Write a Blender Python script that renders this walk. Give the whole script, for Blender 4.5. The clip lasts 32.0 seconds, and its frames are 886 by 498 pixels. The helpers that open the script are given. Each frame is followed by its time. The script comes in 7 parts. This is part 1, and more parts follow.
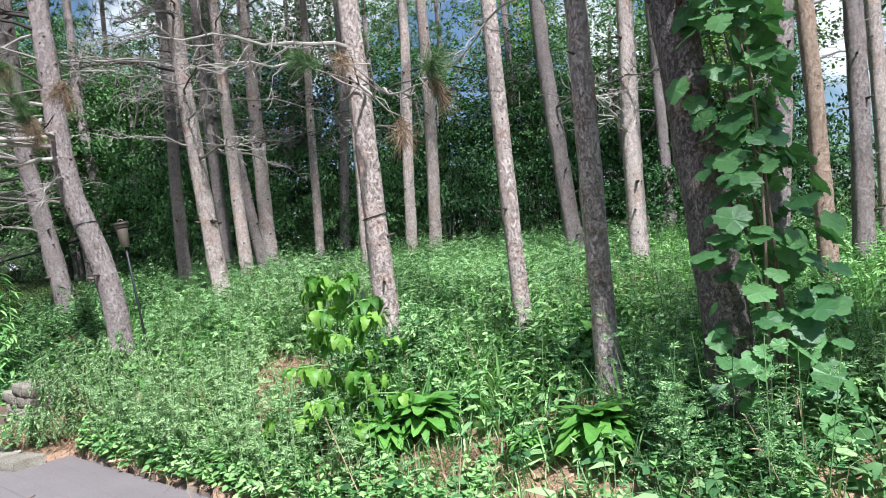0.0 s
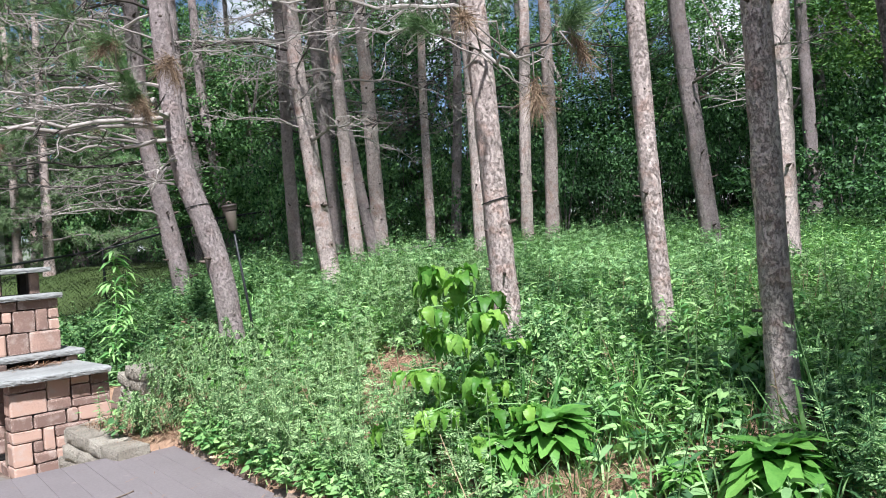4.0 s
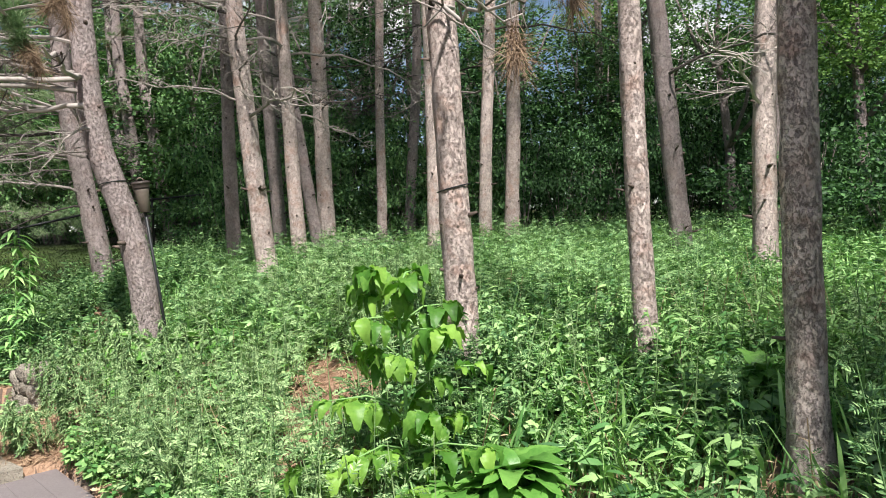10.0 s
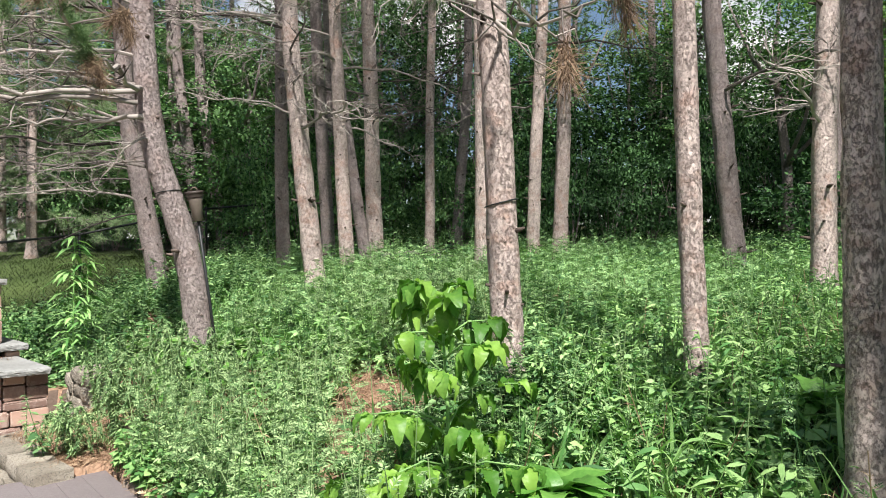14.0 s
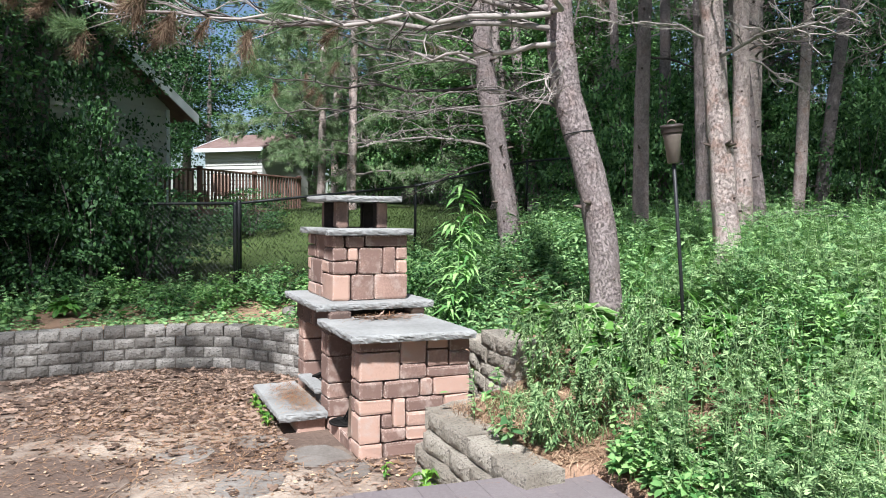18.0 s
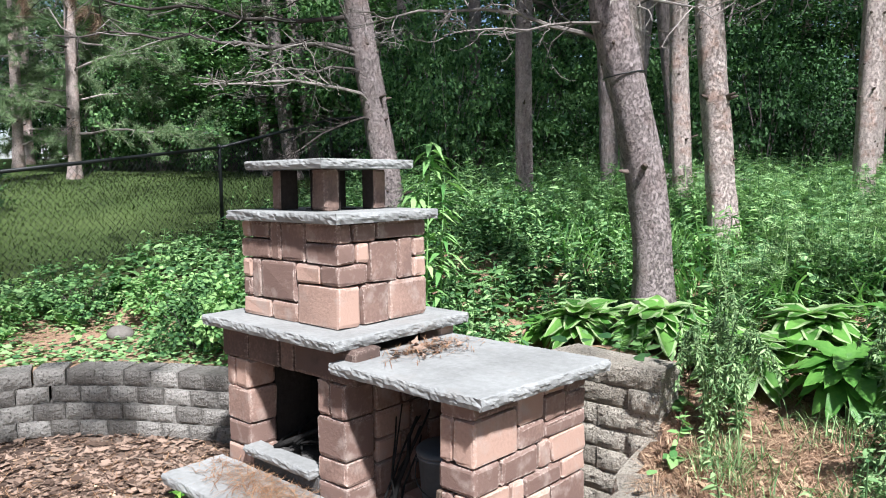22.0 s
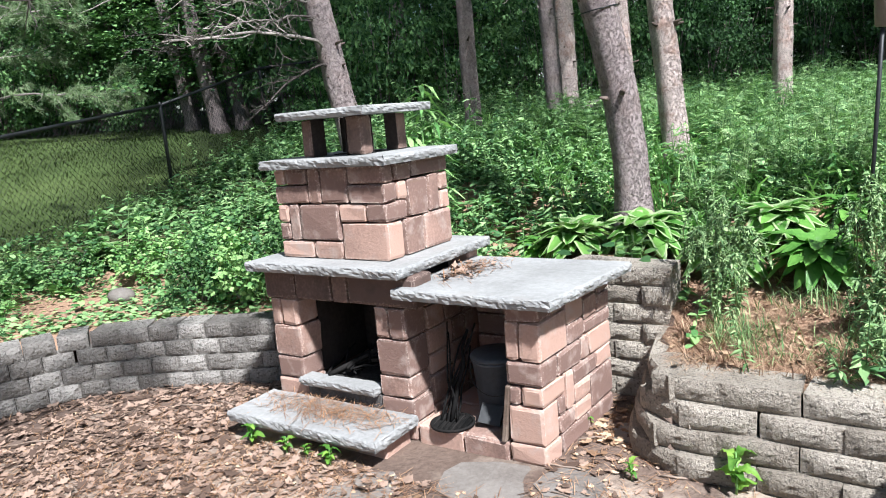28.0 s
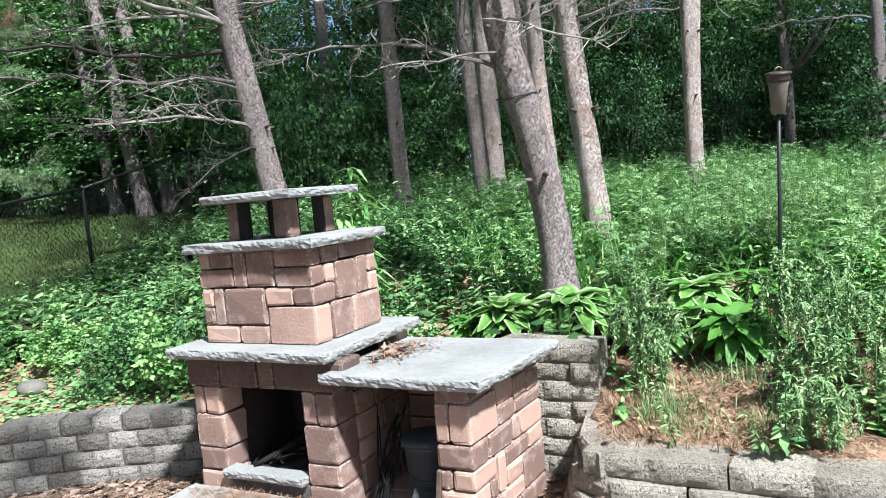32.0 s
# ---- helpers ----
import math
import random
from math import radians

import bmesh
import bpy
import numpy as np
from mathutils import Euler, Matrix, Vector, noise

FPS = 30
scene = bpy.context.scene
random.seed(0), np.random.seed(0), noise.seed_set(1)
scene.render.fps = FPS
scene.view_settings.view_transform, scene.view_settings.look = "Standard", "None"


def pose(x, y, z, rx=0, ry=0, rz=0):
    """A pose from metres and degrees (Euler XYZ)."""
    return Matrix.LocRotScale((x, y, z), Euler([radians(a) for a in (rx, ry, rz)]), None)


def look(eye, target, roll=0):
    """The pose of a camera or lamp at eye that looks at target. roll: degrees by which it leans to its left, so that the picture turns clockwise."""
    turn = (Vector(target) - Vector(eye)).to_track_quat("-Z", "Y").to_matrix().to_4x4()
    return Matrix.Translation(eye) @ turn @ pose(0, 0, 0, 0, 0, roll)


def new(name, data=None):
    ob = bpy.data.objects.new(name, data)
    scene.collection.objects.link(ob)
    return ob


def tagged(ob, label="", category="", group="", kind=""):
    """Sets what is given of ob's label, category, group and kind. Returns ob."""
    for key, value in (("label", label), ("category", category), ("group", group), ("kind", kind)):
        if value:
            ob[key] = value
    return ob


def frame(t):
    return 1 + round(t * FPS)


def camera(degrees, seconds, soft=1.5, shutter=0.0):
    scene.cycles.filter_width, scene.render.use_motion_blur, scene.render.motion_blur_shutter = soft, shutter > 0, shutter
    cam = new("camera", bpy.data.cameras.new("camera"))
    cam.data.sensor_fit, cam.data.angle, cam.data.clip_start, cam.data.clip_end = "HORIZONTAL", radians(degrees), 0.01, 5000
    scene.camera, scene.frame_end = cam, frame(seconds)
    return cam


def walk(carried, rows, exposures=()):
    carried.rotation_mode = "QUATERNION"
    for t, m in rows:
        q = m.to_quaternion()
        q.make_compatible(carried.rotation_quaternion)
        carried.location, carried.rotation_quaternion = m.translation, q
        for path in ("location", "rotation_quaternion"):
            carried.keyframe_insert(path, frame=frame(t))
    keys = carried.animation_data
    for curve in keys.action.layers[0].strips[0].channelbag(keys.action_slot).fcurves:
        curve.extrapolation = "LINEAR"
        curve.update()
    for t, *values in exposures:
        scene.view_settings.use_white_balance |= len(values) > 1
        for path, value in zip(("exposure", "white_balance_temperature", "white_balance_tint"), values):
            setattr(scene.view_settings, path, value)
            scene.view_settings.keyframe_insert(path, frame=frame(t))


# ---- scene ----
cam = camera(62.6, 32.0, soft=1.0)
PATH = [
    (0, (-1.745, 1.15, 1.644), (-1.487, 3.133, 1.655), -5.6),
    (0.5, (-1.719, 1.168, 1.635), (-1.439, 3.148, 1.668), -5.8),
    (1, (-1.69, 1.164, 1.631), (-1.384, 3.14, 1.675), -5.6),
    (1.5, (-1.696, 1.149, 1.625), (-1.376, 3.123, 1.655), -5.1),
    (2, (-1.74, 1.203, 1.627), (-1.46, 3.184, 1.644), -4.7),
    (2.5, (-1.853, 1.337, 1.622), (-1.592, 3.32, 1.639), -5.0),
    (3, (-1.917, 1.456, 1.614), (-1.709, 3.446, 1.628), -5.4),
    (3.5, (-1.818, 1.571, 1.637), (-1.847, 3.57, 1.64), -4.8),
    (5.5, (-1.775, 2.382, 1.694), (-1.827, 4.381, 1.718), -4.2),
    (6, (-1.74, 2.506, 1.705), (-1.821, 4.502, 1.794), -2.9),
    (6.5, (-1.75, 2.559, 1.704), (-1.628, 4.552, 1.823), -3.5),
    (7, (-1.764, 2.569, 1.702), (-1.585, 4.559, 1.801), -3.9),
    (7.5, (-1.759, 2.567, 1.708), (-1.656, 4.562, 1.804), -3.8),
    (8, (-1.762, 2.549, 1.697), (-1.741, 4.546, 1.792), -3.3),
    (8.5, (-1.758, 2.54, 1.69), (-1.734, 4.54, 1.728), -2.2),
    (9, (-1.768, 2.554, 1.679), (-1.661, 4.551, 1.645), -1.4),
    (9.5, (-1.771, 2.541, 1.678), (-1.65, 4.537, 1.637), -2.0),
    (10, (-1.768, 2.547, 1.676), (-1.683, 4.545, 1.652), -2.4),
    (10.5, (-1.764, 2.538, 1.687), (-1.681, 4.537, 1.67), -2.7),
    (11, (-1.766, 2.54, 1.69), (-1.654, 4.536, 1.747), -2.3),
    (11.5, (-1.765, 2.554, 1.696), (-1.634, 4.54, 1.897), -2.4),
    (12, (-1.755, 2.528, 1.704), (-1.624, 4.511, 1.925), -2.7),
    (12.5, (-1.723, 2.513, 1.696), (-1.63, 4.502, 1.884), -1.8),
    (13, (-1.703, 2.523, 1.687), (-1.683, 4.519, 1.813), -1.4),
    (13.5, (-1.712, 2.527, 1.681), (-1.72, 4.526, 1.745), -0.6),
    (14, (-1.763, 2.568, 1.678), (-1.806, 4.568, 1.697), -1.1),
    (14.5, (-1.93, 2.6, 1.68), (-2.107, 4.592, 1.652), -2.0),
    (15, (-2.012, 2.619, 1.681), (-2.547, 4.546, 1.633), -1.6),
    (15.5, (-2.142, 2.629, 1.657), (-2.951, 4.456, 1.572), -1.0),
    (17.5, (-3.111, 3.284, 1.706), (-3.871, 5.131, 1.584), -0.2),
    (18, (-3.45, 3.484, 1.65), (-4.153, 5.354, 1.561), 0.5),
    (18.5, (-3.746, 3.803, 1.652), (-4.351, 5.706, 1.533), -1.4),
    (19, (-4.066, 4.037, 1.684), (-4.609, 5.959, 1.577), -2.6),
    (19.5, (-4.394, 4.256, 1.664), (-4.752, 6.22, 1.538), -3.1),
    (20, (-4.673, 4.55, 1.682), (-4.933, 6.528, 1.544), -1.7),
    (20.5, (-5.021, 4.671, 1.67), (-5.253, 6.65, 1.504), -1.1),
    (21, (-5.327, 4.853, 1.633), (-5.41, 6.836, 1.389), -1.0),
    (21.5, (-5.652, 4.998, 1.677), (-5.655, 6.985, 1.449), -0.2),
    (22, (-5.97, 4.988, 1.698), (-5.835, 6.974, 1.511), -0.6),
    (22.5, (-6.226, 5.021, 1.687), (-5.887, 6.982, 1.481), -1.6),
    (23, (-6.459, 5.124, 1.726), (-6.083, 7.077, 1.518), -2.9),
    (23.5, (-6.64, 4.982, 1.722), (-6.413, 6.953, 1.469), -2.5),
    (24, (-6.664, 4.851, 1.732), (-6.434, 6.814, 1.428), -1.8),
    (24.5, (-6.626, 4.759, 1.745), (-6.375, 6.73, 1.522), -0.5),
    (26.5, (-6.701, 4.704, 1.751), (-6.36, 6.669, 1.599), -2.3),
    (27, (-6.698, 4.702, 1.725), (-6.324, 6.644, 1.429), -3.5),
    (27.5, (-6.702, 4.686, 1.722), (-6.318, 6.615, 1.358), -4.3),
    (28, (-6.702, 4.679, 1.725), (-6.319, 6.609, 1.364), -5.0),
    (28.5, (-6.71, 4.668, 1.727), (-6.315, 6.599, 1.385), -4.8),
    (29, (-6.714, 4.668, 1.717), (-6.278, 6.589, 1.374), -3.5),
    (29.5, (-6.709, 4.664, 1.713), (-6.211, 6.574, 1.391), -3.2),
    (30, (-6.698, 4.666, 1.715), (-6.181, 6.577, 1.434), -3.9),
    (30.5, (-6.698, 4.666, 1.717), (-6.194, 6.584, 1.458), -4.3),
    (31, (-6.7, 4.665, 1.721), (-6.22, 6.592, 1.474), -3.9),
    (31.5, (-6.702, 4.677, 1.716), (-6.226, 6.607, 1.49), -4.4),
    (32, (-6.67, 4.667, 1.733), (-6.089, 6.574, 1.57), -5.3),
]
walk(cam, [(t, look(eye, target, roll)) for t, eye, target, roll in PATH], exposures=(
    (0, 1.05, 5800, 7), (3, 1.03, 5750, 10), (6, 0.98, 6400, 9), (14, 0.97, 6550, 9), (18, 1.01, 6000, 10), (22, 1.09, 5950, 10), (28, 1.21, 5900, 10), (32, 1.27, 5800, 6)))

# ---- light ----
SUN_DIR = Vector((0.20, -0.75, 1.0)).normalized()
world = bpy.data.worlds.new("sky")
scene.world = world
world.use_nodes = True
wn = world.node_tree
wn.nodes.clear()
sky = wn.nodes.new("ShaderNodeTexSky")
sky.sky_type = "NISHITA"
sky.sun_disc = False
sky.sun_elevation = math.asin(SUN_DIR.z)
sky.sun_rotation = math.atan2(SUN_DIR.x, SUN_DIR.y)
sky_bg = wn.nodes.new("ShaderNodeBackground")
sky_bg.inputs["Strength"].default_value = 0.058
cloud_bg = wn.nodes.new("ShaderNodeBackground")
cloud_bg.inputs["Color"].default_value = (1.0, 0.98, 0.96, 1)
cloud_bg.inputs["Strength"].default_value = 0.64
wco = wn.nodes.new("ShaderNodeTexCoord")
cloud = wn.nodes.new("ShaderNodeTexNoise")
cloud.inputs["Scale"].default_value = 4.0
cloud.inputs["Detail"].default_value = 7.0
cloud_ramp = wn.nodes.new("ShaderNodeMapRange")
cloud_ramp.inputs["From Min"].default_value = 0.53
cloud_ramp.inputs["From Max"].default_value = 0.64
wmix = wn.nodes.new("ShaderNodeMixShader")
wout = wn.nodes.new("ShaderNodeOutputWorld")
wn.links.new(wco.outputs["Generated"], cloud.inputs["Vector"])
wn.links.new(cloud.outputs["Fac"], cloud_ramp.inputs["Value"])
wn.links.new(cloud_ramp.outputs["Result"], wmix.inputs["Fac"])
wn.links.new(sky.outputs["Color"], sky_bg.inputs["Color"])
wn.links.new(sky_bg.outputs["Background"], wmix.inputs[1])
wn.links.new(cloud_bg.outputs["Background"], wmix.inputs[2])
wn.links.new(wmix.outputs["Shader"], wout.inputs["Surface"])
sun_data = bpy.data.lights.new("sun", "SUN")
sun_data.energy = 5.0
sun_data.angle = radians(3.0)
sun_data.color = (1.0, 0.975, 0.93)
sun = new("sun", sun_data)
sun.rotation_euler = (-SUN_DIR).to_track_quat("-Z", "Y").to_euler()


# ---- materials ----
def material(name, dark, light, rough=0.8, big=1.5, fine=30.0, bump=0.3, spec=0.3, each=0.0, island=0.0,
             stretch=(1, 1, 1), spots=None, spot_scale=4.0, spot_edge=(0.58, 0.68), depth=0.02, metal=0.0, leaf=0.0, worn=None):
    """Two-scale mottled surface. each: variation from object to object; island: from piece to piece of one mesh; leaf: light let through."""
    m = bpy.data.materials.new(name)
    m.use_nodes = True
    nt = m.node_tree
    nt.nodes.clear()
    node, link = nt.nodes.new, nt.links.new
    out = node("ShaderNodeOutputMaterial")
    bsdf = node("ShaderNodeBsdfPrincipled")
    bsdf.inputs["Roughness"].default_value = rough
    bsdf.inputs["Specular IOR Level"].default_value = spec
    bsdf.inputs["Metallic"].default_value = metal
    co = node("ShaderNodeTexCoord")
    mp = node("ShaderNodeMapping")
    mp.inputs["Scale"].default_value = stretch
    link(co.outputs["Object"], mp.inputs["Vector"])
    n1 = node("ShaderNodeTexNoise")
    n1.inputs["Scale"].default_value = big
    n1.inputs["Detail"].default_value = 4
    n2 = node("ShaderNodeTexNoise")
    n2.inputs["Scale"].default_value = fine
    n2.inputs["Detail"].default_value = 5
    n2.inputs["Roughness"].default_value = 0.65
    for n in (n1, n2):
        link(mp.outputs["Vector"], n.inputs["Vector"])
    add = node("ShaderNodeMath")
    add.operation = "MULTIPLY_ADD"
    add.inputs[1].default_value = 0.55
    link(n1.outputs["Fac"], add.inputs[0])
    half = node("ShaderNodeMath")
    half.operation = "MULTIPLY"
    half.inputs[1].default_value = 0.45
    link(n2.outputs["Fac"], half.inputs[0])
    link(half.outputs[0], add.inputs[2])
    last = add.outputs[0]
    for amount, kind, socket in ((each, "ShaderNodeObjectInfo", "Random"), (island, "ShaderNodeNewGeometry", "Random Per Island")):
        if amount:
            info = node(kind)
            ma = node("ShaderNodeMath")
            ma.operation = "MULTIPLY_ADD"
            ma.inputs[1].default_value = amount
            link(info.outputs[socket], ma.inputs[0])
            sub = node("ShaderNodeMath")
            sub.operation = "SUBTRACT"
            sub.inputs[1].default_value = amount / 2
            link(last, sub.inputs[0])
            link(sub.outputs[0], ma.inputs[2])
            last = ma.outputs[0]
    rng = node("ShaderNodeMapRange")
    rng.inputs["From Min"].default_value = 0.3
    rng.inputs["From Max"].default_value = 0.7
    link(last, rng.inputs["Value"])
    mix = node("ShaderNodeMix")
    mix.data_type = "RGBA"
    mix.inputs["A"].default_value = (*dark, 1)
    mix.inputs["B"].default_value = (*light, 1)
    link(rng.outputs["Result"], mix.inputs["Factor"])
    colour = mix.outputs["Result"]
    if spots:
        n3 = node("ShaderNodeTexNoise")
        n3.inputs["Scale"].default_value = spot_scale
        n3.inputs["Detail"].default_value = 6
        n3.inputs["Roughness"].default_value = 0.6
        link(mp.outputs["Vector"], n3.inputs["Vector"])
        sr = node("ShaderNodeMapRange")
        sr.inputs["From Min"].default_value, sr.inputs["From Max"].default_value = spot_edge
        link(n3.outputs["Fac"], sr.inputs["Value"])
        mix2 = node("ShaderNodeMix")
        mix2.data_type = "RGBA"
        mix2.inputs["B"].default_value = (*spots, 1)
        link(colour, mix2.inputs["A"])
        link(sr.outputs["Result"], mix2.inputs["Factor"])
        colour = mix2.outputs["Result"]
    if worn:
        bev = node("ShaderNodeBevel")
        bev.samples = 4
        bev.inputs["Radius"].default_value = 0.016
        geo = node("ShaderNodeNewGeometry")
        dot = node("ShaderNodeVectorMath")
        dot.operation = "DOT_PRODUCT"
        link(bev.outputs["Normal"], dot.inputs[0])
        link(geo.outputs["True Normal"], dot.inputs[1])
        edge = node("ShaderNodeMapRange")
        edge.inputs["From Min"].default_value = 0.995
        edge.inputs["From Max"].default_value = 0.90
        link(dot.outputs["Value"], edge.inputs["Value"])
        grit = node("ShaderNodeMapRange")
        grit.inputs["From Min"].default_value = 0.46
        grit.inputs["From Max"].default_value = 0.60
        link(n2.outputs["Fac"], grit.inputs["Value"])
        both = node("ShaderNodeMath")
        both.operation = "MULTIPLY"
        link(edge.outputs["Result"], both.inputs[0])
        link(grit.outputs["Result"], both.inputs[1])
        mix3 = node("ShaderNodeMix")
        mix3.data_type = "RGBA"
        mix3.inputs["B"].default_value = (*worn, 1)
        link(colour, mix3.inputs["A"])
        link(both.outputs[0], mix3.inputs["Factor"])
        colour = mix3.outputs["Result"]
    link(colour, bsdf.inputs["Base Color"])
    if bump:
        b = node("ShaderNodeBump")
        b.inputs["Strength"].default_value = bump
        b.inputs["Distance"].default_value = depth
        link(n2.outputs["Fac"], b.inputs["Height"])
        link(b.outputs["Normal"], bsdf.inputs["Normal"])
    if leaf:
        tr = node("ShaderNodeBsdfTranslucent")
        br = node("ShaderNodeMix")
        br.data_type = "RGBA"
        br.blend_type = "MULTIPLY"
        br.inputs["Factor"].default_value = 1.0
        br.inputs["B"].default_value = (1.15, 1.35, 0.80, 1)
        link(colour, br.inputs["A"])
        link(br.outputs["Result"], tr.inputs["Color"])
        mx = node("ShaderNodeMixShader")
        mx.inputs["Fac"].default_value = leaf
        link(bsdf.outputs["BSDF"], mx.inputs[1])
        link(tr.outputs["BSDF"], mx.inputs[2])
        link(mx.outputs["Shader"], out.inputs["Surface"])
    else:
        link(bsdf.outputs["BSDF"], out.inputs["Surface"])
    return m


def bark(name, crack, dark, light, flake, amount):
    """Flaking pine bark: long plates with dark cracks between them and fresh pink-brown flakes."""
    m = bpy.data.materials.new(name)
    m.use_nodes = True
    nt = m.node_tree
    node, link = nt.nodes.new, nt.links.new
    bsdf = nt.nodes["Principled BSDF"]
    bsdf.inputs["Roughness"].default_value = 0.9
    bsdf.inputs["Specular IOR Level"].default_value = 0.15
    co = node("ShaderNodeTexCoord")
    mp = node("ShaderNodeMapping")
    mp.inputs["Scale"].default_value = (1, 1, 0.75)
    link(co.outputs["Object"], mp.inputs["Vector"])
    warp = node("ShaderNodeTexNoise")
    warp.inputs["Scale"].default_value = 9.0
    warp.inputs["Detail"].default_value = 4
    link(mp.outputs["Vector"], warp.inputs["Vector"])
    shift = node("ShaderNodeVectorMath")
    shift.operation = "MULTIPLY_ADD"
    shift.inputs[1].default_value = (0.025, 0.025, 0.025)
    link(warp.outputs["Color"], shift.inputs[0])
    link(mp.outputs["Vector"], shift.inputs[2])
    cell = node("ShaderNodeTexVoronoi")
    cell.inputs["Scale"].default_value = 40.0
    link(shift.outputs["Vector"], cell.inputs["Vector"])
    fleck = node("ShaderNodeTexNoise")
    fleck.inputs["Scale"].default_value = 55.0
    fleck.inputs["Detail"].default_value = 9
    fleck.inputs["Roughness"].default_value = 0.9
    link(shift.outputs["Vector"], fleck.inputs["Vector"])
    fine = node("ShaderNodeTexNoise")
    fine.inputs["Scale"].default_value = 26.0
    fine.inputs["Detail"].default_value = 9
    fine.inputs["Roughness"].default_value = 0.7
    link(mp.outputs["Vector"], fine.inputs["Vector"])
    info = node("ShaderNodeObjectInfo")
    tone = node("ShaderNodeMath")
    tone.operation = "MULTIPLY_ADD"
    tone.inputs[1].default_value = 0.42
    link(cell.outputs["Color"], tone.inputs[0])
    tone2 = node("ShaderNodeMath")
    tone2.operation = "MULTIPLY_ADD"
    tone2.inputs[1].default_value = 1.2
    link(fine.outputs["Fac"], tone2.inputs[0])
    own = node("ShaderNodeMath")
    own.operation = "MULTIPLY_ADD"
    own.inputs[1].default_value = 0.3
    own.inputs[2].default_value = -0.36
    link(info.outputs["Random"], own.inputs[0])
    link(own.outputs[0], tone2.inputs[2])
    link(tone2.outputs[0], tone.inputs[2])
    base = node("ShaderNodeMix")
    base.data_type = "RGBA"
    base.inputs["A"].default_value = (*dark, 1)
    base.inputs["B"].default_value = (*light, 1)
    link(tone.outputs[0], base.inputs["Factor"])
    patch = node("ShaderNodeTexNoise")
    patch.inputs["Scale"].default_value = 5.0
    patch.inputs["Detail"].default_value = 6
    patch.inputs["Roughness"].default_value = 0.65
    link(co.outputs["Object"], patch.inputs["Vector"])
    pr = node("ShaderNodeMapRange")
    pr.inputs["From Min"].default_value = 0.52
    pr.inputs["From Max"].default_value = 0.66
    pr.inputs["To Max"].default_value = amount
    link(patch.outputs["Fac"], pr.inputs["Value"])
    fl = node("ShaderNodeMix")
    fl.data_type = "RGBA"
    fl.inputs["B"].default_value = (*flake, 1)
    link(base.outputs["Result"], fl.inputs["A"])
    link(pr.outputs["Result"], fl.inputs["Factor"])
    stain = node("ShaderNodeTexNoise")
    stain.inputs["Scale"].default_value = 10.0
    stain.inputs["Detail"].default_value = 5
    stain.inputs["Roughness"].default_value = 0.7
    link(co.outputs["Object"], stain.inputs["Vector"])
    st = node("ShaderNodeMapRange")
    st.inputs["From Min"].default_value = 0.50
    st.inputs["From Max"].default_value = 0.68
    st.inputs["To Max"].default_value = 0.28
    link(stain.outputs["Fac"], st.inputs["Value"])
    sm = node("ShaderNodeMix")
    sm.data_type = "RGBA"
    sm.inputs["B"].default_value = (*[c * 0.85 for c in dark], 1)
    link(fl.outputs["Result"], sm.inputs["A"])
    link(st.outputs["Result"], sm.inputs["Factor"])
    er = node("ShaderNodeMapRange")
    er.inputs["From Min"].default_value = 0.33
    er.inputs["From Max"].default_value = 0.50
    er.inputs["To Min"].default_value = 0.10
    link(fleck.outputs["Fac"], er.inputs["Value"])
    ck = node("ShaderNodeMix")
    ck.data_type = "RGBA"
    ck.inputs["A"].default_value = (*crack, 1)
    link(sm.outputs["Result"], ck.inputs["B"])
    link(er.outputs["Result"], ck.inputs["Factor"])
    link(ck.outputs["Result"], bsdf.inputs["Base Color"])
    hs = node("ShaderNodeMath")
    hs.operation = "MULTIPLY_ADD"
    hs.inputs[1].default_value = 0.35
    link(fine.outputs["Fac"], hs.inputs[0])
    link(er.outputs["Result"], hs.inputs[2])
    bp = node("ShaderNodeBump")
    bp.inputs["Strength"].default_value = 0.9
    bp.inputs["Distance"].default_value = 0.028
    link(hs.outputs[0], bp.inputs["Height"])
    link(bp.outputs["Normal"], bsdf.inputs["Normal"])
    return m


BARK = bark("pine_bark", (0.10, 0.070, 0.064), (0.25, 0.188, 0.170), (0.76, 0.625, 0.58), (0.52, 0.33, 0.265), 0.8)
# Greyer, darker copy of the pine bark, with the stems' shade in its colour.
BARK_SHADED = bark("shade_bark", (0.07, 0.053, 0.050), (0.145, 0.116, 0.113), (0.42, 0.345, 0.335), (0.33, 0.235, 0.21), 0.5)
BARE_WOOD = bark("bare_trunk_wood", (0.20, 0.125, 0.09), (0.25, 0.16, 0.12), (0.53, 0.395, 0.31), (0.45, 0.30, 0.22), 0.6)
KNOT = material("dark_knot", (0.045, 0.034, 0.03), (0.19, 0.145, 0.125), 0.95, 6, 50, 0.5, 0.1)
TWIG = material("dead_twig", (0.06, 0.05, 0.046), (0.36, 0.315, 0.29), 0.9, 1.2, 40, 0.2, 0.1, each=0.6)
NEEDLE = material("pine_needle", (0.06, 0.12, 0.05), (0.20, 0.28, 0.13), 0.6, 2, 20, 0, 0.18, island=0.5, leaf=0.15)
NEEDLE_SOFT = material("soft_pine_needle", (0.10, 0.17, 0.08), (0.30, 0.38, 0.21), 0.6, 2, 20, 0, 0.18, island=0.5, leaf=0.2)
NEEDLE_DRY = material("dry_needle", (0.22, 0.115, 0.065), (0.44, 0.265, 0.155), 0.8, 2, 20, 0, 0.1, island=0.5)
TUFT_DRY = material("dry_tuft_needle", (0.12, 0.08, 0.055), (0.28, 0.195, 0.13), 0.8, 2, 20, 0, 0.1, island=0.5)
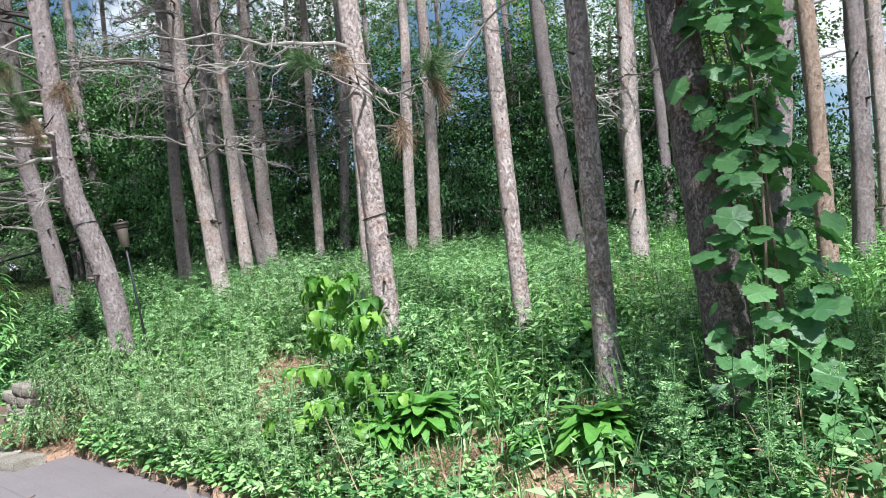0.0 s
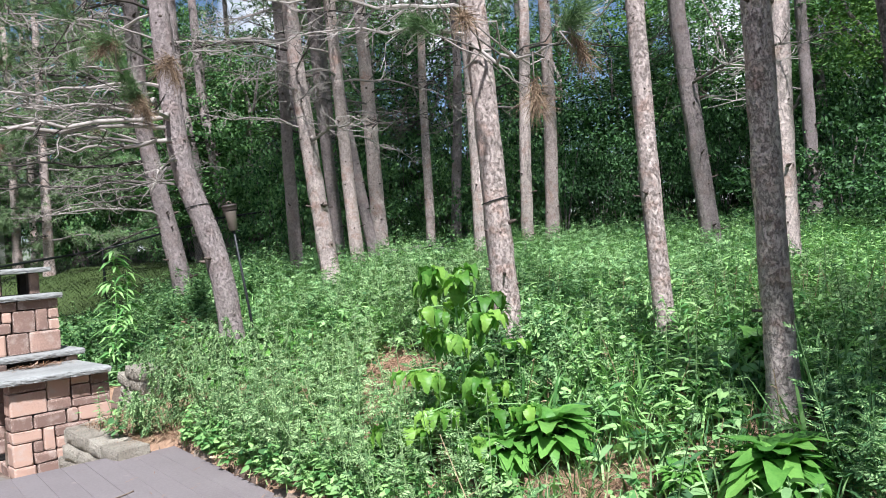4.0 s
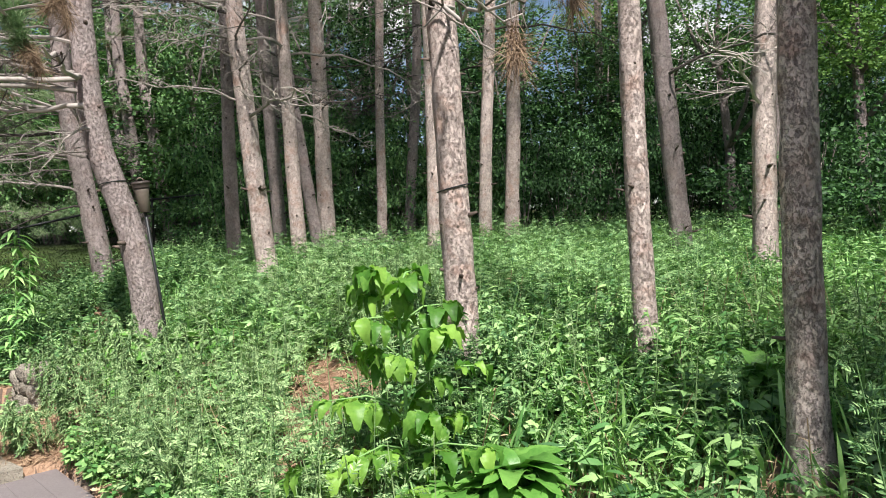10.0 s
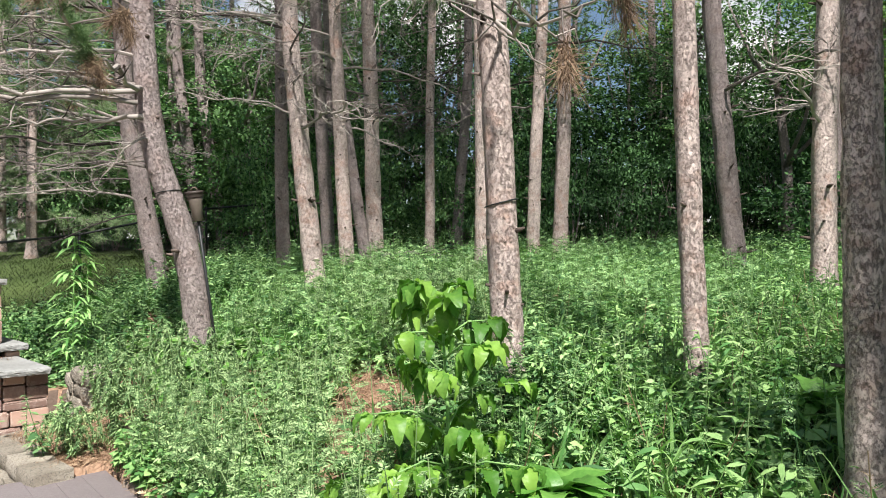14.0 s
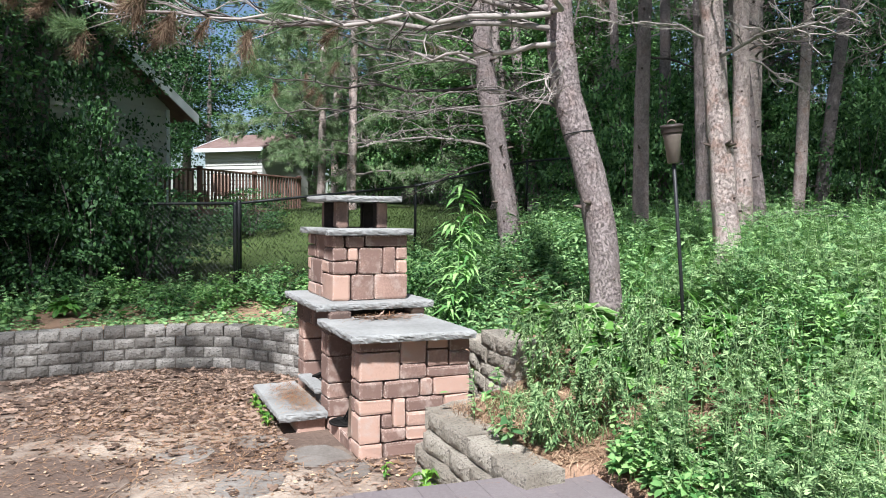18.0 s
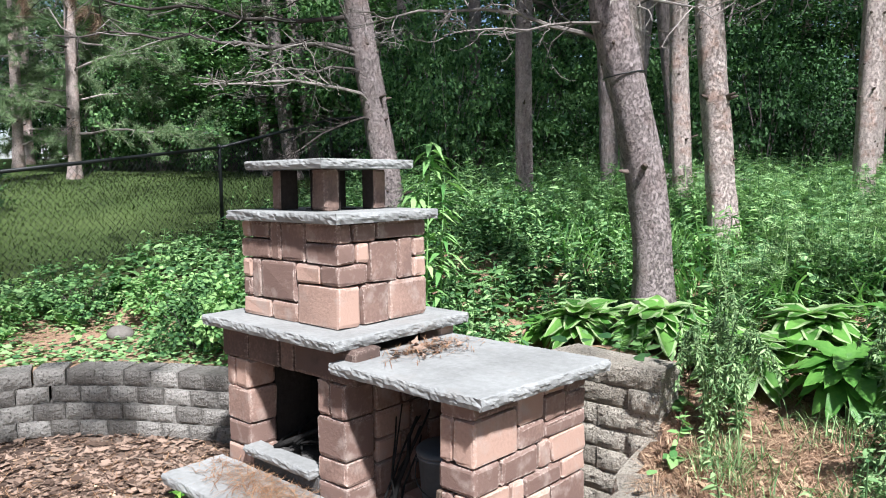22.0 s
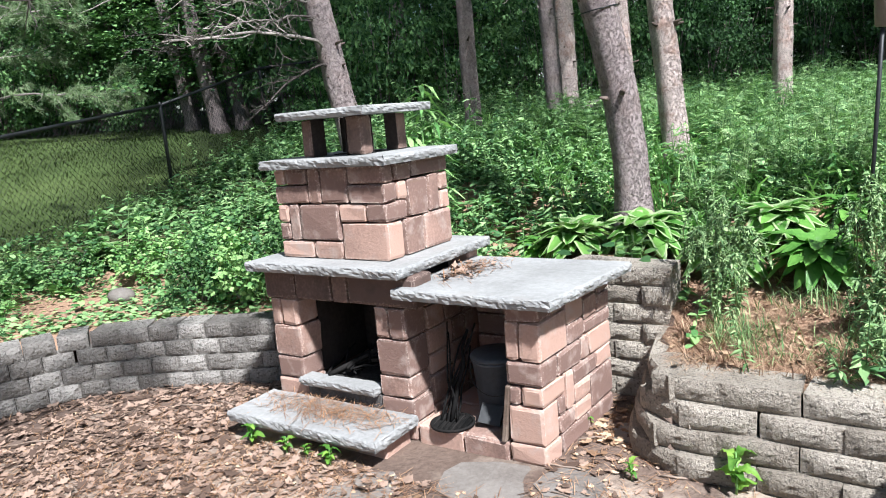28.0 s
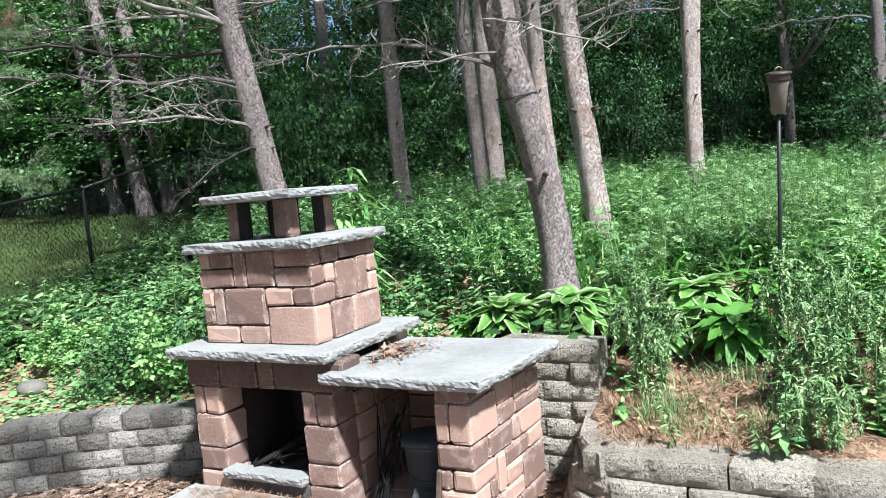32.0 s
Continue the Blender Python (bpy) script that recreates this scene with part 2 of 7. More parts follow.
# Darker copy of the shrub leaf: the wood's shade is put into its colour.
LEAF_DARK = material("shaded_forest_leaf", (0.011, 0.036, 0.014), (0.095, 0.20, 0.07), 0.55, 0.6, 6, 0, 0.25, island=0.6, leaf=0.2)
LEAF_MID = material("shrub_leaf", (0.04, 0.105, 0.038), (0.20, 0.36, 0.13), 0.55, 0.8, 8, 0, 0.25, island=0.6, leaf=0.2)
LEAF_SUN = material("birch_leaf", (0.045, 0.11, 0.03), (0.20, 0.335, 0.085), 0.6, 0.6, 8, 0, 0.18, island=0.5, leaf=0.25)
WEED = material("weed_leaf", (0.07, 0.16, 0.062), (0.34, 0.51, 0.22), 0.6, 0.7, 8, 0, 0.18, island=0.6, leaf=0.2)
GRASSY = material("meadow_grass", (0.10, 0.24, 0.07), (0.37, 0.59, 0.22), 0.6, 0.7, 8, 0, 0.18, island=0.6, leaf=0.22)
PALE = material("pale_weed_leaf", (0.09, 0.17, 0.066), (0.365, 0.495, 0.235), 0.6, 0.7, 8, 0, 0.18, island=0.6, leaf=0.18)
BRIGHT = material("bright_herb_leaf", (0.09, 0.215, 0.065), (0.33, 0.51, 0.19), 0.6, 0.7, 8, 0, 0.18, island=0.6, leaf=0.22)
STRAW_STEM = material("dead_weed_stem", (0.24, 0.17, 0.10), (0.46, 0.35, 0.22), 0.9, 3, 20, 0, 0.1, island=0.6)
HOSTA_GREEN = material("hosta_leaf", (0.07, 0.20, 0.035), (0.19, 0.38, 0.08), 0.4, 3, 40, 0.15, 0.4, each=0.3, leaf=0.25)
HOSTA_WHITE = material("hosta_margin", (0.25, 0.36, 0.16), (0.44, 0.53, 0.28), 0.45, 3, 40, 0.1, 0.4, leaf=0.2)
SAPLING_LEAF = material("sapling_leaf", (0.08, 0.205, 0.032), (0.26, 0.44, 0.08), 0.45, 3, 30, 0.1, 0.35, each=0.6, leaf=0.4)
VINE_LEAF = material("grape_leaf", (0.05, 0.135, 0.045), (0.14, 0.29, 0.10), 0.4, 5, 40, 0.2, 0.45, each=0.5, leaf=0.25)
DRY_LEAF = material("dry_oak_leaf", (0.085, 0.056, 0.042), (0.315, 0.22, 0.168), 0.8, 2, 20, 0, 0.15, island=0.9)
BED_LEAF = material("straw_brown_leaf", (0.19, 0.115, 0.07), (0.52, 0.37, 0.245), 0.8, 2, 20, 0, 0.15, island=0.9)
STRAW = material("pine_straw_blade", (0.25, 0.15, 0.095), (0.56, 0.39, 0.26), 0.85, 2, 20, 0, 0.1, island=0.8)
SOIL = material("leaf_litter_soil", (0.07, 0.049, 0.04), (0.205, 0.148, 0.118), 0.95, 1.2, 28, 0.7, 0.1,
                spots=(0.42, 0.345, 0.28), spot_scale=0.9, spot_edge=(0.50, 0.64), depth=0.03)
MULCH = material("needle_mulch", (0.23, 0.135, 0.09), (0.50, 0.33, 0.225), 0.95, 2.5, 40, 0.8, 0.1, depth=0.03)
FOREST_SOIL = material("forest_soil", (0.03, 0.04, 0.018), (0.085, 0.085, 0.04), 0.95, 1.0, 15, 0.5, 0.1, depth=0.03)
# Turf kept darker than its own green, for the shade that lies on the lawn.
LAWN = material("lawn_turf", (0.030, 0.054, 0.015), (0.085, 0.115, 0.038), 0.9, 0.5, 40, 0.6, 0.1, depth=0.02)
BRICK = material("tumbled_brick", (0.20, 0.128, 0.106), (0.44, 0.285, 0.225), 0.9, 4, 60, 0.45, 0.15, each=0.85, worn=(0.56, 0.46, 0.40),
                 spots=(0.43, 0.345, 0.30), spot_scale=9, spot_edge=(0.52, 0.80), depth=0.006)
BRICK_SOOTY = material("smoke_stained_brick", (0.115, 0.078, 0.066), (0.27, 0.178, 0.145), 0.92, 3, 60, 0.45, 0.12, each=0.4, worn=(0.36, 0.28, 0.24),
                       spots=(0.07, 0.052, 0.046), spot_scale=5, spot_edge=(0.50, 0.72), depth=0.006)
SOOT = material("sooty_brick", (0.02, 0.018, 0.016), (0.07, 0.055, 0.05), 0.95, 3, 30, 0.5, 0.1)
SLAB = material("limestone_slab", (0.19, 0.188, 0.182), (0.355, 0.353, 0.345), 0.8, 2.5, 35, 0.35, 0.25,
                spots=(0.27, 0.25, 0.23), spot_scale=3, spot_edge=(0.62, 0.78), depth=0.008)
WALL_BLOCK = material("split_face_block", (0.28, 0.242, 0.198), (0.55, 0.488, 0.41), 0.95, 4, 70, 1.0, 0.1, each=0.35,
                      spots=(0.17, 0.15, 0.13), spot_scale=62, spot_edge=(0.54, 0.66), depth=0.03)
WALL_GREY = material("weathered_grey_block", (0.17, 0.155, 0.14), (0.40, 0.372, 0.34), 0.95, 4, 70, 1.0, 0.1, each=0.4,
                     spots=(0.10, 0.09, 0.08), spot_scale=48, spot_edge=(0.54, 0.68), depth=0.03)
FLAG = material("flagstone", (0.14, 0.122, 0.108), (0.27, 0.245, 0.22), 0.9, 3, 40, 0.4, 0.2, each=0.3)
DECKING = material("deck_board_paint", (0.135, 0.112, 0.114), (0.205, 0.178, 0.18), 0.7, 1.2, 45, 0.25, 0.3, each=0.05, stretch=(1, 1, 1),
                   spots=(0.26, 0.215, 0.205), spot_scale=6, spot_edge=(0.64, 0.74))
BLACK = material("black_vinyl_coating", (0.008, 0.009, 0.010), (0.02, 0.021, 0.022), 0.45, 5, 60, 0.05, 0.4)
IRON = material("painted_iron_pole", (0.010, 0.011, 0.012), (0.024, 0.025, 0.027), 0.5, 6, 60, 0.1, 0.4)
FEED_TAN = material("feeder_plastic", (0.12, 0.095, 0.08), (0.20, 0.16, 0.135), 0.55, 8, 60, 0.1, 0.35)
FEED_DARK = material("feeder_cap_plastic", (0.035, 0.027, 0.024), (0.075, 0.055, 0.05), 0.5, 8, 60, 0.1, 0.35)
PAIL = material("charcoal_pail_plastic", (0.035, 0.041, 0.048), (0.075, 0.083, 0.095), 0.5, 5, 40, 0.1, 0.4)
CHAR = material("charred_wood", (0.006, 0.006, 0.006), (0.022, 0.020, 0.019), 0.95, 6, 40, 0.5, 0.1, each=0.4)
ASH = material("ash_bed", (0.03, 0.028, 0.027), (0.16, 0.15, 0.145), 0.95, 6, 50, 0.7, 0.1)
STICK = material("dry_stick", (0.12, 0.085, 0.065), (0.32, 0.25, 0.20), 0.9, 5, 40, 0.3, 0.1, each=0.4)
SIDING = material("vinyl_siding", (0.40, 0.40, 0.37), (0.50, 0.50, 0.465), 0.6, 1, 30, 0.1, 0.3)
TRIM = material("white_trim_paint", (0.66, 0.68, 0.70), (0.78, 0.79, 0.80), 0.55, 2, 30, 0.05, 0.3)
SHINGLE = material("brown_shingle", (0.13, 0.085, 0.075), (0.24, 0.172, 0.155), 0.95, 3, 40, 0.5, 0.1, each=0.2)
CEDAR = material("stained_deck_wood", (0.13, 0.072, 0.058), (0.25, 0.145, 0.115), 0.75, 2, 30, 0.2, 0.2, each=0.4)
PANE = material("window_pane", (0.02, 0.025, 0.03), (0.05, 0.06, 0.07), 0.06, 2, 10, 0.0, 0.6)
CUSHION = material("patio_cushion", (0.45, 0.30, 0.24), (0.62, 0.45, 0.36), 0.9, 3, 30, 0.1, 0.1)


# ---- helpers of the builder ----
def mesh_object(name, verts, faces, mat, parent=None, label="", smooth=False):
    me = bpy.data.meshes.new(name)
    me.from_pydata([tuple(v) for v in verts], [], faces)
    me.update()
    return link_mesh(name, me, mat, parent, label, smooth)


def link_mesh(name, me, mat, parent=None, label="", smooth=False):
    if mat is not None and not me.materials:
        me.materials.append(mat)
    if smooth:
        me.polygons.foreach_set("use_smooth", [True] * len(me.polygons))
    ob = new(name, me)
    if parent is not None:
        ob.parent = parent
    if label:
        ob["label"] = label
    return ob


def part(name, bm, mat, parent=None, label="", smooth=False):
    me = bpy.data.meshes.new(name)
    bm.to_mesh(me)
    bm.free()
    return link_mesh(name, me, mat, parent, label, smooth)


def thing(name, m, label, category, group="", kind=""):
    ob = new(name)
    ob.matrix_basis = m
    return tagged(ob, label, category, group, kind)


def box(x0, x1, y0, y1, z0, z1, bevel=0.0, rough=0.0, rnd=None, seg=1):
    bm = bmesh.new()
    bmesh.ops.create_cube(bm, size=1)
    for v in bm.verts:
        v.co = Vector(((x0 + x1) / 2 + v.co.x * (x1 - x0), (y0 + y1) / 2 + v.co.y * (y1 - y0), (z0 + z1) / 2 + v.co.z * (z1 - z0)))
    if bevel:
        bmesh.ops.bevel(bm, geom=bm.edges[:], offset=bevel, segments=seg, affect="EDGES", profile=0.6)
    if rough and rnd:
        for v in bm.verts:
            v.co += Vector((rnd.uniform(-1, 1), rnd.uniform(-1, 1), rnd.uniform(-1, 1))) * rough
    return bm


def tube_arrays(points, radii, sides=8, wob=0.0, rnd=None, cap=True):
    """Verts and faces of a tube along points."""
    pts = [Vector(p) for p in points]
    verts, faces = [], []
    up = Vector((0.31, 0.17, 0.93))
    for i, p in enumerate(pts):
        d = (pts[min(i + 1, len(pts) - 1)] - pts[max(i - 1, 0)]).normalized()
        a = d.cross(up)
        if a.length < 0.05:
            a = d.cross(Vector((1, 0, 0)))
        a.normalize()
        b = d.cross(a)
        for k in range(sides):
            ang = 2 * math.pi * k / sides
            rr = radii[i] * (1 + (rnd.uniform(-wob, wob) if rnd else 0))
            verts.append(p + (a * math.cos(ang) + b * math.sin(ang)) * rr)
    for i in range(len(pts) - 1):
        for k in range(sides):
            k2 = (k + 1) % sides
            faces.append((i * sides + k, i * sides + k2, (i + 1) * sides + k2, (i + 1) * sides + k))
    if cap:
        faces.append(tuple(range(sides - 1, -1, -1)))
        faces.append(tuple((len(pts) - 1) * sides + k for k in range(sides)))
    return verts, faces


def tube(name, points, radii, mat, parent=None, sides=8, label="", wob=0.0, rnd=None, smooth=True):
    v, f = tube_arrays(points, radii, sides, wob, rnd)
    return mesh_object(name, v, f, mat, parent, label, smooth)


def fast_mesh(name, verts, loops, sizes):
    """A mesh from numpy arrays: vertex places, the corners of all faces in a row, and the faces' sizes."""
    me = bpy.data.meshes.new(name)
    me.vertices.add(len(verts))
    me.vertices.foreach_set("co", np.asarray(verts, dtype=np.float32).ravel())
    me.loops.add(len(loops))
    me.loops.foreach_set("vertex_index", np.asarray(loops, dtype=np.int32))
    starts = np.concatenate(([0], np.cumsum(sizes)[:-1])).astype(np.int32)
    me.polygons.add(len(sizes))
    me.polygons.foreach_set("loop_start", starts)
    me.update(calc_edges=True)
    return me


def unit(a):
    return a / np.maximum(np.linalg.norm(a, axis=1, keepdims=True), 1e-6)


def leaves_mesh(name, base, way, nrm, length, width, fold=0.25, droop=0.15):
    """Oval pointed leaves of six corners each, arched, a little twisted and drooping at the tip."""
    way = unit(way)
    side = unit(np.cross(way, nrm))
    nn = np.cross(side, way)
    L, W = length[:, None], width[:, None]
    low = base + way * L * 0.22 + nn * L * 0.05
    mid = base + way * L * 0.58 + nn * (L * 0.05 - L * droop * 0.3)
    tip = base + way * L - nn * L * droop
    twist = nn * W * fold * 0.5
    verts = np.stack([base, low + side * W * 0.40 + twist, mid + side * W * 0.46 + twist, tip, mid - side * W * 0.46 - twist, low - side * W * 0.40 - twist], axis=1).reshape(-1, 3)
    n = len(base)
    i = np.arange(n)[:, None] * 6
    tri = np.concatenate([i + np.array([[0, 5, 1]]), i + np.array([[5, 4, 1]]), i + np.array([[1, 4, 2]]), i + np.array([[2, 4, 3]])], axis=1)
    return fast_mesh(name, verts, tri.ravel(), np.full(n * 4, 3))


def kites_mesh(name, base, way, nrm, length, width):
    """Small far leaves: one folded kite each."""
    way = unit(way)
    side = unit(np.cross(way, nrm))
    nn = np.cross(side, way)
    L, W = length[:, None], width[:, None]
    mid = base + way * L * 0.45 + nn * W * 0.2
    verts = np.stack([base, mid + side * W * 0.5, base + way * L, mid - side * W * 0.5], axis=1).reshape(-1, 3)
    n = len(base)
    i = np.arange(n)[:, None] * 4
    tri = np.concatenate([i + np.array([[0, 2, 1]]), i + np.array([[0, 3, 2]])], axis=1)
    return fast_mesh(name, verts, tri.ravel(), np.full(n * 2, 3))


def blades_mesh(name, base, way, length, width, bend):
    """Narrow blades of three pieces that bend over."""
    side = unit(np.cross(way, np.tile([0.1, 0.2, 1.0], (len(base), 1))))
    flat = way.copy()
    flat[:, 2] = 0
    L, W, B = length[:, None], width[:, None], bend[:, None]
    rows = []
    for s, w in ((0.0, 0.7), (0.45, 1.0), (0.8, 0.6)):
        p = base + way * L * s + flat * L * B * s * s - np.array([[0, 0, 1.0]]) * L * B * s * s * 0.6
        rows += [p - side * W * w / 2, p + side * W * w / 2]
    tip = base + way * L + flat * L * B - np.array([[0, 0, 1.0]]) * L * B * 0.6
    rows.append(tip)
    verts = np.stack(rows, axis=1).reshape(-1, 3)
    n = len(base)
    i = np.arange(n)[:, None] * 7
    quads = np.concatenate([i + np.array([[0, 1, 3, 2]]), i + np.array([[2, 3, 5, 4]]), i + np.array([[4, 5, 6]])], axis=1)
    return fast_mesh(name, verts, quads.ravel(), np.tile([4, 4, 3], n))


def smooth_step(a, b, v):
    t = np.clip((v - a) / (b - a), 0, 1)
    return t * t * (3 - 2 * t)


# ---- the lie of the land ----
DECK_Z, DECK_CORNER = 0.38, np.array([-4.063, 7.168])
DECK_EDGE = np.array([0.64, -0.768])
DECK_FAR = np.array([-0.728, -0.686])
NEAR_WALL = [(-4.84, 8.36), (-5.05, 8.12), (-5.21, 7.84), (-5.22, 7.58), (-5.04, 7.42), (-4.85, 7.25), (-4.68, 7.03), (-4.48, 6.83), (-4.36, 6.72)]
LEFT_WALL = [(-11.3, 7.1), (-10.6, 7.95), (-9.9, 8.72), (-9.35, 9.30), (-8.85, 9.76), (-8.3, 9.98), (-7.75, 9.90), (-7.2, 9.72), (-6.75, 9.62), (-6.35, 9.68)]
EDGE = [(6.0, -5.0), (-3.99, 7.05), (-4.30, 6.80), (-4.52, 7.06), (-4.70, 7.31), (-4.90, 7.50), (-5.08, 7.62), (-5.07, 7.82), (-4.92, 8.06), (-4.72, 8.34),
        (-4.76, 8.56), (-4.94, 8.92), (-5.18, 9.24), (-5.6, 9.5), (-6.3, 9.86), (-6.75, 9.76), (-7.18, 9.86), (-7.73, 10.04), (-8.32, 10.12),
        (-8.94, 9.88), (-9.46, 9.40), (-10.0, 8.80), (-10.7, 8.05), (-11.5, 7.1), (-14.0, 3.0), (-14.0, -5.0)]


def inside_and_far(x, y):
    """For arrays of places: whether each lies on the low patio, and its distance from the patio's edge."""
    n = len(EDGE)
    hit = np.zeros(x.shape, bool)
    far = np.full(x.shape, 1e9)
    for i in range(n):
        (x0, y0), (x1, y1) = EDGE[i], EDGE[(i + 1) % n]
        if y0 != y1:
            cross = ((y0 > y) != (y1 > y)) & (x < (x1 - x0) * (y - y0) / (y1 - y0) + x0)
            hit ^= cross
        dx, dy = x1 - x0, y1 - y0
        s = np.clip(((x - x0) * dx + (y - y0) * dy) / (dx * dx + dy * dy), 0, 1)
        far = np.minimum(far, np.hypot(x - x0 - s * dx, y - y0 - s * dy))
    return hit, far


def land(x, y):
    """The ground's height at arrays of places."""
    x, y = np.asarray(x, float), np.asarray(y, float)
    low, far = inside_and_far(x, y)
    top = 0.80 + 0.06 * (np.clip(y, 3, 10) - 5) + 0.085 * (np.clip(y, 10, 30) - 10)
    top = top - 0.64 * smooth_step(5.0, 8.0, -x) * (1 - 0.7 * smooth_step(13.0, 19.0, y))
    edge = 0.42 + 0.30 * np.exp(-((x + 4.8) ** 2 + (y - 9.0) ** 2) / 0.45)
    z = edge + (top - edge) * smooth_step(0, 2.3, far)
    z = z + 0.03 * np.sin(x * 2.1 + 0.6 * y) * np.sin(y * 1.7 - 0.4 * x) * smooth_step(0.1, 1.0, far)
    return np.where(low, 0.012 * np.sin(x * 3.1) * np.sin(y * 2.7), z)


def land_at(x, y):
    return float(land(np.array([x]), np.array([y]))[0])


def axis(lo, hi, step, out):
    grow = np.geomspace(step, out, 26)
    return np.concatenate(((lo - np.cumsum(grow))[::-1], np.arange(lo, hi + step / 2, step), hi + np.cumsum(grow)))


gx, gy = axis(-12.0, 5.0, 0.09, 60.0), axis(-1.0, 17.0, 0.09, 60.0)
GX, GY = np.meshgrid(gx, gy)
GZ = land(GX, GY)
nx, ny = len(gx), len(gy)
ij = (np.arange(ny - 1)[:, None] * nx + np.arange(nx - 1)[None, :]).ravel()
quads = np.stack([ij, ij + 1, ij + nx + 1, ij + nx], axis=1)
ground_mesh = fast_mesh("ground", np.stack([GX.ravel(), GY.ravel(), GZ.ravel()], axis=1), quads.ravel(), np.full(len(quads), 4))
for mat in (SOIL, MULCH, FOREST_SOIL, LAWN):
    ground_mesh.materials.append(mat)
cx, cy = GX.ravel()[ij] + 0.02, GY.ravel()[ij] + 0.02
low, far = inside_and_far(cx, cy)
FENCE_LINE = [(-20.0, 10.6), (-9.67, 11.97), (-8.25, 14.9), (-7.0, 17.6), (-4.0, 18.6), (0.0, 18.9), (5.0, 19.0), (12.0, 19.0)]
lawn_side = (cx < -5.2) & (cy > np.interp(cx, [p[0] for p in FENCE_LINE], [p[1] for p in FENCE_LINE]) - 0.1)
zone = np.where(low, 0, np.where(lawn_side, 3, np.where(far < 1.7, 1, 2)))
ground_mesh.polygons.foreach_set("material_index", zone.astype(np.int32))
ground = link_mesh("ground", ground_mesh, None, smooth=True)
tagged(ground, "leaf-strewn patio soil rising to a planted bed and lawn", "ground", kind="structure")

# ---- deck ----
def deck_point(along, across, z):
    p = DECK_CORNER + DECK_EDGE * along + DECK_FAR * across
    return Vector((p[0], p[1], z))


deck_angle = math.degrees(math.atan2(DECK_EDGE[1], DECK_EDGE[0]))
deck = thing("deck", Matrix.Translation(deck_point(0, 0, 0)) @ pose(0, 0, 0, 0, 0, deck_angle), "grey-brown painted deck of weathered boards beside the bed", "deck", kind="structure")
rnd = random.Random(4)
# local x runs along the boards, local y across them towards the bed (so boards lie at negative y)
for i in range(18):
    y1 = -i * 0.149
    b = part("board", box(rnd.uniform(-0.012, 0.012), 11.0, y1 - 0.1478, y1, DECK_Z - 0.032, DECK_Z + rnd.uniform(-0.001, 0.001), 0.002), DECKING, deck)
part("rim_joist", box(0.03, 0.07, -2.66, -0.01, DECK_Z - 0.22, DECK_Z - 0.034, 0.003), DECKING, deck)
part("rim_joist", box(0.08, 11.0, -0.06, -0.02, DECK_Z - 0.22, DECK_Z - 0.034, 0.003), DECKING, deck)
for i in range(5):
    part("deck_post", box(0.12 + i * 2.2, 0.21 + i * 2.2, -2.6, -2.51, -0.05, DECK_Z - 0.034, 0.004), DECKING, deck)
landing = thing("lower_deck", Matrix.Translation(deck_point(0, 2.70, 0)) @ pose(0, 0, 0, 0, 0, deck_angle), "lower deck step of the same dark boards", "deck", kind="structure")
for i in range(12):
    y1 = -i * 0.149
    part("board", box(0.0, 9.0, y1 - 0.1425, y1, 0.168, 0.2, 0.004), DECKING, landing)
for i in range(4):
    part("deck_post", box(0.1 + i * 2.8, 0.2 + i * 2.8, -1.7, -1.6, -0.05, 0.166, 0.004), DECKING, landing)


# ---- block retaining walls ----
def block_mesh(seed, length, high, deep, mat):
    r = random.Random(seed)
    nu, nv = 13, 7
    verts, faces = [], []
    for j in range(nv):
        for i in range(nu):
            u, v = i / (nu - 1), j / (nv - 1)
            rim = min(u, 1 - u) * 4.5, min(v, 1 - v) * 3.5
            full = min(1.0, rim[0] + 0.1) * min(1.0, rim[1] + 0.15)
            out = full * (0.020 + 0.006 * noise.noise(Vector((u * 5 + seed * 7, v * 2.4, seed))) + 0.005 * noise.noise(Vector((u * 16 + seed * 3, v * 8, seed))) + r.uniform(-0.003, 0.003))
            verts.append(((u - 0.5) * length, -out, v * high + (r.uniform(-0.002, 0.002) if 0 < j < nv - 1 else 0)))
    for j in range(nv - 1):
        for i in range(nu - 1):
            a = j * nu + i
            faces.append((a, a + 1, a + nu + 1, a + nu))
    nb = len(verts)
    back = 0.98 * length
    for sx, sz in ((-1, 0), (1, 0), (1, 1), (-1, 1)):
        verts.append((sx * back / 2, deep, sz * high))
    top, bot = [(nv - 1) * nu + i for i in range(nu)], list(range(nu))
    faces.append(tuple(top) + (nb + 2, nb + 3))
    faces.append(tuple(reversed(bot)) + (nb, nb + 1))
    faces.append(tuple(j * nu + nu - 1 for j in range(nv)) + (nb + 2, nb + 1))
    faces.append(tuple(j * nu for j in reversed(range(nv))) + (nb, nb + 3))
    faces.append((nb, nb + 3, nb + 2, nb + 1))
    me = bpy.data.meshes.new("block")
    me.from_pydata(verts, [], faces)
    me.update()
    me.materials.append(mat)
    return me


BLOCK_LONG, BLOCK_HIGH = 0.335, 0.112
TAN_BLOCKS = [block_mesh(s, BLOCK_LONG - 0.005, BLOCK_HIGH - 0.002, 0.22, WALL_BLOCK) for s in range(7)]
GREY_BLOCKS = [block_mesh(s + 20, 0.195, BLOCK_HIGH - 0.002, 0.22, WALL_GREY) for s in range(9)]


